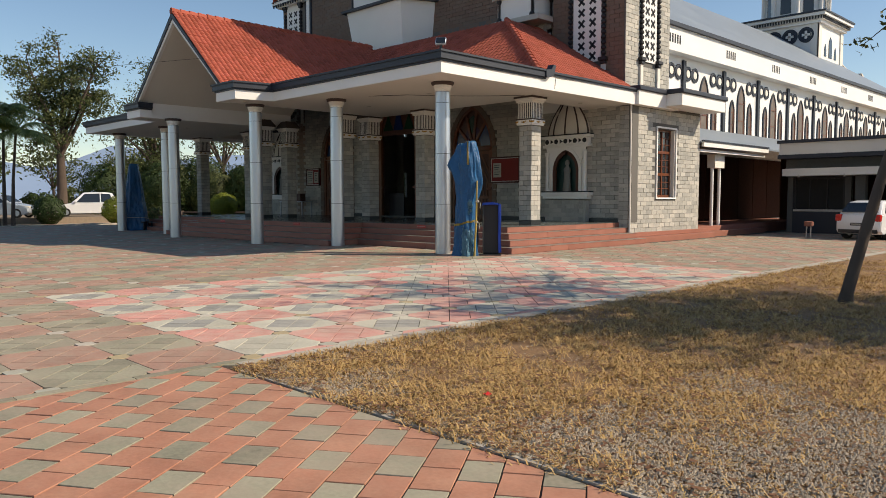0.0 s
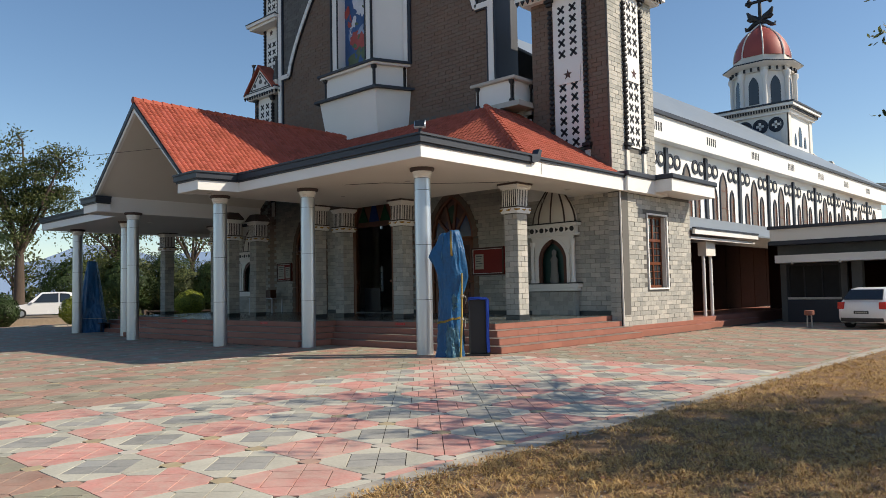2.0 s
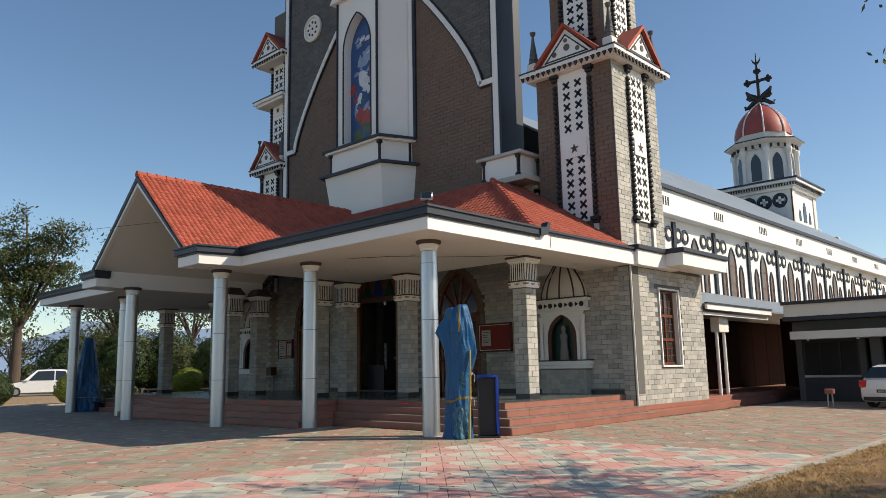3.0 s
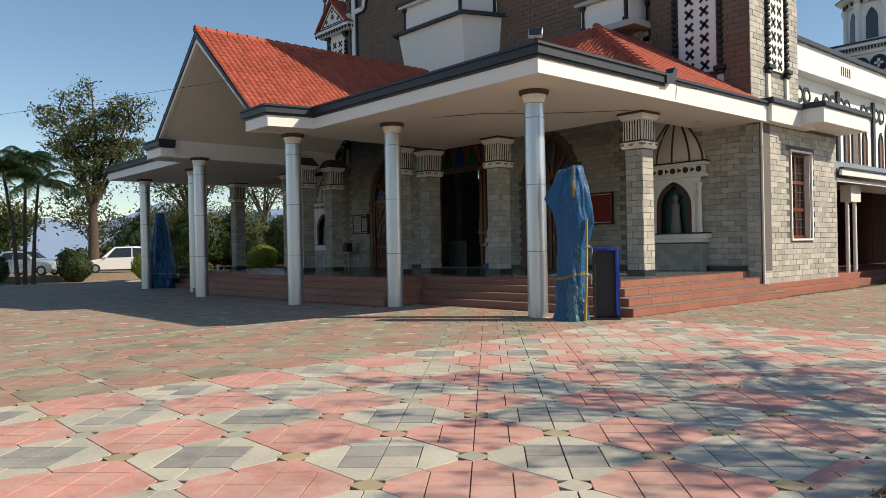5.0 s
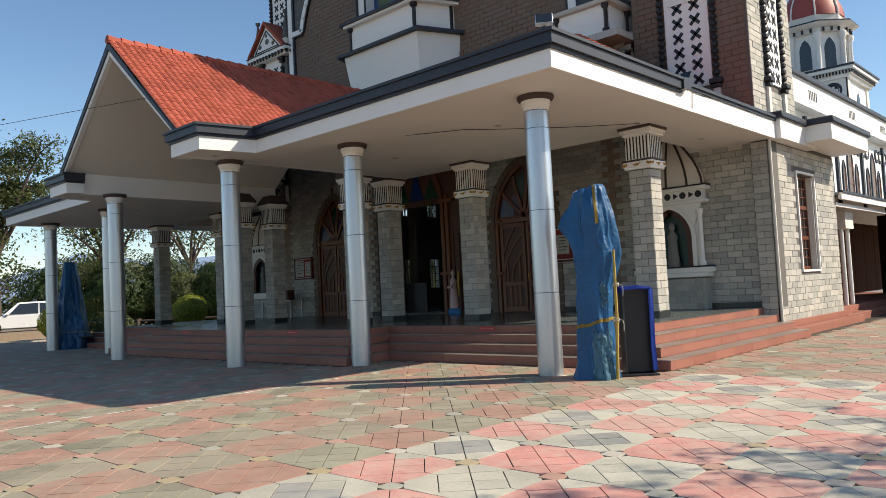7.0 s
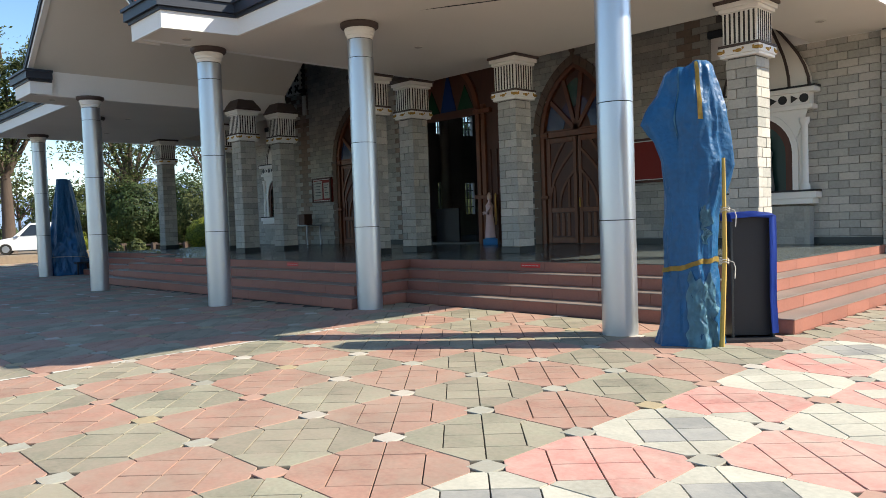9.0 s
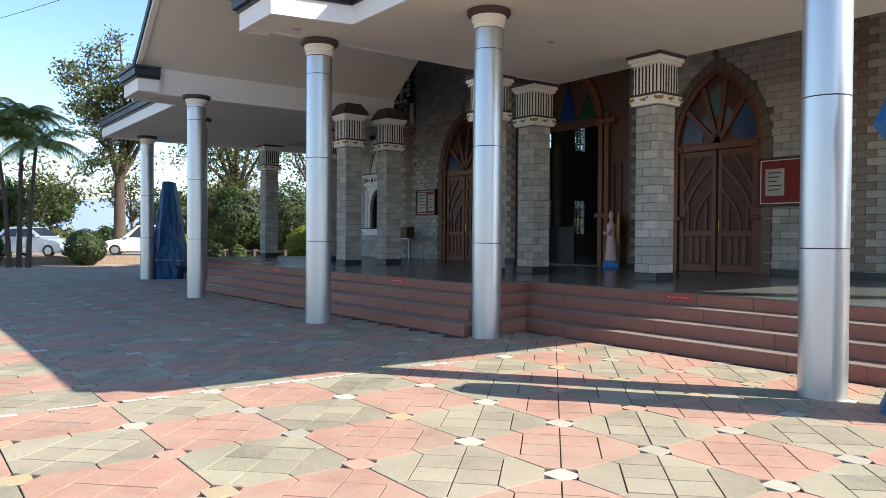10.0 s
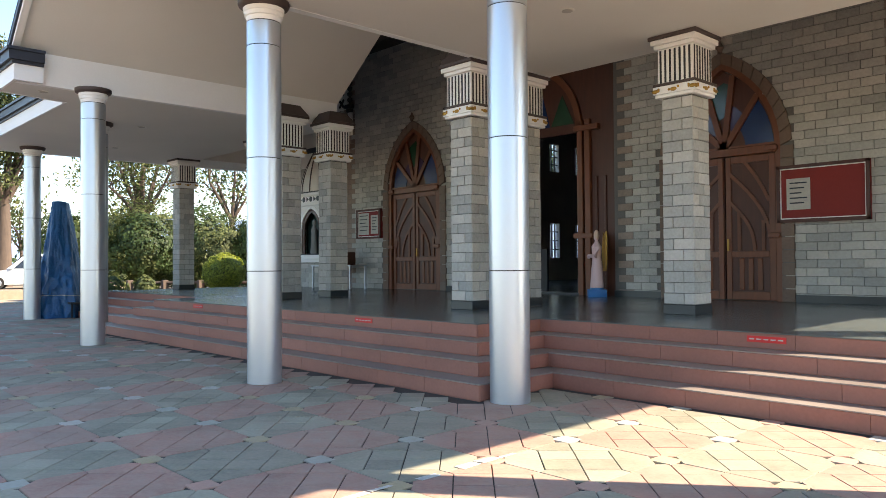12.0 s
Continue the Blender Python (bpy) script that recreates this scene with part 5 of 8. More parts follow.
def cornice(x0, y0, x1, y1, z, over, parent, teeth=True):
    bm = B()
    box(bm, x0 - over * 0.6, y0 - over * 0.6, z - 0.14, x1 + over * 0.6, y1 + over * 0.6, z)
    box(bm, x0 - over, y0 - over, z, x1 + over, y1 + over, z + 0.16)
    part("cornice", bm, WHITE, parent, "white moulded cornice")
    boxpart("cornice_edge", (x0 - over - 0.03, y0 - over - 0.03, z + 0.16, x1 + over + 0.03, y1 + over + 0.03, z + 0.21), NAVY, parent)
    if teeth:
        bm = B()
        for k in range(int((x1 - x0 + 2 * over) / 0.24)):
            u = x0 - over + 0.12 + k * 0.24
            extrude(bm, [(u - 0.09, y0 - over - 0.01, z + 0.02), (u + 0.09, y0 - over - 0.01, z + 0.02), (u, y0 - over - 0.01, z - 0.16)], (0, 0.06, 0))
        for k in range(int((y1 - y0 + 2 * over) / 0.24)):
            u = y0 - over + 0.12 + k * 0.24
            extrude(bm, [(x1 + over + 0.01, u - 0.09, z + 0.02), (x1 + over + 0.01, u + 0.09, z + 0.02), (x1 + over + 0.01, u, z - 0.16)], (-0.06, 0, 0))
        part("cornice_teeth", bm, BLACKP, parent, "row of dark pointed teeth")


def spire(x, y, z, parent):
    bm = B()
    box(bm, x - 0.2, y - 0.2, z, x + 0.2, y + 0.2, z + 0.4, bevel=0.03)
    part("pinnacle_base", bm, SOFFIT, parent)
    bm = B()
    prof = []
    for k in range(6):
        r = 0.22 - 0.03 * k
        prof += [(r, 0.4 + 0.18 * k), (r * 0.75, 0.56 + 0.18 * k)]
    lathe(bm, prof + [(0.04, 1.55), (0.1, 1.62), (0.12, 1.72), (0.02, 1.75)], 8, (x, y, z))
    part("pinnacle", bm, STONE_D, parent, "ringed dark pinnacle")


for s in (1, -1):
    f = (lambda x: x) if s == 1 else mirror
    tower = [o for o in scene.objects if o.name.split(".")[0] == "tower"][0 if s == 1 else 1]
    x0, x1 = (-18.2, -14.95) if s == 1 else (-37.3, -35.2)
    xm = (x0 + x1) / 2
    y0, y1 = FACADE_Y + 0.03, 27.3
    fret("f", Matrix.Translation((xm, y0, 0)), 1.25, 6.75, 12.45, tower)
    fret("f", Matrix.Translation((xm, y0 + 0.47, 0)), 1.05, 13.6, 19.0, tower)
    if s == 1:
        fret("f", Matrix.Translation((x1, y0 + 1.65, 0)) @ pose(0, 0, 0, 0, 0, 90), 1.0, 6.75, 12.45, tower)
        fret("f", Matrix.Translation((x1 - 0.45, y0 + 1.65, 0)) @ pose(0, 0, 0, 0, 0, 90), 0.9, 13.6, 19.0, tower)
    cornice(x0, y0, x1, y1, 12.6, 0.45, tower)
    pediment(Matrix.Translation((xm, y0, 0)), 2.3, 12.83, tower)
    pediment(Matrix.Translation((x1 if s == 1 else x0, y0 + 1.65, 0)) @ pose(0, 0, 0, 0, 0, 90 if s == 1 else -90), 2.1, 12.83, tower)
    for px, py in ((x0 - 0.05, y0 - 0.05), (x1 + 0.05, y0 - 0.05), (x1, y1)):
        spire(px, py, 12.81, tower)
    if s == -1:
        cornice(x0, y0, x1, y1, 16.6, 0.35, tower, False)
        cornice(x0, y0, x1, y1, 19.0, 0.45, tower)
        pediment(Matrix.Translation((xm, y0, 0)), 2.3, 19.2, tower)
    # moulded cornice round the foot
    xs = sorted((f(SIDE_X + 0.30), f(-18.6)))
    ft = [o for o in scene.objects if o.name == ("wall_right" if s == 1 else "wall_left")][0]
    boxpart("cornice", (xs[0], FACADE_Y - 0.04, SOFFIT_Z - 0.005, xs[1], 27.0, SOFFIT_Z + 0.5), WHITE, ft, "white projecting cornice")
    boxpart("cornice_edge", (xs[0] - 0.08, FACADE_Y - 0.1, SOFFIT_Z + 0.5, xs[1] + 0.08, 27.0, SOFFIT_Z + 0.68), NAVY, ft, bevel=0.03)
    xs = sorted((f(SIDE_X + 0.95), f(-18.6)))
    boxpart("cornice", (xs[0], 26.0, SOFFIT_Z + 0.08, xs[1], 29.6, SOFFIT_Z + 0.52), WHITE, ft)
    boxpart("cornice_edge", (xs[0] - 0.08, 25.93, SOFFIT_Z + 0.52, xs[1] + 0.08, 29.7, SOFFIT_Z + 0.70), NAVY, ft, bevel=0.03)

# corner pipe and red plinth steps of the right foot
foot_r = [o for o in scene.objects if o.name == "wall_right"][0]
bm = B()
tube(bm, [(SIDE_X + 0.03, FACADE_Y - 0.12, 0.25), (SIDE_X + 0.03, FACADE_Y - 0.12, SOFFIT_Z)], 0.035, 8)
tagged(part("drain_pipe", bm, SOFFIT), "cream painted drain pipe on the wall corner", "pipe")
boxpart("plinth_step", (SIDE_X - 0.02, FACADE_Y - 0.1, -0.03, SIDE_X + 0.35, 30.2, 0.20), STEP, foot_r, "red sandstone plinth step", bevel=0.008)
boxpart("plinth_step", (SIDE_X - 0.02, FACADE_Y - 0.1, 0.20, SIDE_X + 0.06, 30.0, 0.36), STEP, foot_r, bevel=0.008)

# ---- window in the right foot ----
win = thing("window_1", "tall narrow wooden window with a white frame", "window", kind="structure")
W0, W1, Z0, Z1 = 25.95, 27.38, 1.65, 4.3
xw = SIDE_X
bm = B()
for d in ((W0 - 0.06, Z0 - 0.06, W1 + 0.06, Z0), (W0 - 0.06, Z1, W1 + 0.06, Z1 + 0.06), (W0 - 0.06, Z0, W0, Z1), (W1, Z0, W1 + 0.06, Z1)):
    box(bm, xw - 0.06, d[0], d[1], xw + 0.02, d[2], d[3])
part("surround", bm, WHITE, win, "white painted surround")
boxpart("reveal", (xw - 0.42, W1 - 0.06, Z0, xw - 0.04, W1 - 0.004, Z1), SOFFIT, win)
bm = B()
for y in (W0 + 0.03, (W0 + W1) / 2, W1 - 0.09):
    box(bm, xw - 0.28, y - 0.035, Z0, xw - 0.20, y + 0.035, Z1)
for z in (Z0 + 0.05, Z0 + 0.9, Z0 + 1.75, Z1 - 0.05):
    box(bm, xw - 0.279, W0, z - 0.05, xw - 0.201, W1, z + 0.05)
part("window_frame", bm, WOOD, win, "brown wooden frame")
for i in range(2):
    for k in range(3):
        y_a = W0 + 0.07 + i * 0.68
        z_a = Z0 + 0.1 + k * 0.85
        pane = boxpart("pane", (xw - 0.25, y_a, z_a, xw - 0.24, y_a + 0.58, z_a + 0.74), WINGLASS, win, "dark glass pane")
        for zz in (0.25, 0.5):
            boxpart("glazing_bar", (xw - 0.26, y_a, z_a + zz - 0.012, xw - 0.22, y_a + 0.58, z_a + zz + 0.012), WOOD, pane)
        boxpart("glazing_bar", (xw - 0.261, y_a + 0.28, z_a, xw - 0.221, y_a + 0.30, z_a + 0.74), WOOD, pane)

# ---- balcony box between facade and tower ----
bal = thing("balcony", "small white balcony with dark posts beside the tower", "balcony", kind="structure")
boxpart("balcony_slab", (-20.6, 23.2, 8.55, -18.2, 25.0, 8.75), CONC, bal)
boxpart("balcony_panel", (-20.4, 23.35, 8.75, -18.6, 23.45, 9.6), WHITE, bal)
boxpart("balcony_panel", (-18.7, 23.35, 8.75, -18.6, 25.0, 9.6), WHITE, bal)
boxpart("balcony_rail", (-20.6, 23.2, 9.6, -18.4, 25.0, 9.74), CONC, bal, bevel=0.03)
for x, y in ((-18.62, 23.33), (-20.3, 23.33), (-18.58, 24.5)):
    bm = B()
    lathe(bm, [(0.11, 0), (0.11, 0.1), (0.05, 0.16), (0.05, 0.68), (0.11, 0.75), (0.11, 0.85)], 8, (x, y, 8.75))
    part("balcony_post", bm, BLACKP, bal)

# ---- nave ----
nave = thing("nave", "long white nave wing with arched windows under a grey roof", "church wing", kind="structure")
boxpart("nave_wall", (NAVE_X - 0.4, 29.0, 0, NAVE_X, 76, 9.0), WHITE, nave)
boxpart("nave_wall", (mirror(NAVE_X) + 0.4, 60.2, 0, NAVE_X - 0.4, 60.6, 9.0), WHITE, nave)
boxpart("nave_wall", (mirror(NAVE_X), 60.6, 0, mirror(NAVE_X) + 0.4, 76, 9.0), WHITE, nave)
for s in (1, -1):
    bm = B()
    extrude(bm, [(CX + s * 9.7, 29.2, 9.85), (CX, 29.2, 16.15), (CX, 29.2, 16.25), (CX + s * 9.75, 29.2, 9.95)], (0, 47, 0))
    part("nave_roof", bm, ROOFGREY, nave, "blue-grey sheet roof")
    bm = B()
    box(bm, CX + s * 9.1, 29.0, 8.62, CX + s * 9.65, 76.5, 9.75)
    part("nave_fascia", bm, WHITE, nave, "deep white eaves band")
    boxpart("nave_gutter", (CX + s * 9.6 - 0.05, 29.0, 9.75, CX + s * 9.6 + 0.2, 76.6, 9.93), NAVY, nave)
for k in range(7):
    y = 39.2 + 6.05 * k - 6.05
    for i in range(5):
        boxpart("vent_slot", (CX + 9.64, y + i * 0.24 - 0.55, 8.98, CX + 9.656, y + i * 0.24 - 0.41, 9.4), BLACKP, nave)


def wall_arch(y, w, z0, sp, top, parent, deep=True):
    """An arched window on the nave wall, with a dark rim and brown panes."""
    m = Matrix.Translation((NAVE_X, y, 0)) @ pose(0, 0, 0, 0, 0, 90)
    ar = gothic(-w / 2, w / 2, z0, sp, top, 6)
    bm = B()
    extrude(bm, [(x, -0.03, z) for x, z in ar], (0, 0.06, 0))
    bm.transform(m)
    pane = part("arched_window", bm, DUSTY, parent, "dusty brown arched window")
    bm = B()
    arch_ring(bm, ar, 0.0, 0.12 if w > 0.8 else 0.09, -0.07, 0.09, 0, 0)
    bm.transform(m)
    part("rim", bm, NAVY, pane)
    bm = B()
    for u in ([-w / 2 + 0.04, 0, w / 2 - 0.04] if w > 0.8 else [-w / 2 + 0.04, w / 2 - 0.04]):
        box(bm, u - 0.03, -0.055, z0, u + 0.03, -0.028, sp + 0.2)
    for z in (z0 + 0.05, (z0 + sp) / 2, sp):
        box(bm, -w / 2, -0.055, z - 0.03, w / 2, -0.028, z + 0.03)
    bm.transform(m)
    part("bars", bm, WOOD, pane)


for k in range(9):
    y = 35.0 + 4.5 * k
    boxpart("pilaster", (NAVE_X - 0.01, y - 0.14, 4.8, NAVE_X + 0.12, y + 0.14, 8.45), NAVY, nave, "dark pilaster strip")
    wall_arch(y + 2.25, 0.8, 5.0, 6.9, 7.85, nave)
    for d in (-1.15, 1.15):
        wall_arch(y + 2.25 + d, 0.4, 5.0, 6.35, 6.95, nave)
    for d in (-1.22, -0.48, 0.48, 1.22):
        bm = B()
        lathe(bm, [(0.37, 0), (0.37, 0.06), (0.27, 0.07), (0.25, 0.03), (0.02, 0.03)], 18)
        bm.transform(Matrix.Translation((NAVE_X + 0.0, y + d, 7.85)) @ pose(0, 0, 0, 0, 90, 0))
        ring = part("roundel", bm, NAVY, nave, "dark round moulding")
        bm = B()
        lathe(bm, [(0.19, 0), (0.19, 0.02)], 12)
        bm.transform(Matrix.Translation((NAVE_X + 0.035, y + d, 7.85)) @ pose(0, 0, 0, 0, 90, 0))
        part("roundel_centre", bm, SOFFIT, ring)

# ---- verandah with its lean-to roof ----
ver = thing("verandah", "shaded verandah under a blue-grey lean-to roof", "verandah", kind="structure")
bm = B()
extrude(bm, [(NAVE_X, 29.4, 5.25), (-14.5, 29.4, 3.95), (-14.5, 29.4, 3.87), (NAVE_X, 29.4, 5.15)], (0, 30.0, 0))
part("lean_to_roof", bm, ROOFGREY, ver)
# panels added along the wall, coloured as dark as the verandah's shade
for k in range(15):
    boxpart("dark_door", (NAVE_X + 0.0, 29.6 + 2 * k, 0.42, NAVE_X + 0.06, 31.55 + 2 * k, 3.9), SHADE_BROWN, ver, "dark brown panel standing in for the verandah's deep shade")
boxpart("eave_board", (-14.52, 29.4, 3.75, -14.42, 36.0, 3.95), WHITE, ver)
boxpart("eave_board", (-14.7, 29.4, 3.55, -14.6, 36.0, 3.66), WHITE, ver)
boxpart("eave_edge", (-14.53, 29.4, 3.95, -14.38, 36.0, 4.02), NAVY, ver)
boxpart("verandah_floor", (NAVE_X, 29.4, -0.03, -14.9, 46, 0.42), STEP, ver, "red verandah floor", bevel=0.01)
boxpart("verandah_step", (-14.9, 29.4, -0.03, -14.5, 36, 0.22), STEP, ver, bevel=0.01)
for y in (31.6, 32.3):
    bm = B()
    lathe(bm, [(0.07, 0), (0.07, 2.55)], 14, (-15.1, y, 0.42))
    part("post", bm, WHITE, ver, "slim white post")
boxpart("post_capital", (-15.28, 31.5, 2.95, -14.92, 32.42, 3.55), SOFFIT, ver)

# ---- annex ----
annex = thing("annex", "low flat-roofed annex with cream and grey bands and a carport", "building")
AX, AY = -13.7, 35.4
# the carport's shade is put into the back wall's colour
boxpart("back_wall", (AX - 3, 43.5, -0.03, 14, 43.8, 4.0), SHADE_BROWN, annex)
boxpart("side_wall", (AX + 0.05, AY + 1.2, -0.03, AX + 0.3, 43.5, 3.6), STONE_D, annex)
boxpart("roof_slab", (AX, AY, 3.60, 14, 43.8, 4.12), SOFFIT, annex, "cream roof band")
boxpart("roof_edge", (AX - 0.08, AY - 0.08, 4.12, 14, 43.9, 4.26), NAVY, annex)
boxpart("roof_edge", (AX - 0.05, AY - 0.05, 3.42, 14, 43.6, 3.60), NAVY, annex)
boxpart("lower_band", (AX + 0.3, AY - 0.35, 2.62, 14, AY + 0.9, 2.95), SOFFIT, annex, "cream sunshade band")
boxpart("beam", (AX, AY + 0.9, 2.62, 14, AY + 1.3, 3.5), STONE_D, annex)
boxpart("front_wall", (AX + 0.3, AY + 1.0, -0.03, AX + 2.8, AY + 1.25, 0.98), NAVY, annex)
boxpart("front_wall", (AX + 2.55, AY + 1.0, 0.98, AX + 2.8, AY + 1.25, 2.62), STONE_D, annex)
boxpart("front_wall", (AX + 0.05, AY + 1.0, -0.03, AX + 0.3, AY + 1.25, 2.62), STONE_D, annex)
aw = boxpart("window", (AX + 0.3, AY + 1.15, 1.0, AX + 2.55, AY + 1.18, 2.6), DIM_PANE, annex, "wide dark window")
for d in ((AX + 0.3, 1.0, AX + 2.55, 1.1), (AX + 0.3, 2.5, AX + 2.55, 2.6), (AX + 0.3, 1.1, AX + 0.4, 2.5), (AX + 2.45, 1.1, AX + 2.55, 2.5), (AX + 1.0, 1.1, AX + 1.05, 2.5), (AX + 1.75, 1.1, AX + 1.8, 2.5)):
    boxpart("window_frame", (d[0], AY + 1.08, d[1], d[2], AY + 1.14, d[3]), CONC if d[1] < 1.1 and d[2] - d[0] > 1 else BLACKP, aw)
for x in (AX + 3.3, AX + 5.3, AX + 8.8, AX + 12.3):
    boxpart("carport_pillar", (x - 0.2, AY + 0.5, -0.03, x + 0.2, AY + 0.9, 2.62), STONE_D if x < AX + 4 else SOFFIT, annex)
for x in (AX + 1.0, AX + 2.9, AX + 5.9):
    bm = B()
    lathe(bm, [(0.06, 0), (0.06, 0.12)], 10, (x, AY - 0.3, 2.55))
    part("lamp_cap", bm, CONC, annex)

# ---- crossing lantern tower ----
bel = thing("lantern_tower", "white octagonal lantern tower with a red dome and cross", "tower", kind="structure")
bx, by = CX + 0.3, 73.4
boxpart("base", (bx - 3.1, by - 3.1, 11.5, bx + 3.1, by + 3.1, 17.0), WHITE, bel)
for s in (-1, 1):
    boxpart("base_pilaster", (bx + s * 2.85 - 0.35, by - 3.2, 11.5, bx + s * 2.85 + 0.35, by - 3.08, 17.0), SOFFIT, bel)
    boxpart("base_pilaster", (bx + 3.08, by + s * 2.85 - 0.35, 11.5, bx + 3.2, by + s * 2.85 + 0.35, 17.0), SOFFIT, bel)
for k in range(4):
    bm = B()
    lathe(bm, [(0.68, 0), (0.68, 0.1), (0.48, 0.12), (0.45, 0.05), (0.02, 0.05)], 20)
    bm.transform(Matrix.Translation((bx - 2.1 + 1.4 * k, by - 3.1, 16.1)) @ pose(0, 0, 0, 90, 0, 0))
    ring = part("roundel", bm, NAVY, bel)
    for a in (0, 90):
        bm = B()
        box(bm, -0.34, -0.14, -0.1, 0.34, -0.06, 0.1)
        bm.transform(Matrix.Translation((bx - 2.1 + 1.4 * k, by - 3.1, 16.1)) @ pose(0, 0, 0, 0, a, 0))
        part("roundel_cross", bm, WHITE, ring)
for y, w, top in ((by - 1.3, 0.5, 15.4), (by, 0.8, 16.2), (by + 1.3, 0.5, 15.4)):
    bm = B()
    extrude(bm, [(x, -0.05, z) for x, z in gothic(-w / 2, w / 2, 14.3, top - 0.8, top, 6)], (0, 0.08, 0))
    bm.transform(Matrix.Translation((bx + 3.1, y, 0)) @ pose(0, 0, 0, 0, 0, 90))
    part("arched_window", bm, WINGLASS, bel)
def octa(r, z0, z1, m, name, r2=None):
    bm = B()
    lathe(bm, [(r * 0.87, z0), ((r2 or r) * 0.87, z1)], 8)
    for f_ in bm.faces:
        f_.smooth = False
    bm.transform(Matrix.Translation((bx, by, 0)) @ pose(0, 0, 0, 0, 0, 22.5))
    return part(name, bm, m, bel)
def square_cornice(r, z0, z1, m):
    boxpart("cornice", (bx - r, by - r, z0, bx + r, by + r, z1), m, bel)
square_cornice(3.4, 17.0, 17.25, WHITE)
square_cornice(3.85, 17.55, 17.8, WHITE)
square_cornice(3.95, 17.8, 17.95, NAVY)
square_cornice(3.6, 17.25, 17.55, SOFFIT)
for k in range(30):
    u = -3.5 + k * 7.0 / 29
    boxpart("dentil", (bx + u - 0.06, by - 3.68, 17.27, bx + u + 0.06, by - 3.6, 17.53), BLACKP, bel)
    boxpart("dentil", (bx + 3.6, by + u - 0.06, 17.27, bx + 3.68, by + u + 0.06, 17.53), BLACKP, bel)
octa(3.0, 17.9, 21.4, WHITE, "drum")
octa(3.35, 21.4, 21.75, SOFFIT, "drum_cornice")
octa(3.4, 21.75, 22.1, WHITE, "drum_cornice", 4.1)
octa(4.1, 22.1, 22.22, NAVY, "drum_cornice")
octa(2.95, 22.22, 23.0, SOFFIT, "dome_ring")
for k in range(8):
    a = radians(22.5 + 45 * k)
    bm = B()
    lathe(bm, [(0.32, 0), (0.32, 0.2), (0.2, 0.3), (0.2, 2.9), (0.34, 3.1), (0.34, 3.45)], 10, (bx + 2.76 * math.cos(a), by + 2.76 * math.sin(a), 17.95))
    part("column", bm, WHITE, bel, "white column")
    a = radians(45 * k)
    bm = B()
    extrude(bm, [(x, -0.05, z) for x, z in gothic(-0.46, 0.46, 18.4, 20.0, 21.0, 6)], (0, 0.1, 0))
    bm.transform(Matrix.Translation((bx + 2.42 * math.cos(a), by + 2.42 * math.sin(a), 0)) @ pose(0, 0, 0, 0, 0, 45 * k + 90))
    part("arched_window", bm, WINGLASS, bel, "dark lantern window")
    for d in range(3):
        aa = a + radians(-13 + 13 * d)
        boxpart("dentil", (bx + 2.9 * math.cos(aa) - 0.08, by + 2.9 * math.sin(aa) - 0.08, 21.42, bx + 2.9 * math.cos(aa) + 0.08, by + 2.9 * math.sin(aa) + 0.08, 21.73), BLACKP, bel)
DOME = mat("red_dome_paint", (0.33, 0.07, 0.055), 0.5, vary=0.1, stain=0.8, stain_amt=0.2)
bm = B()
ogee = [(2.5, 0), (2.46, 0.5), (2.3, 1.15), (2.0, 1.8), (1.57, 2.4), (1.05, 2.9), (0.5, 3.3), (0.14, 3.6)]
prof = ogee
lathe(bm, prof, 32, (bx, by, 23.0))
part("dome", bm, DOME, bel, "dull red dome")
for k in range(8):
    a = radians(22.5 + 45 * k)
    bm = B()
    tube(bm, [(bx + (r + 0.04) * math.cos(a), by + (r + 0.04) * math.sin(a), 23.0 + z) for r, z in ogee], 0.07, 6)
    part("dome_rib", bm, SOFFIT, bel)
cr = B()
tube(cr, [(bx, by, 26.3), (bx, by, 29.9), (bx, by, 31.8)], [0.2, 0.15, 0.04], 8)
tube(cr, [(bx - 1.0, by, 28.9), (bx + 1.0, by, 28.9)], 0.15, 8)
for dx, z in ((-1.0, 28.9), (1.0, 28.9), (0, 29.9)):
    for a, b in ((0.2, 0), (-0.2, 0), (0, 0.2), (0, -0.2)):
        bmesh.ops.create_uvsphere(cr, u_segments=8, v_segments=6, radius=0.2, matrix=Matrix.Translation((bx + dx + a, by, z + b)))
for s in (-1, 1):
    # leaves and scrolls at the cross's foot
    tube(cr, [(bx, by, 26.9), (bx + s * 0.5, by, 27.3), (bx + s * 0.95, by, 27.6), (bx + s * 1.2, by, 28.05)], [0.2, 0.3, 0.26, 0.1], 8)
    tube(cr, [(bx + s * 0.4, by, 27.2), (bx + s * 0.9, by, 27.2), (bx + s * 1.2, by, 27.35)], [0.2, 0.22, 0.12], 8)
    tube(cr, [(bx, by, 26.9), (bx + s * 0.6, by, 26.75), (bx + s * 1.05, by, 26.4), (bx + s * 1.35, by, 26.35), (bx + s * 1.4, by, 26.6)], [0.2, 0.22, 0.2, 0.18, 0.12], 8)
    tube(cr, [(bx, by, 30.6), (bx + s * 0.3, by, 30.9), (bx + s * 0.42, by, 31.2)], [0.12, 0.09, 0.03], 6)
part("cross", cr, BLACKP, bel, "dark ornate cross")
# stepped parapet behind the tower
bm = B()
extrude(bm, [(CX + 0.5, 77, 15.5), (CX + 3, 77, 14.6), (CX + 4.2, 77, 13.2), (CX + 5, 77, 13.2), (CX + 5.4, 77, 12.2), (CX + 8, 77, 10.8), (CX + 9.5, 77, 10.6), (CX + 9.5, 77, 9), (CX + 0.5, 77, 9)], (0, 0.5, 0))
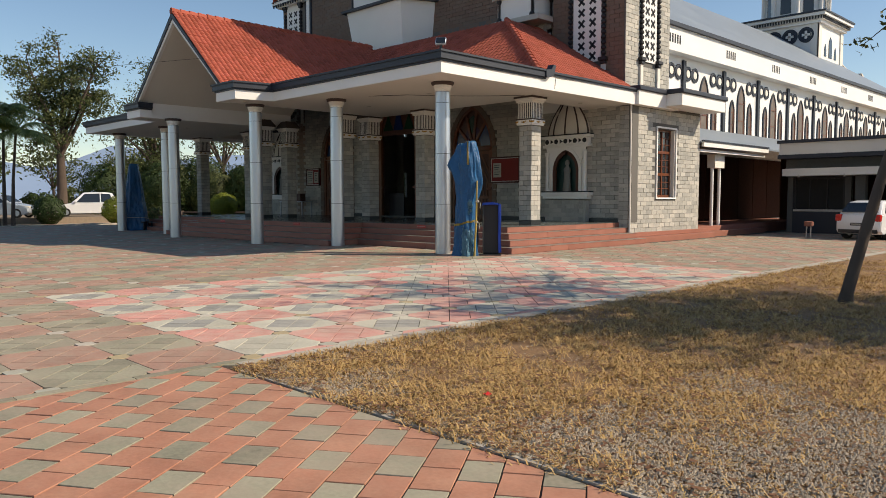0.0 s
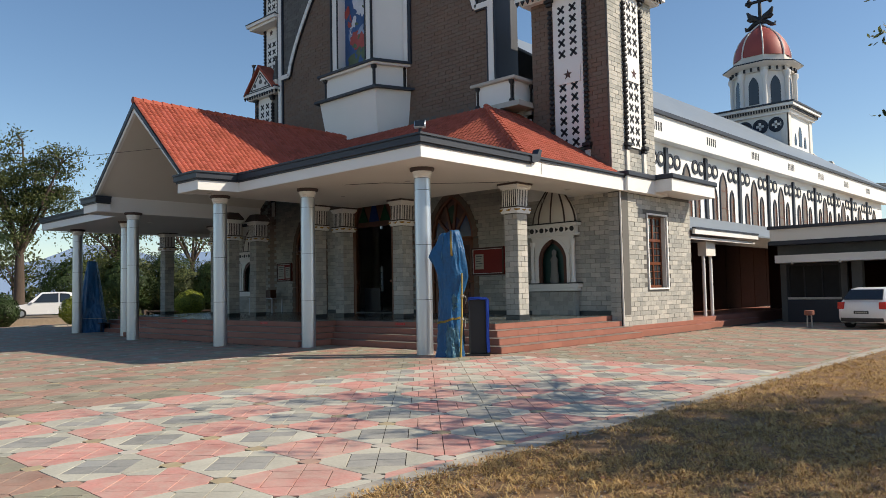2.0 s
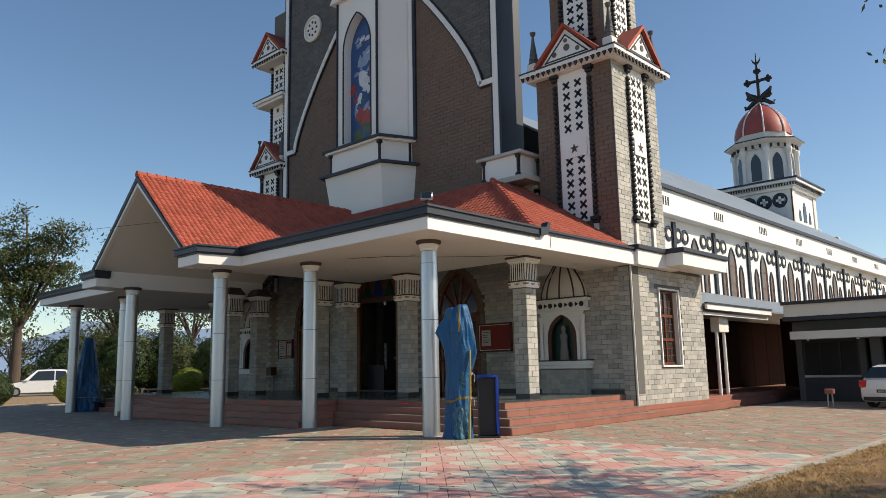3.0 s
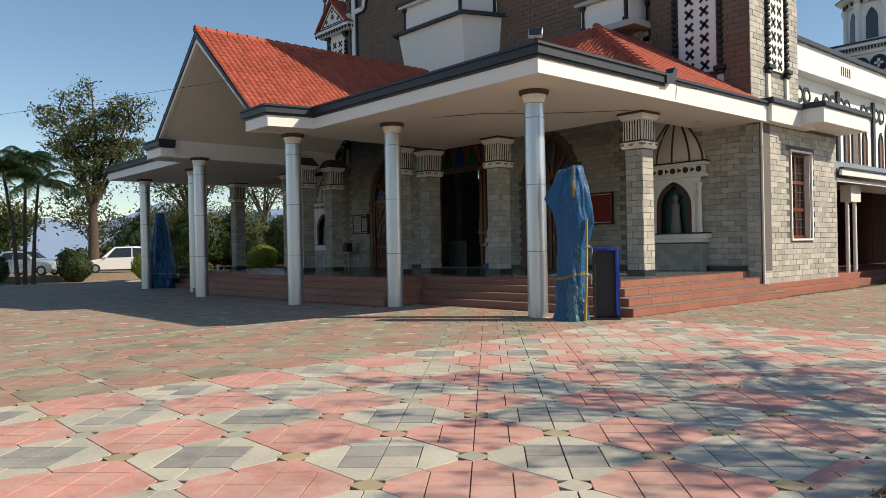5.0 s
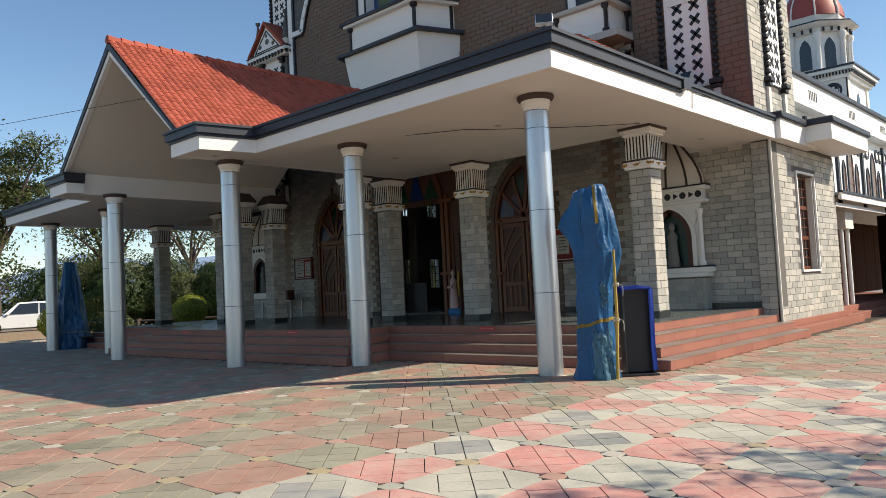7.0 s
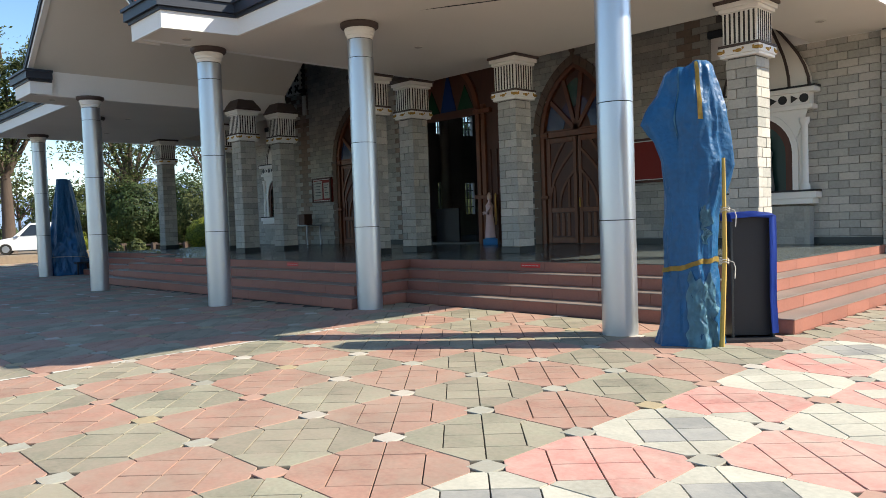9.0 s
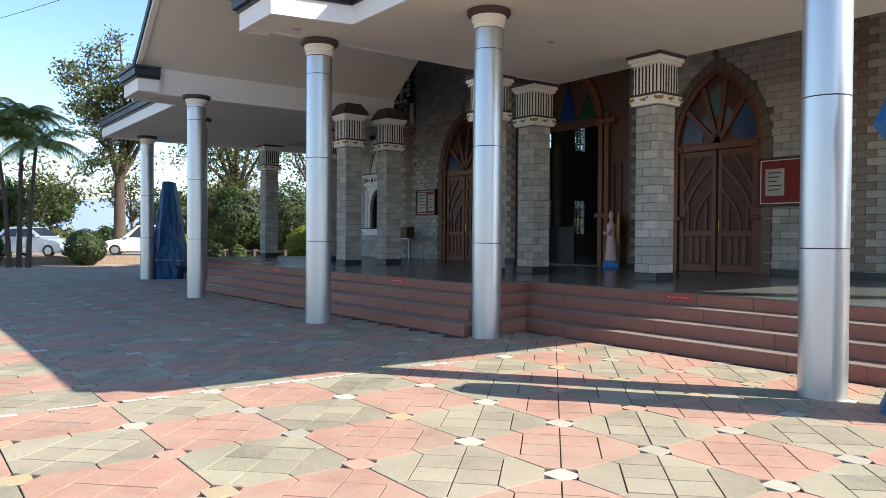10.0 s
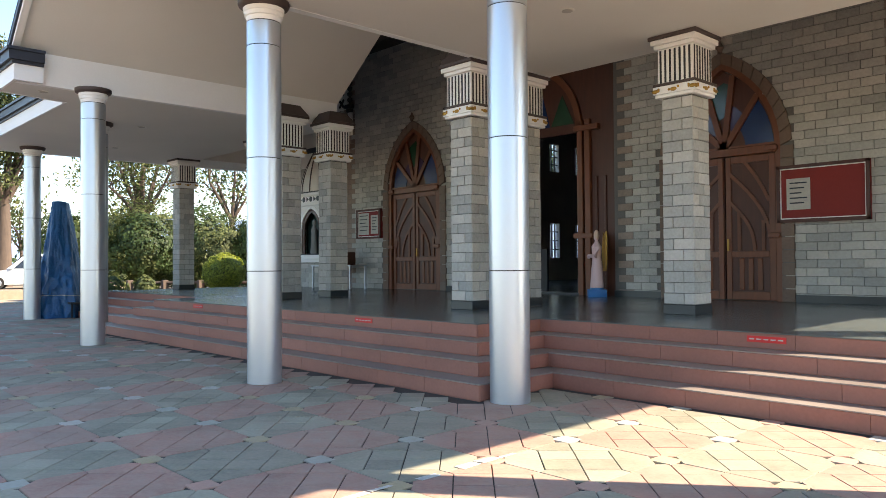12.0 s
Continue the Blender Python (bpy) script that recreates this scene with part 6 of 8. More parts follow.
part("stepped_gable", bm, CONC, nave)

# ---- roof tiles, ridges ----
def tile_proto(w=0.20, ln=0.30):
    """A barrel tile: x across, y up the slope, z out of it."""
    prof = [(-w / 2, 0.005), (-w / 4, 0.045), (0, 0.058), (w / 4, 0.045), (w / 2, 0.005)]
    v = [(x, 0, z + 0.03) for x, z in prof] + [(x, ln, z) for x, z in prof] + [(x, 0, -0.01) for x, z in prof]
    f = [(i, i + 1, 6 + i, 5 + i) for i in range(4)] + [(10 + i, 11 + i, 1 + i, i) for i in range(4)]
    return v, f


def lay_tiles(foot, along, up, width, height, keep, limit, near):
    """Tiles in courses over a slope: foot its lower corner, along and up unit vectors in its plane."""
    foot, along, up = Vector(foot), Vector(along).normalized(), Vector(up).normalized()
    n = along.cross(up).normalized()
    base = Matrix((along, up, n)).transposed().to_4x4()
    rng = random.Random(11)
    places = []
    for r in range(int(height / 0.235) + 1):
        for c in range(int(width / 0.20) + 1):
            u, v = (c + 0.5) * 0.20, r * 0.235
            if not keep(u, v + 0.15):
                continue
            p = foot + along * u + up * v
            places.append((Matrix.Translation(p) @ base @ pose(0, 0, 0, 2.5 + rng.uniform(-1, 1), rng.uniform(-1, 1), rng.uniform(-1, 1)), 0))
    pieces("roof_tile", roof, [tile_proto()], places, limit, TILE, lambda p: (p - Vector(near)).length)


sl_g = math.hypot(3.78, ridge_z - G_EAVE)
y_lo, y_hi = RET_Y - 0.1, y_ridge
def valley_y(v):
    """Where the gable's slope runs into the front slope, v metres up."""
    z = G_EAVE + (ridge_z - G_EAVE) * v / sl_g
    return max(18.6, 18.6 + (z - EAVE_Z) / front_k)
lay_tiles((CX + 3.78, y_lo, G_EAVE + 0.005), (0, 1, 0), (-3.78, 0, ridge_z - G_EAVE), y_hi - y_lo, sl_g, lambda u, v: v < sl_g and y_lo + u < valley_y(v) + 0.1, 300, (-24, 14, 6))
sl_f = math.hypot(HIP_TOP.y - 18.6, HIP_TOP.z - EAVE_Z)
x_r = EDGE_X - 0.1
def front_keep(u, v):
    t = v / sl_f
    d_v = (3.78 - (EAVE_Z - G_EAVE) / k_v) * (1 - t) + (3.78 - (HIP_TOP.z - G_EAVE) / k_v) * t
    x = CX + u
    return v < sl_f and x > CX + d_v - 0.1 and x < x_r + (HIP_TOP.x - x_r) * t
lay_tiles((CX, 18.6, EAVE_Z + 0.005), (1, 0, 0), (0, HIP_TOP.y - 18.6, HIP_TOP.z - EAVE_Z), x_r - CX, sl_f, front_keep, 150, (-20, 20, 7))
sl_r = math.hypot(x_r - HIP_TOP.x, HIP_TOP.z - EAVE_Z)
lay_tiles((x_r, 18.6, EAVE_Z + 0.005), (0, 1, 0), (HIP_TOP.x - x_r, 0, HIP_TOP.z - EAVE_Z), FACADE_Y - 18.6, sl_r,
          lambda u, v: v < sl_r and 18.6 + u > 18.6 + (HIP_TOP.y - 18.6) * v / sl_r, 150, (-16, 20, 7))
def ridge_line(a, b):
    a, b = Vector(a), Vector(b)
    n = max(1, round((b - a).length / 0.36))
    for k in range(n):
        p, q = a + (b - a) * (k / n), a + (b - a) * ((k + 1.08) / n)
        bm = B()
        tube(bm, [p + Vector((0, 0, 0.02)), q + Vector((0, 0, 0.0))], [0.12, 0.10], 8)
        part("ridge_tile", bm, TILE, roof)
ridge_line((CX, y_lo - 0.02, ridge_z + 0.03), (CX, y_ridge, ridge_z + 0.03))
ridge_line((x_r, 18.6, EAVE_Z + 0.03), HIP_TOP + Vector((0, 0, 0.04)))
# low tiled hip at the canopy's corner, and its floodlight
bm = B()
extrude(bm, [(-14.7, 14.5, 5.5), (-14.7, 16.4, 5.5), (-16.4, 16.4, 5.82), (-16.4, 14.5, 5.5)], (0, 0, 0.06))
part("corner_tiles", bm, TILE, roof)
fl = thing("floodlight", "grey floodlight on a bracket at the canopy corner", "lamp", at=Matrix.Translation((-14.68, 14.45, 5.57)) @ Matrix.Scale(0.9, 4))
boxpart("bracket", (-0.03, -0.03, 0, 0.03, 0.03, 0.22), BLACKP, fl)
bm = B()
box(bm, -0.16, -0.05, -0.12, 0.16, 0.05, 0.12, bevel=0.015)
bm.transform(Matrix.Translation((0, 0, 0.33)) @ pose(0, 0, 0, -25, 0, 35))
part("housing", bm, STEEL, fl)
bm = B()
box(bm, -0.14, -0.056, -0.10, 0.14, -0.051, 0.10)
bm.transform(Matrix.Translation((0, 0, 0.33)) @ pose(0, 0, 0, -25, 0, 35))
part("lens", bm, CARGLASS, fl)

# ---- canopy fittings ----
for f in ((lambda x: x), mirror):
    bm = B()
    prof = [(18.6, SOFFIT_Z + 0.34), (18.85, SOFFIT_Z + 0.36), (19.0, SOFFIT_Z + 0.46), (19.08, SOFFIT_Z + 0.74), (18.97, SOFFIT_Z + 0.76), (18.86, SOFFIT_Z + 0.6), (18.6, SOFFIT_Z + 0.57)]
    xa, xb = sorted((f(EDGE_X - 0.03), f(EDGE_X + 0.195)))
    extrude(bm, [(xa, y, z) for y, z in prof], (xb - xa, 0, 0))
    part("gutter_end", bm, NAVY, canopy, "upturned gutter end")
for x, y in ((-17.6, 16.8), (-21.5, 17.5), (-23.5, 13.6), (mirror(-23.5), 13.6), (mirror(-21.0), 16.5), (mirror(-17.2), 17.2), (-15.6, 22.3)):
    d = thing("ceiling_light", "small round recessed ceiling light in the soffit", "lamp", "soffit lights", at=(x, y, SOFFIT_Z - 0.015))
    bm = B()
    lathe(bm, [(0.10, 0.0), (0.10, 0.012)], 16)
    part("trim_ring", bm, SOFFIT, d)
    bm = B()
    lathe(bm, [(0.075, -0.006), (0.075, -0.001)], 16)
    part("lens", bm, PAPER, d)
def cable(name, pts, label, r=0.008):
    pts = [Vector(p) for p in pts]
    bm = B()
    line = []
    for a, b in zip(pts, pts[1:]):
        for k in range(8):
            t = k / 8
            line.append(a.lerp(b, t) - Vector((0, 0, 0.03 * (b - a).length * t * (1 - t))))
    tube(bm, line + [pts[-1]], r, 5)
    tagged(part(name, bm, BLACKP), label, "cable")
cable("cable", [(-22.8, 14.42, 5.2), (-18.2, 16.4, 4.97), (-15.6, 19.2, 4.97)], "thin dark cable slung under the canopy")
cable("cable", [(-14.41, 19.2, 5.05), (-14.41, 19.25, 5.4), (-14.41, 20.2, 5.42)], "thin grey cable on the white fascia", 0.006)
cable("overhead_wire", [(-75, -2, 9.5), (-25.2, 12.8, 6.6)], "overhead wire running to the porch gable", 0.007)
STICK = mat("red_sticker", (0.62, 0.025, 0.02), 0.5, vary=0.05, bump=0)
for x, y, z in ((-24.6, 16.35, 0.66), (-18.9, 17.65, 0.66), (-30.4, 16.35, 0.66)):
    st = boxpart("step_sticker", (x - 0.22, y - 0.016, z - 0.035, x + 0.22, y - 0.0105, z + 0.035), STICK)
    tagged(st, "small red warning sticker with pale lettering on a step", "sticker")
    for k in range(5):
        boxpart("text_bar", (x - 0.19 + k * 0.08, y - 0.019, z - 0.007, x - 0.135 + k * 0.08, y - 0.0165, z + 0.007), PAPER, st)

# ---- tarpaulin bundles ----
def ridged(p):
    return 1 - abs(2 * noise.noise(p))


def drape(a, t_, seed, h, cone):
    """A point of the wrapped sheet: angle a round it, t_ up it (x along its broad side, -y its front)."""
    c, s = math.cos(a), math.sin(a)
    if cone:
        wl = wr = 0.95 - 0.68 * t_ ** 1.1
        wy = 0.7 - 0.48 * t_
    else:
        wl = np.interp(t_, [0, 0.06, 0.28, 0.5, 0.66, 0.74, 0.80, 0.86, 0.91, 0.96, 0.985, 1.0], [0.44, 0.39, 0.33, 0.30, 0.30, 0.34, 0.46, 0.39, 0.31, 0.28, 0.27, 0.23])
        wr = np.interp(t_, [0, 0.06, 0.28, 0.46, 0.55, 0.64, 0.75, 0.9, 0.96, 0.985, 1.0], [0.28, 0.26, 0.25, 0.25, 0.33, 0.40, 0.35, 0.30, 0.28, 0.26, 0.21])
        wy = np.interp(t_, [0, 0.28, 0.5, 0.86, 0.96, 0.985, 1.0], [0.36, 0.29, 0.29, 0.30, 0.26, 0.24, 0.20])
    wx = wl + (wr - wl) * (0.5 + 0.5 * c)
    # long loose folds that start under the top and run slanting down
    drift = 0.35 * noise.noise((seed, t_ * 2, 3)) + 0.10 * t_
    saw = lambda n, ph: abs(((a / (2 * math.pi) * n + drift * n / 5 + ph) % 1.0) - 0.5) * 2
    mod = 0.5 + noise.noise((c * 1.2, s * 1.2 + seed, t_ * 2.2))
    hang = np.interp(t_, [0, 0.25, 0.29, 0.6, 0.75, 0.92, 1.0], [0.30, 0.17, 0.06, 0.24, 0.36, 0.28, 0.05])
    hang *= 0.6 if cone else 1.0
    fold = hang * ((saw(5, 0.1) ** 1.3 - 0.35) * (0.4 + mod) + 0.35 * (saw(11, 0.3) ** 2 - 0.35) * mod)
    fold += 0.10 * (ridged((c * 1.4 + seed, s * 1.4, t_ * 2.6 + c)) - 0.6) + 0.05 * (ridged((c * 4 + t_ * 3, s * 4 + seed, t_ * 9 - 2 * c)) - 0.6)
    fold += 0.005 * noise.noise((c * 13, s * 13, t_ * 36))
    if not cone:
        # a slack pocket of sheet hangs over the tie on the broad side
        fold += 0.12 * math.exp(-((a + 1.1) / 0.5) ** 2 - ((t_ - 0.62) / 0.05) ** 2) - 0.10 * math.exp(-((a + 0.95) / 0.35) ** 2 - ((t_ - 0.53) / 0.05) ** 2)
    sq = 1 / max(abs(c), abs(s)) ** 0.45
    z = h * t_ + 0.03 * noise.noise((c * 2 + seed, s * 2, t_ * 6)) * min(1, t_ * 6) + (0.05 * c * t_ ** 8)
    return Vector((wx * sq * c * (1 + fold), wy * sq * s * (1 + fold), max(0.0, z)))


def band(a0, a1, t0, t1, na, nt, seed, h, off, edge=0.0, cone=False):
    """A strip lying off metres outside the drape, with a ragged top and sides where edge > 0."""
    bm = B()
    rows = []
    for j in range(nt + 1):
        row = []
        for k in range(na + 1):
            u, v = k / na, j / nt
            rag = edge * noise.noise((v * 5, seed, 2)) * (1 - u) - edge * noise.noise((v * 6, seed, 5)) * u
            top = 1 - edge * 0.9 * (0.5 + noise.noise((u * 4.5, seed, 8))) * v
            a = a0 + (a1 - a0) * u + rag
            p = drape(a, (t0(a) if callable(t0) else t0) + ((t1(a) if callable(t1) else t1) - (t0(a) if callable(t0) else t0)) * v * top, seed, h, cone)
            o = Vector((p.x, p.y, 0)).normalized()
            row.append(bm.verts.new(p + o * (off + (0.02 * noise.noise((u * 9, v * 9, seed)) if edge else 0))))
        rows.append(row)
    for a, b in zip(rows, rows[1:]):
        for k in range(na):
            bm.faces.new((a[k], a[k + 1], b[k + 1], b[k])).smooth = True
    bmesh.ops.solidify(bm, geom=bm.faces[:], thickness=0.006)
    return bm


def bundle(cx, cy, seed, h, turn, label, cone=False):
    t = thing("wrapped_statue", label, "tarpaulin", "wrapped bundles by the columns", at=Matrix.Translation((cx, cy, 0)) @ pose(0, 0, 0, 0, 0, turn))
    n, m = 150, 110
    bm = B()
    rings = [[bm.verts.new(drape(2 * math.pi * k / n, j / m, seed, h, cone)) for k in range(n)] for j in range(m + 1)]
    fs = []
    for a, b in zip(rings, rings[1:]):
        for k in range(n):
            fs.append(bm.faces.new((a[k], a[(k + 1) % n], b[(k + 1) % n], b[k])))
    fs.append(bm.faces.new(rings[-1]))
    for f_ in fs:
        f_.smooth = True
    bmesh.ops.recalc_face_normals(bm, faces=fs)
    part("tarpaulin", bm, TARP, t, "creased blue plastic sheet")
    return t, h


bun, bh = bundle(-14.66, 15.48, 2.0, 3.2, 30, "tall statue wrapped in blue tarpaulin tied with yellow tape")
waist = lambda a: 0.285 + 0.022 * math.cos(a + 0.3)
part("tape_band", band(-math.pi, math.pi, lambda a: waist(a) - 0.009, lambda a: waist(a) + 0.009, 120, 2, 2.0, bh, 0.012), ROPE, bun, "yellow cloth tape round the middle")
PA = -0.72
foot_p, top_p = drape(PA, 0.0, 2.0, bh, False), drape(PA, 0.66, 2.0, bh, False)
out = Vector((0.55, -0.8, 0)) * 0.05
bm = B()
tube(bm, [foot_p + out, (foot_p + top_p) / 2 + out * 1.6, top_p + out * 0.7], [0.03, 0.026, 0.02], 7)
part("pole", bm, ROPE, bun, "yellow taped pole")
for t_ in (0.29, 0.47):
    c = foot_p.lerp(top_p, t_ / 0.66) + out * 1.4
    bm = B()
    pts = [c + Vector((0.05 * math.cos(a), 0.05 * math.sin(a), 0.05 * a / 12 + 0.012 * math.sin(3 * a))) for a in [2 * math.pi * i / 10 for i in range(25)]]
    pts += [c + Vector((0.10, -0.03, 0.02)), c + Vector((0.115, -0.04, -0.04)), c + Vector((0.105, -0.05, -0.16))]
    tube(bm, pts, 0.006, 5)
    part("rope_knot", bm, PAPER, bun, "pale rope knot with a loose end")
part("top_tape", band(-1.42, -1.28, 0.80, 0.995, 4, 24, 2.0, bh, 0.008), ROPE, bun, "yellow tape running down from the top")
part("side_tape", band(-2.05, -2.0, 0.74, 0.99, 3, 24, 2.0, bh, 0.006), TARP_P, bun, "pale seam of the sheet")
part("faded_sheet", band(-1.85, -0.72, 0.0, 0.27, 44, 40, 2.0, bh, 0.012, 0.3), TARP_P, bun, "faded crumpled end of the sheet")
part("faded_patch", band(-1.28, -1.0, 0.36, 0.52, 14, 20, 2.0, bh, 0.010, 0.5), TARP_P, bun, "small faded crease of the sheet")

# dark open cabinet beside it, with a blue cloth over its top and one edge
CLOTH = mat("royal_blue_cloth", (0.008, 0.05, 0.36), 0.5, vary=0.12, grain=20, stain_amt=0.2, bump=0.3)
cab = thing("covered_cabinet", "dark metal cabinet half covered with a blue cloth", "cabinet", at=Matrix.Translation((-14.28, 16.07, 0)) @ pose(0, 0, 0, 0, 0, 44) @ Matrix.Diagonal((0.9, 1, 1, 1)))
boxpart("back_panel", (-0.26, 0.10, 0.03, 0.26, 0.14, 1.46), PLINTH, cab, "dark grey back panel")
for s in (-1, 1):
    boxpart("side_panel", (s * 0.26 - 0.015, -0.14, 0.03, s * 0.26 + 0.015, 0.14, 1.46), PLINTH, cab, bevel=0.004)
boxpart("top_panel", (-0.275, -0.14, 1.46, 0.275, 0.14, 1.48), PLINTH, cab)
boxpart("inner_panel", (-0.245, -0.08, 0.05, 0.245, -0.06, 1.45), BLACKP, cab, "black recessed front panel")
bm = B()
rows = []
route = [(-0.29, -0.15, 1.40), (-0.285, -0.15, 1.49), (0.0, -0.155, 1.505), (0.25, -0.155, 1.49), (0.30, -0.15, 1.44), (0.305, -0.15, 1.0), (0.295, -0.15, 0.5), (0.31, -0.15, 0.08)]
for i, (x, y, z) in enumerate(route):
    row = []
    for k in range(13):
        v = k / 12
        wav = 0.018 * noise.noise((k * 0.7, i * 0.8, 1))
        if k < 3 and 0 < i < 4:
            row.append(bm.verts.new((x, -0.175 + wav, z - 0.022 * (3 - k) - 0.02 * noise.noise((i * 1.3, 3, k)))))
        elif k < 3 and i >= 4:
            row.append(bm.verts.new((x - 0.032 * (3 - k) - wav, -0.175 + wav, z)))
        else:
            row.append(bm.verts.new((x + wav, -0.165 + 0.34 * (k - 3) / 9, z + wav)))
    rows.append(row)
for a, b in zip(rows, rows[1:]):
    for k in range(12):
        bm.faces.new((a[k], a[k + 1], b[k + 1], b[k])).smooth = True
bmesh.ops.solidify(bm, geom=bm.faces[:], thickness=0.01)
part("cloth", bm, CLOTH, cab, "royal blue cloth")
boxpart("foot_plate", (-0.40, -0.30, 0.0, 0.30, 0.15, 0.03), BLACKP, cab)

bun2, bh2 = bundle(-39.85, 16.35, 7.0, 3.45, -30, "tall statue wrapped in plain dark blue tarpaulin", True)
part("tie_rope", band(-math.pi, math.pi, lambda a: 0.17 + 0.02 * math.cos(a), lambda a: 0.178 + 0.02 * math.cos(a), 120, 2, 7.0, bh2, 0.012, cone=True), PAPER, bun2, "pale tie rope")
low = thing("low_stool", "small dark stool beside the wrapped statue", "stool", at=(-39.0, 16.55, 0))
boxpart("seat", (-0.3, -0.25, 0.4, 0.3, 0.25, 0.46), BLACKP, low)
for sx in (-1, 1):
    for sy in (-1, 1):
        boxpart("leg", (sx * 0.26 - 0.025, sy * 0.21 - 0.025, 0, sx * 0.26 + 0.025, sy * 0.21 + 0.025, 0.4), BLACKP, low)

# ---- litter bin by the annex ----
bn = thing("litter_bin", "small red and steel litter bin on a stand", "bin", at=Matrix.Translation((-11.2, 32.2, 0)) @ Matrix.Scale(0.75, 4))
bm = B()
lathe(bm, [(0.2, 0.62), (0.24, 0.66), (0.24, 0.86), (0.2, 0.88)], 16)
part("bowl", bm, STEP, bn, "dull red bowl")
for s in (-1, 1):
    bm = B()
    tube(bm, [(s * 0.12, 0, 0), (s * 0.10, 0, 0.63)], 0.035, 8)
    part("leg", bm, CONC, bn)

# ---- cars ----
def car(name, at, paint, label, length=4.0, width=1.7, height=1.5):
    t = thing(name, label, "car", at=at)
    L, W, H = length / 2, width / 2, height
    lower = [(-L, 0.35), (-L, 0.75), (-L + 0.08, 0.98), (-L + 0.5, 1.03), (L - 1.25, 0.98), (L - 0.35, 0.82), (L - 0.02, 0.66), (L, 0.35), (L - 0.15, 0.22), (-L + 0.15, 0.22)]
    def solid(prof, w0, w1, zsplit):
        bm = B()
        ys = [-1, -0.86, 0.86, 1]
        rings = []
        for yy in ys:
            k = 0.96 if abs(yy) == 1 else 1.0
            ring = []
            for x, z in prof:
                w = w0 + (w1 - w0) * max(0, (z - zsplit)) / max(0.01, H - zsplit)
                ring.append(bm.verts.new((x * k, yy * w, zsplit + (z - zsplit) * (0.98 if abs(yy) == 1 else 1.0))))
            rings.append(ring)
        fs = [bm.faces.new(rings[0][::-1]), bm.faces.new(rings[-1])]
        for a, b in zip(rings, rings[1:]):
            for i in range(len(prof)):
                j = (i + 1) % len(prof)
                fs.append(bm.faces.new((a[i], a[j], b[j], b[i])))
        bmesh.ops.recalc_face_normals(bm, faces=fs)
        bmesh.ops.bevel(bm, geom=[e for e in bm.edges if e.calc_face_angle(0) > 0.5], offset=0.03, segments=2, affect='EDGES')
        return bm
    part("body", solid(lower, W, W, 0.2), paint, t)
    cabin = [(-L + 0.12, 0.98), (-L + 0.55, H - 0.06), (-L + 1.0, H), (L - 2.0, H - 0.02), (L - 1.15, 0.98)]
    part("cabin", solid(cabin, W - 0.04, W - 0.22, 0.98), paint, t)
    for s in (-1, 1):
        for xs in (((-L + 0.45, 1.03), (-L + 0.72, H - 0.14), (-L + 1.3, H - 0.1), (-L + 1.3, 1.03)), ((-L + 1.38, 1.03), (-L + 1.38, H - 0.1), (L - 2.05, H - 0.12), (L - 1.5, 1.03))):
            bm = B()
            extrude(bm, [(x, s * (W - 0.035 - 0.18 * (z - 0.98) / (H - 0.98)), z) for x, z in xs], (0, s * 0.012, 0))
            part("side_window", bm, CARGLASS, t)
    bm = B()
    extrude(bm, [(L - 1.30, -W + 0.16, 1.06), (L - 1.30, W - 0.16, 1.06), (L - 1.92, W - 0.26, H - 0.07), (L - 1.92, -W + 0.26, H - 0.07)], (0.03, 0, 0.02))
    part("windscreen", bm, CARGLASS, t)
    bm = B()
    extrude(bm, [(-L + 0.17, -W + 0.16, 1.06), (-L + 0.17, W - 0.16, 1.06), (-L + 0.5, W - 0.26, H - 0.1), (-L + 0.5, -W + 0.26, H - 0.1)], (-0.03, 0, 0.02))
    part("rear_window", bm, CARGLASS, t)
    for x in (-L + 0.75, L - 0.8):
        for s in (-1, 1):
            bm = B()
            lathe(bm, [(0.20, -0.09), (0.30, -0.10), (0.31, -0.06), (0.31, 0.06), (0.30, 0.10), (0.20, 0.09)], 22)
            bm.transform(Matrix.Translation((x, s * (W - 0.08), 0.31)) @ pose(0, 0, 0, 90, 0, 0))
            tyre = part("wheel", bm, RUBBER, t)
            bm = B()
            lathe(bm, [(0.19, -0.10), (0.19, 0.10)], 14)
            bm.transform(Matrix.Translation((x, s * (W - 0.075), 0.31)) @ pose(0, 0, 0, 90, 0, 0))
            part("rim", bm, STEEL, tyre)
    for s in (-1, 1):
        boxpart("tail_lamp", (-L - 0.012, s * (W - 0.12) - 0.12, 0.72, -L + 0.15, s * (W - 0.12) + 0.12, 0.98), REDLAMP, t, "red tail lamp", bevel=0.02)
        boxpart("headlight", (L - 0.32, s * (W - 0.25) - 0.16, 0.62, L - 0.03, s * (W - 0.25) + 0.16, 0.78), PAPER, t, "clear headlight", bevel=0.03)
        boxpart("mirror", (L - 1.5, s * (W + 0.06) - 0.07, 1.0, L - 1.35, s * (W + 0.06) + 0.07, 1.12), paint, t, bevel=0.02)
    pl = boxpart("number_plate", (-L - 0.02, -0.26, 0.55, -L + 0.02, 0.26, 0.66), BLACKP, t, "number plate")
    for k in range(6):
        boxpart("plate_bar", (-L - 0.024, -0.22 + k * 0.075, 0.58, -L - 0.019, -0.17 + k * 0.075, 0.63), PAPER, pl)
    boxpart("bumper", (-L - 0.01, -W + 0.1, 0.26, -L + 0.12, W - 0.1, 0.42), BLACKP, t, bevel=0.03)
    boxpart("grille", (L - 0.08, -0.5, 0.36, L + 0.006, 0.5, 0.52), BLACKP, t, bevel=0.02)
    return t


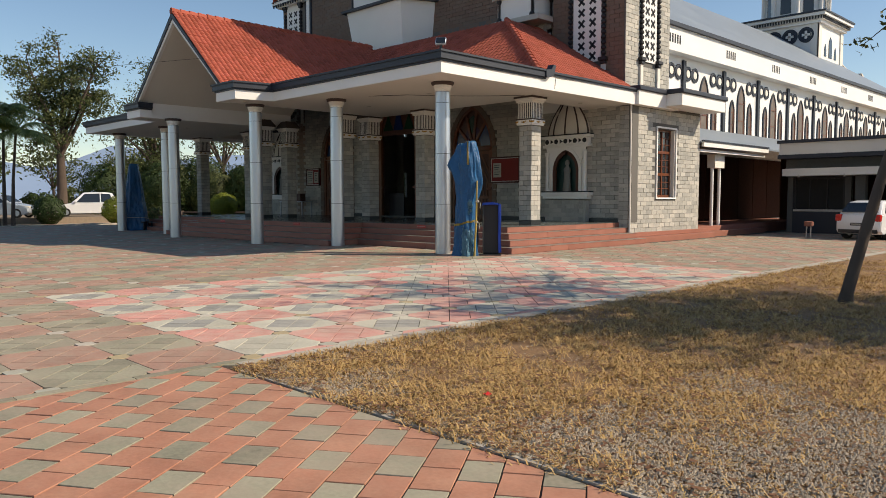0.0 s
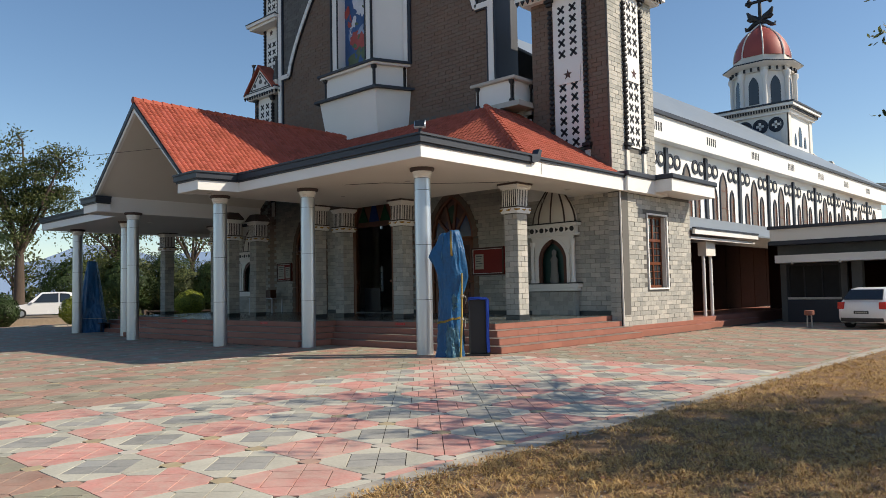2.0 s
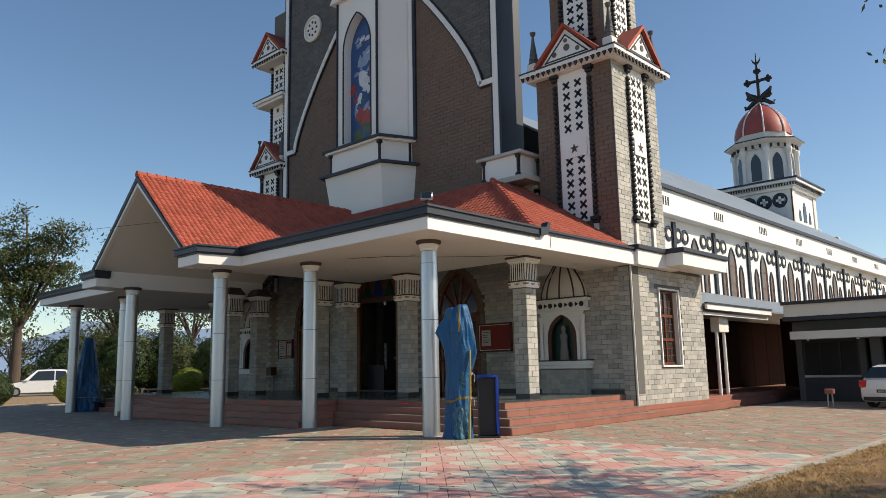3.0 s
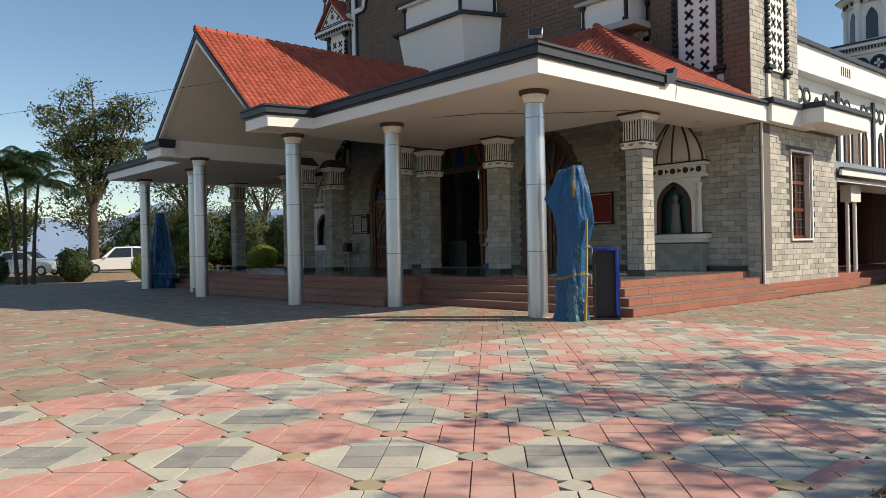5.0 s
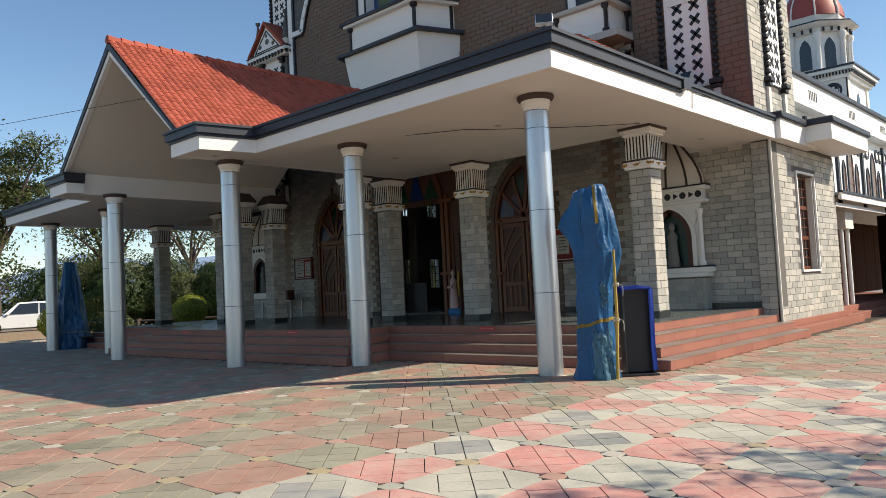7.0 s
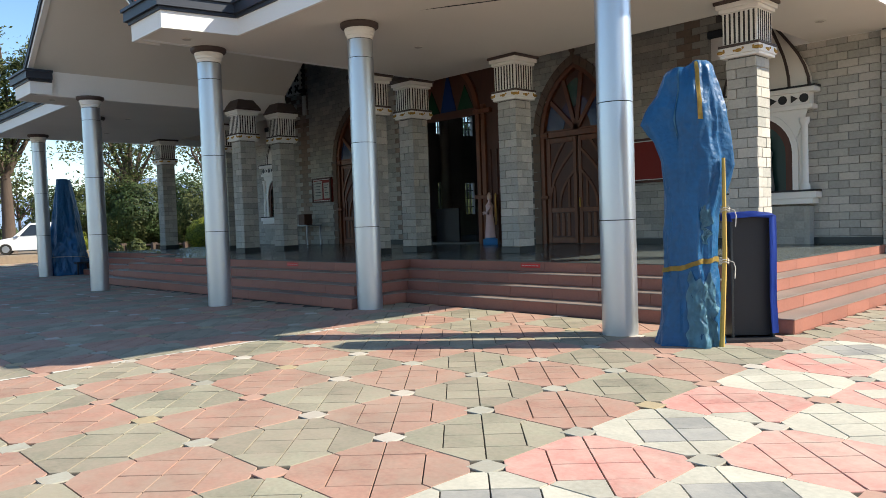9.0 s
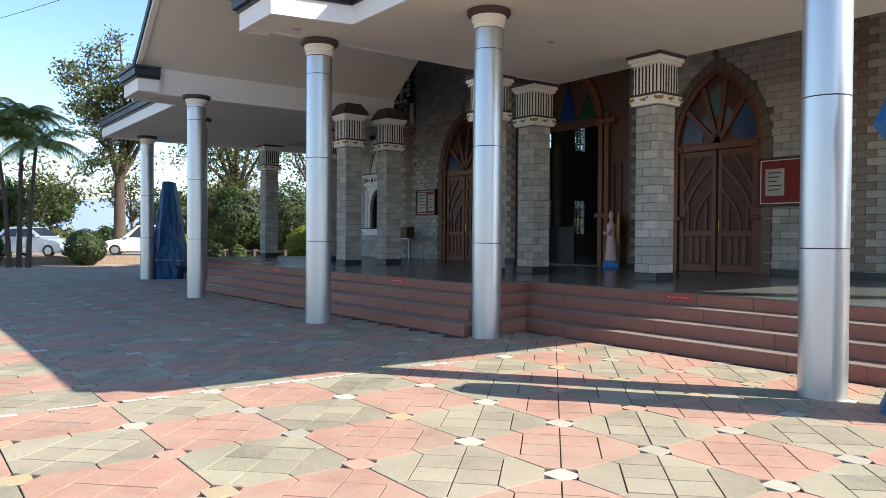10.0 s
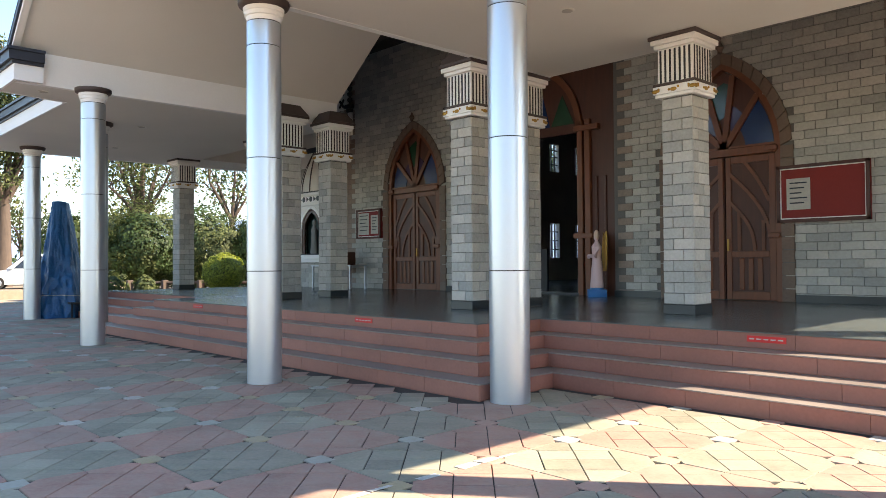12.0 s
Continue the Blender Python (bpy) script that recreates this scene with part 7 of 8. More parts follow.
car("hatchback", Matrix.Translation((-8.85, 33.6, 0)) @ pose(0, 0, 0, 0, 0, 78), CARW, "white hatchback parked in the shade of the annex", 3.9, 1.72, 1.52)
car("parked_car", Matrix.Translation((-57.0, 19.9, 0.4)) @ pose(0, 0, 0, 0, 0, 252), CARW, "white sport utility car parked among bushes", 4.4, 1.8, 1.75)
car("parked_car", Matrix.Translation((-56.3, 14.4, 0.4)) @ pose(0, 0, 0, 0, 0, 48), CARB, "silver blue hatchback parked under palms", 3.9, 1.7, 1.55)
car("parked_car", Matrix.Translation((-58.0, 9.5, 0.4)) @ pose(0, 0, 0, 0, 0, 25), CARB, "silver hatchback parked by the hedge", 3.9, 1.7, 1.55)

# ---- plants ----
def leaves(centres, per, spread, size, rng, flat=0.6):
    """Many small leaf quads round the centres."""
    vs, fs = [], []
    for c in centres:
        for k in range(per):
            d = rng.normal(0, 1, 3) * spread * np.array((1, 1, flat))
            p = np.array(c) + d
            a = rng.normal(0, 1, 3)
            a /= np.linalg.norm(a)
            b = np.cross(a, rng.normal(0, 1, 3))
            b /= np.linalg.norm(b) + 1e-9
            s = size * rng.uniform(0.6, 1.3)
            o = len(vs)
            vs += [tuple(p + a * s), tuple(p + b * s * 0.45), tuple(p - a * s), tuple(p - b * s * 0.45)]
            fs.append((o, o + 1, o + 2, o + 3))
    return vs, fs


def tree(at, h, crown_z, radius, seed, label, leaf=LEAF, per=26, size=0.2, spread=0.5, twigs=46, trunk_r=0.25, lean=(0, 0), bole=None, off=None):
    rng = np.random.RandomState(seed)
    t = thing("tree", label, "tree", at=at)
    bm = B()
    fork = bole or crown_z * 0.8
    top = Vector((lean[0], lean[1], fork))
    mid = Vector((lean[0] * 0.45 + 0.1 * rng.randn() * trunk_r, lean[1] * 0.45, fork * 0.5))
    tube(bm, [(0, 0, -0.05), (0.02, 0, 0.15), mid, top], [trunk_r * 1.5, trunk_r * 1.1, trunk_r * 0.9, trunk_r * 0.75], 10)
    part("trunk", bm, BARK, t)
    off = off or lean
    ends = []
    bm = B()
    limbs = 7
    for i in range(limbs):
        a = 2 * math.pi * i / limbs + rng.uniform(-0.4, 0.4)
        reach = radius * rng.uniform(0.45, 0.95) if i else radius * 0.15
        zz = crown_z + (h - crown_z) * (rng.uniform(0.15, 0.85) if i else 0.92)
        e = Vector((off[0] + reach * math.cos(a), off[1] + reach * math.sin(a), zz))
        m1 = top.lerp(e, 0.45) + Vector((rng.randn() * 0.3, rng.randn() * 0.3, 0.35))
        tube(bm, [top, m1, e], [trunk_r * 0.55, trunk_r * 0.32, trunk_r * 0.1], 7)
        n_sub = max(2, twigs // limbs)
        for k in range(n_sub):
            f0 = rng.uniform(0.35, 1.0)
            p = m1.lerp(e, max(0, (f0 - 0.45) / 0.55)) if f0 > 0.45 else top.lerp(m1, f0 / 0.45)
            d = Vector((rng.randn(), rng.randn(), rng.randn() * 0.7 + 0.25)).normalized()
            q = p + d * radius * rng.uniform(0.25, 0.55)
            tube(bm, [p, p.lerp(q, 0.5) + Vector((0, 0, 0.12)), q], [max(0.016, trunk_r * 0.14), max(0.012, trunk_r * 0.09), max(0.006, trunk_r * 0.03)], 5)
            ends.append(tuple(q))
            ends.append(tuple(p.lerp(q, 0.6)))
    part("branchwork", bm, BARK, t)
    if per:
        vs, fs = leaves(ends, per, spread, size, rng)
        ob = part("crown", (vs, fs), leaf, t, "loose crown of small leaves")
    return t


tree((-62.0, 19.8, 0), 14.2, 6.5, 3.6, 3, "tall broad-leaved tree with an open crown", leaf=LEAF, per=80, size=0.12, spread=0.4, twigs=98, trunk_r=0.40, bole=5.0)
tree((-66.0, 29.0, 0), 14.0, 5.0, 4.5, 5, "tall tree behind the porch with thin leaves", per=60, size=0.13, spread=0.6, twigs=60, trunk_r=0.35, bole=4.5)
tree((-63.0, 34.0, 0), 11.0, 6.0, 4.0, 8, "sparse tree with bare twigs behind the hedge", per=10, size=0.18, spread=0.7, twigs=60, trunk_r=0.25, bole=4.5)
for i, (x, y, h) in enumerate(((-84, 26, 8), (-80, 18, 7.5), (-90, 36, 9), (-78, 8, 7), (-88, 12, 8), (-95, 0, 9), (-76, 32, 8.5))):
    tree((x, y, 0), h, 3.2, 3.4, 20 + i, "distant slender tree with pale thin foliage", LEAF, per=16, size=0.2, spread=0.7, twigs=46, trunk_r=0.16, bole=2.8)
for i, (x, y, h) in enumerate(((-70, 4, 5.5), (-74, 14, 5), (-100, 22, 7))):
    tree((x, y, 0), h, 2.0, 3.2, 40 + i, "round dark green tree beyond the cars", LEAF_D, per=60, size=0.22, spread=0.6, twigs=60, trunk_r=0.2, bole=1.6)
tree((-58, 60, 0), 12.0, 6.0, 4.5, 52, "dark tree crown rising behind the church", LEAF_D, per=40, size=0.24, spread=0.6, twigs=56, trunk_r=0.3, bole=5.0)
tree((-45, 66, 0), 16.0, 9.0, 4.0, 53, "tree top showing over the porch roof", LEAF_D, per=40, size=0.24, spread=0.6, twigs=56, trunk_r=0.3, bole=8.0)
# tree by the lawn, whose crown shades the paving
tree((-3.85, 12.55, 0), 9.2, 5.0, 4.4, 61, "slender leaning lawn tree with a sparse crown", LEAF, per=26, size=0.07, spread=0.15, twigs=90, trunk_r=0.085, lean=(0.8, 0.85), bole=4.0, off=(2.3, 3.9))
tree((3.6, 16.4, 0), 9.5, 4.8, 4.2, 67, "lawn tree with a crown of small leaves", LEAF, per=60, size=0.11, spread=0.35, twigs=98, trunk_r=0.14, bole=4.0)


def palm(at, h, seed, lean):
    rng = np.random.RandomState(seed)
    t = thing("palm", "slender palm with drooping feathered fronds", "palm", "palms by the parked cars", at=at)
    bm = B()
    top = Vector((lean[0], lean[1], h))
    tube(bm, [(0, 0, -0.05), Vector((lean[0] * 0.3, lean[1] * 0.3, h * 0.5)), top], [0.13, 0.09, 0.07], 9)
    part("trunk", bm, BARK, t)
    for i in range(15):
        a = 2 * math.pi * i / 15 + rng.uniform(-0.2, 0.2)
        el = rng.uniform(0.25, 1.35)
        ln = rng.uniform(2.0, 3.0)
        spine = []
        for k in range(9):
            s = k / 8
            r = ln * s * math.cos(el * (1 - 0.4 * s))
            z = ln * (s * math.sin(el) - 0.75 * s * s)
            spine.append(top + Vector((r * math.cos(a), r * math.sin(a), z)))
        vs, fs = [], []
        side = Vector((-math.sin(a), math.cos(a), 0))
        for k in range(36):
            s = 0.12 + 0.88 * k / 36
            j = min(7, int(s * 8))
            p = spine[j].lerp(spine[j + 1], s * 8 - j)
            d = (spine[j + 1] - spine[j]).normalized()
            wl = 0.7 * math.sin(math.pi * min(1, 0.15 + s * 0.85)) + 0.1
            for sg in (-1, 1):
                q = p + side * sg * wl * 0.8 + d * wl * 0.5 - Vector((0, 0, wl * rng.uniform(0.35, 0.7)))
                o = len(vs)
                vs += [tuple(p - d * 0.035), tuple(p + d * 0.04), tuple(q)]
                fs.append((o, o + 1, o + 2))
        fr = part("frond", (vs, fs), LEAF_P, t)
        bm = B()
        tube(bm, spine, [0.025 - 0.0025 * k for k in range(9)], 5)
        part("midrib", bm, LEAF_P, fr)
    return t


for i, (x, y, h, ln) in enumerate(((-49.9, 12.4, 6.2, (-0.6, -0.5)), (-49.7, 13.1, 5.5, (0.1, 0.3)), (-50.2, 12.8, 6.7, (-0.3, 0.2)), (-50.4, 11.4, 6.4, (-0.5, -1.0)), (-50.8, 10.2, 5.9, (-0.2, -0.7)))):
    palm((x, y, 0), h, 70 + i, ln)


def shrub(name, at, r, label, leaf, n=2600, size=0.05, squash=0.92, rough=0.06, category="bush"):
    rng = np.random.RandomState(int(abs(at[0]) * 7 + at[1]))
    t = thing(name, label, category, at=at)
    bm = B()
    tube(bm, [(0, 0, -0.02), (0, 0, r)], [0.06, 0.04], 6)
    for k in range(6):
        a = k * 1.05
        tube(bm, [(0, 0, r * 0.4), (0.6 * r * math.cos(a), 0.6 * r * math.sin(a), r * 1.1)], [0.03, 0.012], 5)
    part("stem", bm, BARK, t)
    vs, fs = [], []
    for k in range(n):
        d = rng.normal(0, 1, 3)
        d /= np.linalg.norm(d)
        lump = 1 + rough * 2.2 * noise.noise((d[0] * 2.5 + r * 9, d[1] * 2.5, d[2] * 2.5))
        rr = r * lump * (1 - 0.16 * rng.rand() ** 2)
        p = d * rr * np.array((1, 1, squash)) + np.array((0, 0, r * squash * 0.97))
        a = np.cross(d, rng.normal(0, 1, 3))
        a /= np.linalg.norm(a) + 1e-9
        b = np.cross(d, a) + d * rng.uniform(-0.5, 0.5)
        s = size * rng.uniform(0.7, 1.4)
        o = len(vs)
        vs += [tuple(p + a * s), tuple(p + b * s * 0.6), tuple(p - a * s), tuple(p - b * s * 0.6)]
        fs.append((o, o + 1, o + 2, o + 3))
    part("foliage", (vs, fs), leaf, t)
    return t


shrub("ball_bush", (-46.2, 24.9, 0.33), 0.95, "clipped yellow-green ball bush beside the porch", LEAF_Y, 5200, 0.055)
shrub("ball_bush", (-51.0, 19.75, 0), 1.0, "clipped yellow-green ball bush near the wrapped statue", LEAF_Y, 4600, 0.055)
shrub("ball_bush", (-53.0, 16.1, 0), 1.0, "clipped dark green ball bush in front of the car", LEAF_D, 4600, 0.06)
shrub("ball_bush", (-52.6, 11.6, 0), 0.95, "clipped dark green ball bush by the palms", LEAF_D, 4200, 0.06)
shrub("small_shrub", (-46.5, 20.2, 0), 0.6, "loose grey-green shrub by the low fence", LEAF, 900, 0.08, 1.0, 0.25)
shrub("small_shrub", (-48.2, 22.2, 0), 0.5, "loose grey-green shrub by the low fence", LEAF, 800, 0.08, 1.0, 0.25)
hr = random.Random(9)
k = 0
for i in range(22):
    f0 = i / 21
    x, y = -64 + 14 * f0 + hr.uniform(-1.2, 1.2), 24 + 24 * f0 + hr.uniform(-1, 1)
    shrub("hedge_bush", (x, y, 0), hr.uniform(1.9, 2.6), "tall rough green hedge bush along the boundary", LEAF if i % 3 else LEAF_D, 8000, 0.085, hr.uniform(0.95, 1.2), 0.22)
for i in range(16):
    x, y = -86 + 6 * hr.random(), -14 + 4.2 * i
    shrub("hedge_bush", (x, y, 0), hr.uniform(1.2, 1.9), "low distant green bush beyond the cars", LEAF_D if i % 2 else LEAF, 1200, 0.16, 0.8, 0.25)

bm = B()
extrude(bm, [(-44.2, 22.8, -0.03), (-44.2, 30, -0.03), (-52, 34, -0.03), (-52, 25.6, -0.03)], (0, 0, 0.36))
tagged(part("garden_bed", bm, DIRT), "raised earth garden bed beside the porch", "ground", kind="structure")
bm = B()
extrude(bm, [(-54.2, -20, -0.03), (-54.2, 23.2, -0.03), (-62, 27, -0.03), (-120, 27, -0.03), (-120, -20, -0.03)], (0, 0, 0.43))
tagged(part("car_terrace", bm, SOIL), "raised dusty parking ground behind the bushes", "ground", kind="structure")
# low brick fence and kerb by the garden
fence = thing("low_fence", "low brown brick garden fence with posts and rails", "fence")
for i in range(9):
    x, y = -56 + 1.5 * i, 21.0 + 1.15 * i
    boxpart("post", (x - 0.14, y - 0.14, 0, x + 0.14, y + 0.14, 0.8), BARK, fence, bevel=0.02)
    if i < 8:
        for z in (0.25, 0.6):
            bm = B()
            tube(bm, [(x, y, z + 0.08), (x + 1.5, y + 1.15, z + 0.08)], 0.07, 6)
            part("rail", bm, BARK, fence)
bm = B()
for k in range(34):
    a, b = Vector((-49.5, 9.0 + 0.42 * k, 0)), Vector((-49.5, 9.4 + 0.42 * k, 0))
    box(bm, -49.65, 9.0 + 0.42 * k, -0.03, -49.35, 9.4 + 0.42 * k, 0.06 + 0.01 * (k % 3), bevel=0.015)
tagged(part("garden_kerb", bm, KERB), "rough pale stone kerb along the garden bed", "kerb", kind="structure")
# hills, with the blue of the distant haze painted into their colour
HILL = mat("haze_tinted_hill", (0.19, 0.27, 0.40), 1.0, vary=0.05, grain=0.05, stain=0.01, stain_amt=0.1, bump=0)
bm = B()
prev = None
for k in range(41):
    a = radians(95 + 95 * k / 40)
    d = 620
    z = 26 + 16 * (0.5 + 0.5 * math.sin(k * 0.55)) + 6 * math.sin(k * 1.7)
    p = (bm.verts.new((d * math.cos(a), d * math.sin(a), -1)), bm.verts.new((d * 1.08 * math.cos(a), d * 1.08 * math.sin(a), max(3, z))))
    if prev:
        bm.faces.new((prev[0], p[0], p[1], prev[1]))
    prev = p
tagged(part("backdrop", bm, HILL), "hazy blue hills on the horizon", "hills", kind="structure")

# ---- paving ----
P = 0.96
OX, OY = -17.40, 11.66
L2 = P / math.sqrt(2)
A = 0.285


def clip(poly, nx, ny, d):
    """The part of poly with nx*x + ny*y <= d."""
    out = []
    for (xa, ya), (xb, yb) in zip(poly, poly[1:] + poly[:1]):
        fa, fb = nx * xa + ny * ya - d, nx * xb + ny * yb - d
        if fa <= 0:
            out.append((xa, ya))
        if fa * fb < 0:
            t = fa / (fa - fb)
            out.append((xa + (xb - xa) * t, ya + (yb - ya) * t))
    return out


def inset(poly, g):
    cx, cy = sum(p[0] for p in poly) / len(poly), sum(p[1] for p in poly) / len(poly)
    res = poly
    for (xa, ya), (xb, yb) in zip(poly, poly[1:] + poly[:1]):
        nx, ny = yb - ya, xa - xb
        ln = math.hypot(nx, ny)
        if ln < 1e-6:
            continue
        nx, ny = nx / ln, ny / ln
        if nx * (cx - xa) + ny * (cy - ya) > 0:
            nx, ny = -nx, -ny
        res = clip(res, nx, ny, nx * xa + ny * ya - g)
    return res


def stone(poly, gap=0.0045, ch=0.0015):
    a, b = inset(poly, gap), inset(poly, gap + ch)
    if len(b) != len(a):
        b = [(sum(p[0] for p in a) / len(a) * 0.04 + x * 0.96, sum(p[1] for p in a) / len(a) * 0.04 + y * 0.96) for x, y in a]
    n = len(a)
    v = [(x, y, -0.035) for x, y in a] + [(x, y, -0.005) for x, y in a] + [(x, y, 0.0) for x, y in b]
    f = [tuple(range(2 * n, 3 * n))]
    for o in (0, n):
        f += [(o + i, o + (i + 1) % n, o + n + (i + 1) % n, o + n + i) for i in range(n)]
    return v, f


# one cell in diagonal axes: u to the right of the walk, v ahead
cell = [(-L2, 0), (0, -L2), (L2, 0), (0, L2)]
D = 0.105
for nx, ny in ((1, 0), (-1, 0), (0, 1), (0, -1)):
    cell = clip(cell, nx, ny, L2 - D)
shapes = []
E_ = L2 / 2          # foot, on the rim, of the joint that leaves a core corner squarely
for sx in (-1, 1):
    for sy in (-1, 1):
        shapes.append(([(0, 0), (sx * A, 0), (sx * A, sy * A), (0, sy * A)], "core"))
        tip = L2 - D
        shapes.append(([(0, sy * A), (sx * A, sy * A), (sx * E_, sy * E_), (sx * D, sy * tip), (0, sy * tip)], "rim"))
    shapes.append(([(sx * A, -A), (sx * E_, -E_), (sx * (L2 - D), -D), (sx * (L2 - D), D), (sx * E_, E_), (sx * A, A)], "side"))
R45 = lambda p: ((p[0] - p[1]) / math.sqrt(2), (p[0] + p[1]) / math.sqrt(2))


def ccw(poly):
    s = sum(xa * yb - xb * ya for (xa, ya), (xb, yb) in zip(poly, poly[1:] + poly[:1]))
    return poly if s > 0 else poly[::-1]


protos = [stone(ccw([R45(p) for p in q])) for q, kind in shapes]
kinds = [k for q, k in shapes]
h = D * math.sqrt(2) / 2 * 1.35
protos.append(stone([(-h, -h), (h, -h), (h, h), (-h, h)]))
pavement = thing("pavement", "interlocking red and grey-green paving stones with dark joints", "pavement", kind="structure")
PATCH_X, PATCH_Y = -6.42, 3.58
rng = random.Random(5)
bins = {}


def blocked(x, y):
    if x > PATCH_X - 0.12 and y > PATCH_Y - 0.1:
        return True
    if x > -6.75 and y <= PATCH_Y:
        return True
    if mirror(-13.9) < x < -13.9 and y > 16.5:
        return True
    if mirror(-21.0) < x < -21.0 and y > 15.2:
        return True
    return False


for i in range(-44, 13):
    for j in range(-17, 37):
        cx, cy = OX + (i + 0.5) * P, OY + (j + 0.5) * P
        if cx > -14 and cy > 47:
            continue
        if cx < -36 and cy > 21 or cx < -40 and cy < -2:
            continue
        odd = (i + j) % 2 == 1
        pink = cx > -13.75 and 3.9 < cy < 16.2
        slate = rng.random() < 0.7
        for k in range(len(shapes)):
            q = protos[k][0]
            mx, my = sum(p[0] for p in q) / len(q), sum(p[1] for p in q) / len(q)
            if blocked(cx + mx, cy + my):
                continue
            if pink:
                m = "pink" if odd else ("dark" if kinds[k] == "core" and slate else "pale")
                if rng.random() < 0.04:
                    m = "pale"
            else:
                m = "red" if odd else "green"
            bins.setdefault(m, []).append((Matrix.Translation((cx, cy, rng.uniform(-0.003, 0.0))) @ pose(0, 0, 0, rng.uniform(-0.25, 0.25), rng.uniform(-0.25, 0.25), 0), k))
        dx, dy = OX + i * P, OY + j * P
        if not blocked(dx, dy):
            bins.setdefault("dot", []).append((Matrix.Translation((dx, dy, rng.uniform(-0.003, 0.0))), len(shapes)))
MATS = {"pink": P_PINK, "dark": P_DARK, "pale": P_PALE, "red": P_RED, "green": P_GREEN, "dot": P_DOT}
for m, places in bins.items():
    near = Vector((-16.5, 11.5, 0)) if m in ("red", "green", "dot") else Vector((-9.5, 6.5, 0))
    pieces("paver", pavement, protos, places, 60, MATS[m], lambda p, near=near: (p - near).length)
bm = B()
extrude(bm, [(-60, -5, -0.03), (4, -5, -0.03), (4, 3.6, -0.03), (-6.4, 3.6, -0.03), (-6.4, 47, -0.03), (-60, 47, -0.03)], (0, 0, 0.018))
part("joint_bed", bm, JOINT, pavement, "dark sand in the joints")

# brick pavers in slanting columns, cut off along the lawn and the other paving
BR_L, BR_W, BR_A = 0.337, 0.2445, radians(123.9)
ux, uy = math.cos(BR_A), math.sin(BR_A)
to_world = lambda u, v: (u * ux + v * uy, u * uy - v * ux)
v0 = stone([to_world(a * BR_L / 2, b * BR_W / 2) for a, b in ((-1, -1), (-1, 1), (1, 1), (1, -1))][::-1], 0.0055, 0.002)
cols, cuts_ = {"red": [], "green": []}, {"red": [], "green": []}
for c in range(-22, 42):
    for r in range(-30, 22):
        u, v = 4.387 + BR_L * r + (BR_L / 2 if c % 2 else 0), -0.681 - BR_W * c
        x, y = to_world(u, v)
        m = "green" if r % 3 == (1 if c % 2 else 0) else "red"
        poly = [to_world(u + a * BR_L / 2, v + b * BR_W / 2) for a, b in ((-1, -1), (1, -1), (1, 1), (-1, 1))]
        full = all(-6.68 < px < 4.0 and -4.2 < py < 3.52 for px, py in poly)
        if full:
            cols[m].append((Matrix.Translation((x, y, rng.uniform(-0.004, 0.001))) @ pose(0, 0, 0, rng.uniform(-0.5, 0.5), rng.uniform(-0.5, 0.5), rng.uniform(-0.6, 0.6)), 0))
            continue
        for nx, ny, d in ((1, 0, 4.0), (-1, 0, 6.68), (0, 1, 3.53), (0, -1, 4.2)):
            poly = clip(poly, nx, ny, d) if len(poly) > 2 else []
        area = abs(sum(xa * yb - xb * ya for (xa, ya), (xb, yb) in zip(poly, poly[1:] + poly[:1]))) / 2 if len(poly) > 2 else 0
        if area > 0.006:
            cuts_[m].append(stone(ccw(poly), 0.004, 0.002))
for m in cols:
    pieces("brick_paver", pavement, [v0], cols[m], 140, P_BRICK if m == "red" else MATS[m], lambda p: (p - Vector((-3.8, 2.6, 0))).length)
    pieces("cut_paver", pavement, cuts_[m], [(Matrix.Identity(4), k) for k in range(len(cuts_[m]))], 0, P_BRICK if m == "red" else MATS[m])

# pale concrete borders, and the faded painted line
for x0, y0, x1, y1 in ((PATCH_X - 0.25, 3.70, PATCH_X, 30.0), (-6.80, -4, -6.69, 3.70), (-6.4, 3.56, 4.0, 3.69)):
    bm = B()
    n = max(1, int(max(x1 - x0, y1 - y0) / 0.9))
    for k in range(n):
        if x1 - x0 > y1 - y0:
            a, b = x0 + (x1 - x0) * k / n, x0 + (x1 - x0) * (k + 1) / n
            box(bm, a + 0.004, y0, -0.03, b - 0.004, y1, 0.006 + rng.uniform(-0.002, 0.002))
        else:
            a, b = y0 + (y1 - y0) * k / n, y0 + (y1 - y0) * (k + 1) / n
            box(bm, x0, a + 0.004, -0.03, x1, b - 0.004, 0.006 + rng.uniform(-0.002, 0.002))
    tagged(part("kerb_strip", bm, P_GREEN if x1 < -6.6 else KERB), "pale concrete edging strip flush with the paving", "kerb", kind="structure")
bm = B()
for k in range(46):
    y = 4.2 + 0.21 * k
    w = 0.04 * rng.uniform(0.4, 1.3)
    if rng.random() < 0.66:
        x = -19.32 + rng.uniform(-0.02, 0.02)
        extrude(bm, [(x - w, y, 0.0015), (x + w, y + rng.uniform(0, 0.03), 0.0015), (x + w * rng.uniform(0.6, 1.2), y + 0.2, 0.0015), (x - w * rng.uniform(0.6, 1.2), y + 0.19, 0.0015)], (0, 0, 0.0025))
tagged(part("painted_line", bm, mat("worn_line_paint", (0.5, 0.48, 0.43), 0.9, vary=0.5, grain=25, stain=4, stain_amt=0.6, bump=0.3)), "worn white painted line on the paving", "marking", kind="structure")

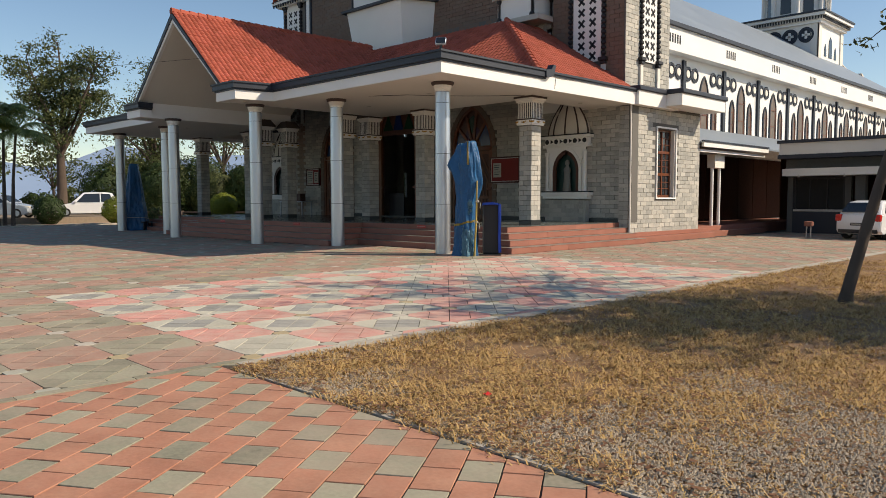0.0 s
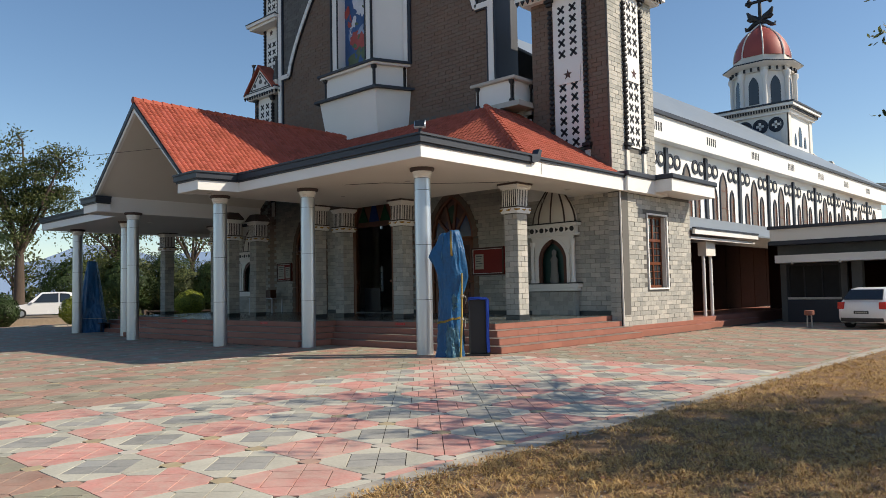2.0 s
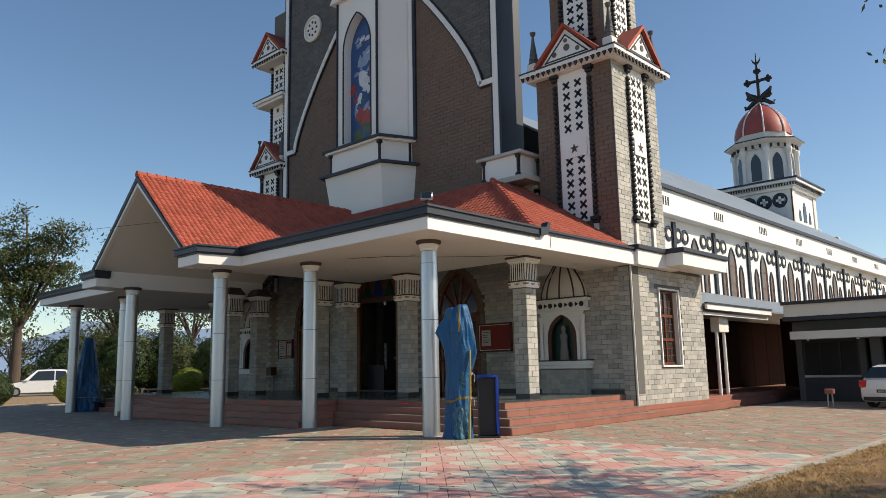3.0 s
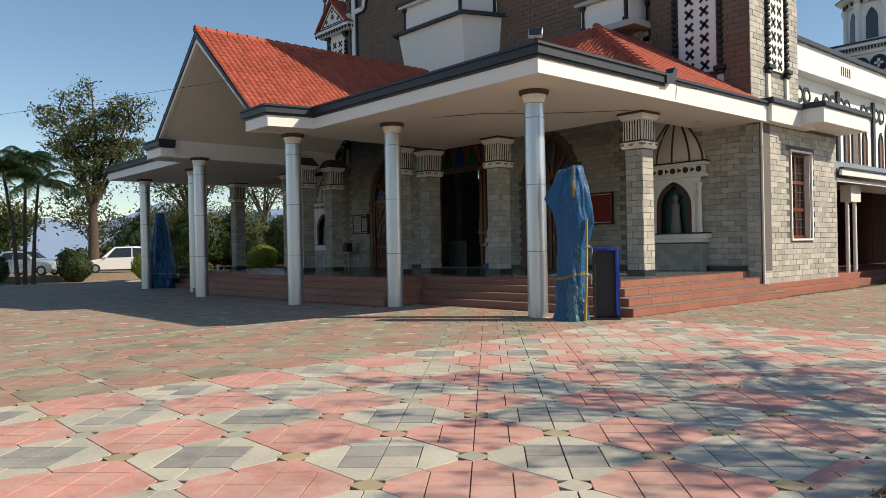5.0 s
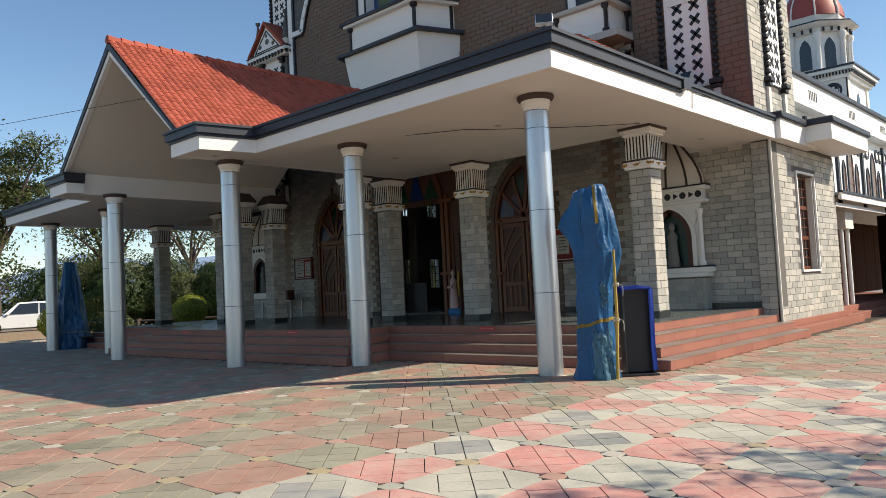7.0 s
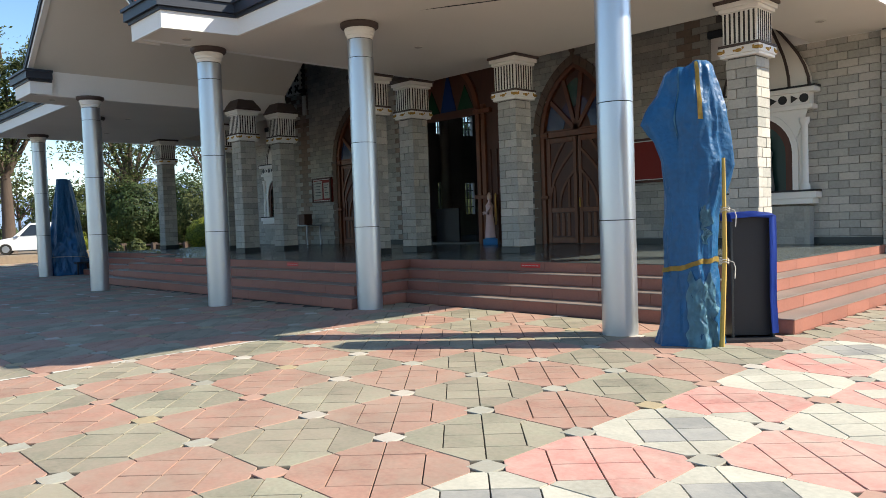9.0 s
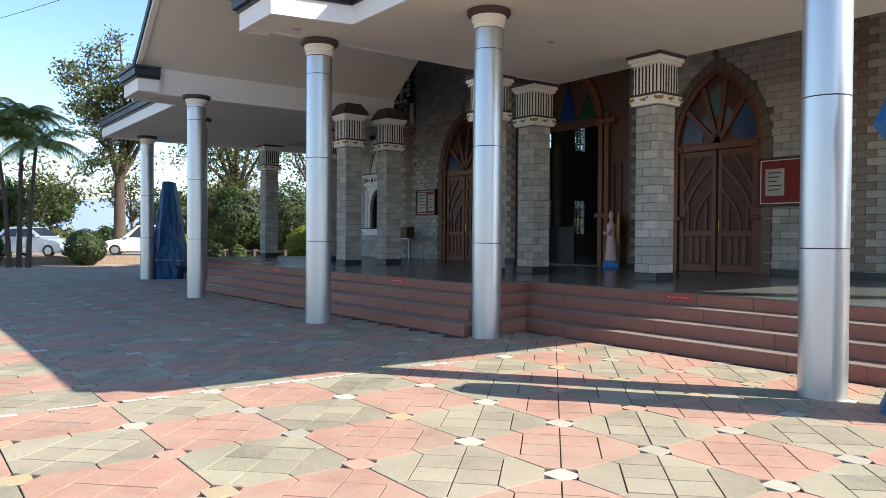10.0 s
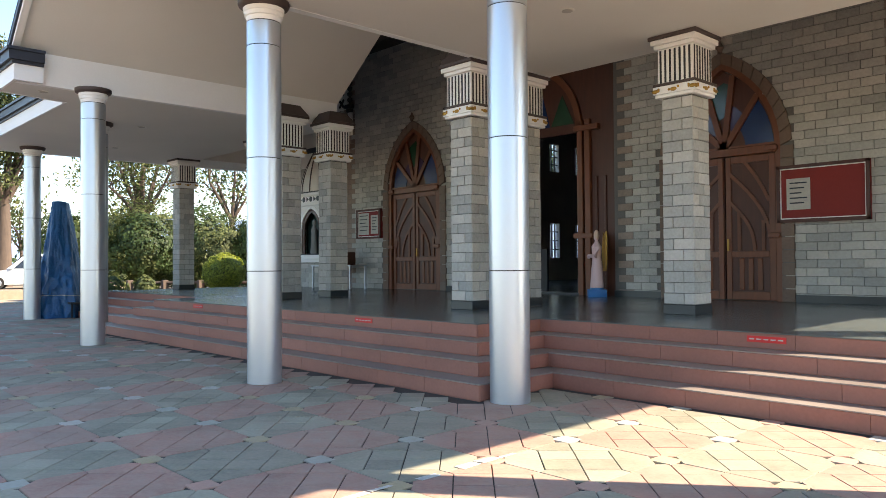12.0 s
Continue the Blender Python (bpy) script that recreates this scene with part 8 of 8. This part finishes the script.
# ---- dry grass patch ----
nr = np.random.RandomState(3)
nx_, ny_ = 90, 160
xs = np.linspace(PATCH_X, 16, nx_)
ys = np.linspace(PATCH_Y, 46, ny_)
verts = []
for y in ys:
    for x in xs:
        e = min(1.0, min(x - PATCH_X, y - PATCH_Y) / 0.4)
        verts.append((x, y, -0.002 + e * (-0.006 + 0.025 * noise.noise((x * 0.9, y * 0.9, 0)) + 0.012 * noise.noise((x * 3, y * 3, 5)))))
faces = [(r * nx_ + c, r * nx_ + c + 1, (r + 1) * nx_ + c + 1, (r + 1) * nx_ + c) for r in range(ny_ - 1) for c in range(nx_ - 1)]
tagged(part("lawn", (verts, faces), DIRT), "dry brown earth lawn patch with withered grass", "ground", kind="structure")


def scatter(name, material, n, fn, label):
    vs, fs = [], []
    for k in range(n):
        v, f = fn(k)
        o = len(vs)
        vs += v
        fs += [tuple(o + i for i in q) for q in f]
    return tagged(part(name, (vs, fs), material), label, "grass", kind="stuff")


STRAW = mat("dry_straw", (0.5, 0.36, 0.16), 0.9, each=0.6, vary=0.1, bump=0, each_cols=[(0.72, 0.49, 0.20), (0.24, 0.13, 0.048)])
DEADLEAF = mat("dead_leaf", (0.2, 0.1, 0.05), 0.9, each=0.5, vary=0.1, bump=0, each_cols=[(0.22, 0.10, 0.05), (0.10, 0.055, 0.03)])
GRAVEL = mat("grey_gravel", (0.3, 0.28, 0.25), 0.9, each=0.6, vary=0.1, bump=0.2, each_cols=[(0.58, 0.49, 0.37), (0.18, 0.14, 0.10)])


def gravelly(x, y):
    """How much of the ground is loose gravel: the near corner and thin spots by the edging."""
    d = 2.6 - (y - PATCH_Y) + 0.55 * (x + 2.2) + 1.3 * noise.noise((x * 0.7, y * 0.7, 4)) + 0.7 * noise.noise((x * 2.4, y * 2.4, 9))
    if x < -3.3:
        d = 0.55 - (y - PATCH_Y) + 0.9 * noise.noise((x * 1.6, y * 1.6, 4))
    edge = 0.5 * (x - PATCH_X < 0.45 and y < 6.5) * (0.5 + noise.noise((x * 3, y * 3, 1)))
    return min(1.0, max(edge, 1 / (1 + math.exp(-3.0 * d))))


def spot(grass=True):
    # denser towards the path side, thinning with distance
    while True:
        d = nr.rand() ** 1.6
        x, y = PATCH_X - 0.05 + nr.rand() * (6 + 10 * d), PATCH_Y + 0.01 + d * 18
        p = 0.5 + 1.1 * (noise.noise((x * 0.9, y * 0.9, 2)) + 0.6 * noise.noise((x * 3.5, y * 3.5, 7)) + 0.25)
        if grass:
            p *= 1 - 0.86 * gravelly(x, y)
        if nr.rand() < p:
            return x, y


TUFT = [0, 0, 0, 0]


def blade(k):
    # eleven blades to a tuft, mostly lying one way
    if k % 11 == 0:
        TUFT[0], TUFT[1] = spot()
        TUFT[2], TUFT[3] = nr.rand() * 6.28, 0.02 + 0.05 * nr.rand()
    x, y = TUFT[0] + nr.randn() * TUFT[3], TUFT[1] + nr.randn() * TUFT[3]
    a, ln, w = TUFT[2] + 0.9 * nr.randn(), 0.03 + 0.075 * nr.rand(), 0.0022 + 0.003 * nr.rand()
    cx, cy = math.cos(a), math.sin(a)
    top = 0.004 + ln * 0.55 * nr.rand() ** 1.5
    mid = (x + cx * ln * 0.5, y + cy * ln * 0.5, top * 0.8 + 0.006)
    return [(x - cy * w, y + cx * w, -0.006), (x + cy * w, y - cx * w, -0.006), (mid[0] + cy * w, mid[1] - cx * w, mid[2]), (mid[0] - cy * w, mid[1] + cx * w, mid[2]), (x + cx * ln, y + cy * ln, top)], [(0, 1, 2, 3), (3, 2, 4)]


def dead(k):
    x, y = spot(False)
    a, s = nr.rand() * 6.28, 0.008 + 0.03 * nr.rand() ** 2
    c, q = math.cos(a) * s, math.sin(a) * s
    z = 0.014 + 0.022 * nr.rand()
    curl = 0.6 * s * nr.rand()
    return [(x + c, y + q, z + curl), (x - q * 0.55, y + c * 0.55, z), (x - c, y - q, z + curl * 0.6), (x + q * 0.55, y - c * 0.55, z + 0.3 * curl)], [(0, 1, 2, 3)]


def pebble(k):
    while True:
        d = nr.rand() ** 1.4
        x, y = PATCH_X + 0.02 + 9.4 * nr.rand(), PATCH_Y + 0.01 + 7.5 * d
        if nr.rand() < gravelly(x, y) ** 1.3 + 0.03:
            break
    s = 0.0055 + 0.0085 * nr.rand() ** 1.5
    j, a = nr.rand(3) * 0.5 + 0.75, nr.rand() * 1.57
    c, q = math.cos(a) * s, math.sin(a) * s
    z = 0.001 + 0.006 * nr.rand()
    return [(x + c * j[0], y + q * j[0], z), (x - q * j[1], y + c * j[1], z), (x - c, y - q, z), (x + q, y - c, z), (x + c * 0.3, y + q * 0.3, z + s * 0.9 * j[2]), (x - c * 0.35, y - q * 0.3, z + s * 0.75 * j[2])], [(0, 1, 4), (1, 5, 4), (1, 2, 5), (2, 3, 5), (3, 4, 5), (3, 0, 4)]


scatter("dry_grass", STRAW, 190000, blade, "withered straw-coloured grass blades on the lawn patch")
scatter("leaf_litter", DEADLEAF, 14000, dead, "small brown dead leaves strewn on the lawn")
scatter("gravel", GRAVEL, 90000, pebble, "loose grey gravel at the lawn's edge")

# crumpled scrap on the lawn
vs, fs = [], []
for r in range(5):
    for c in range(5):
        vs.append((-4.06 + 0.016 * (r - 2) + 0.006 * noise.noise((r, c, 1)), 4.49 + 0.016 * (c - 2) + 0.006 * noise.noise((c, r, 2)), 0.035 + 0.03 * noise.noise((r * 0.9, c * 0.9, 4))))
for r in range(4):
    for c in range(4):
        fs.append((r * 5 + c, r * 5 + c + 1, r * 5 + c + 6, r * 5 + c + 5))
tagged(part("litter_scrap", (vs, fs), STICK), "small crumpled red wrapper lying on the dry lawn", "litter")

# ---- blocks of the walls ----
for owner, m, w, h, skip, material, limit, near in BRICKS:
    protos, places = brick_places(m, w, h, skip=skip)
    pieces("block", owner, protos, places, limit, material, (lambda p, near=near: (p - near).length) if near else None)
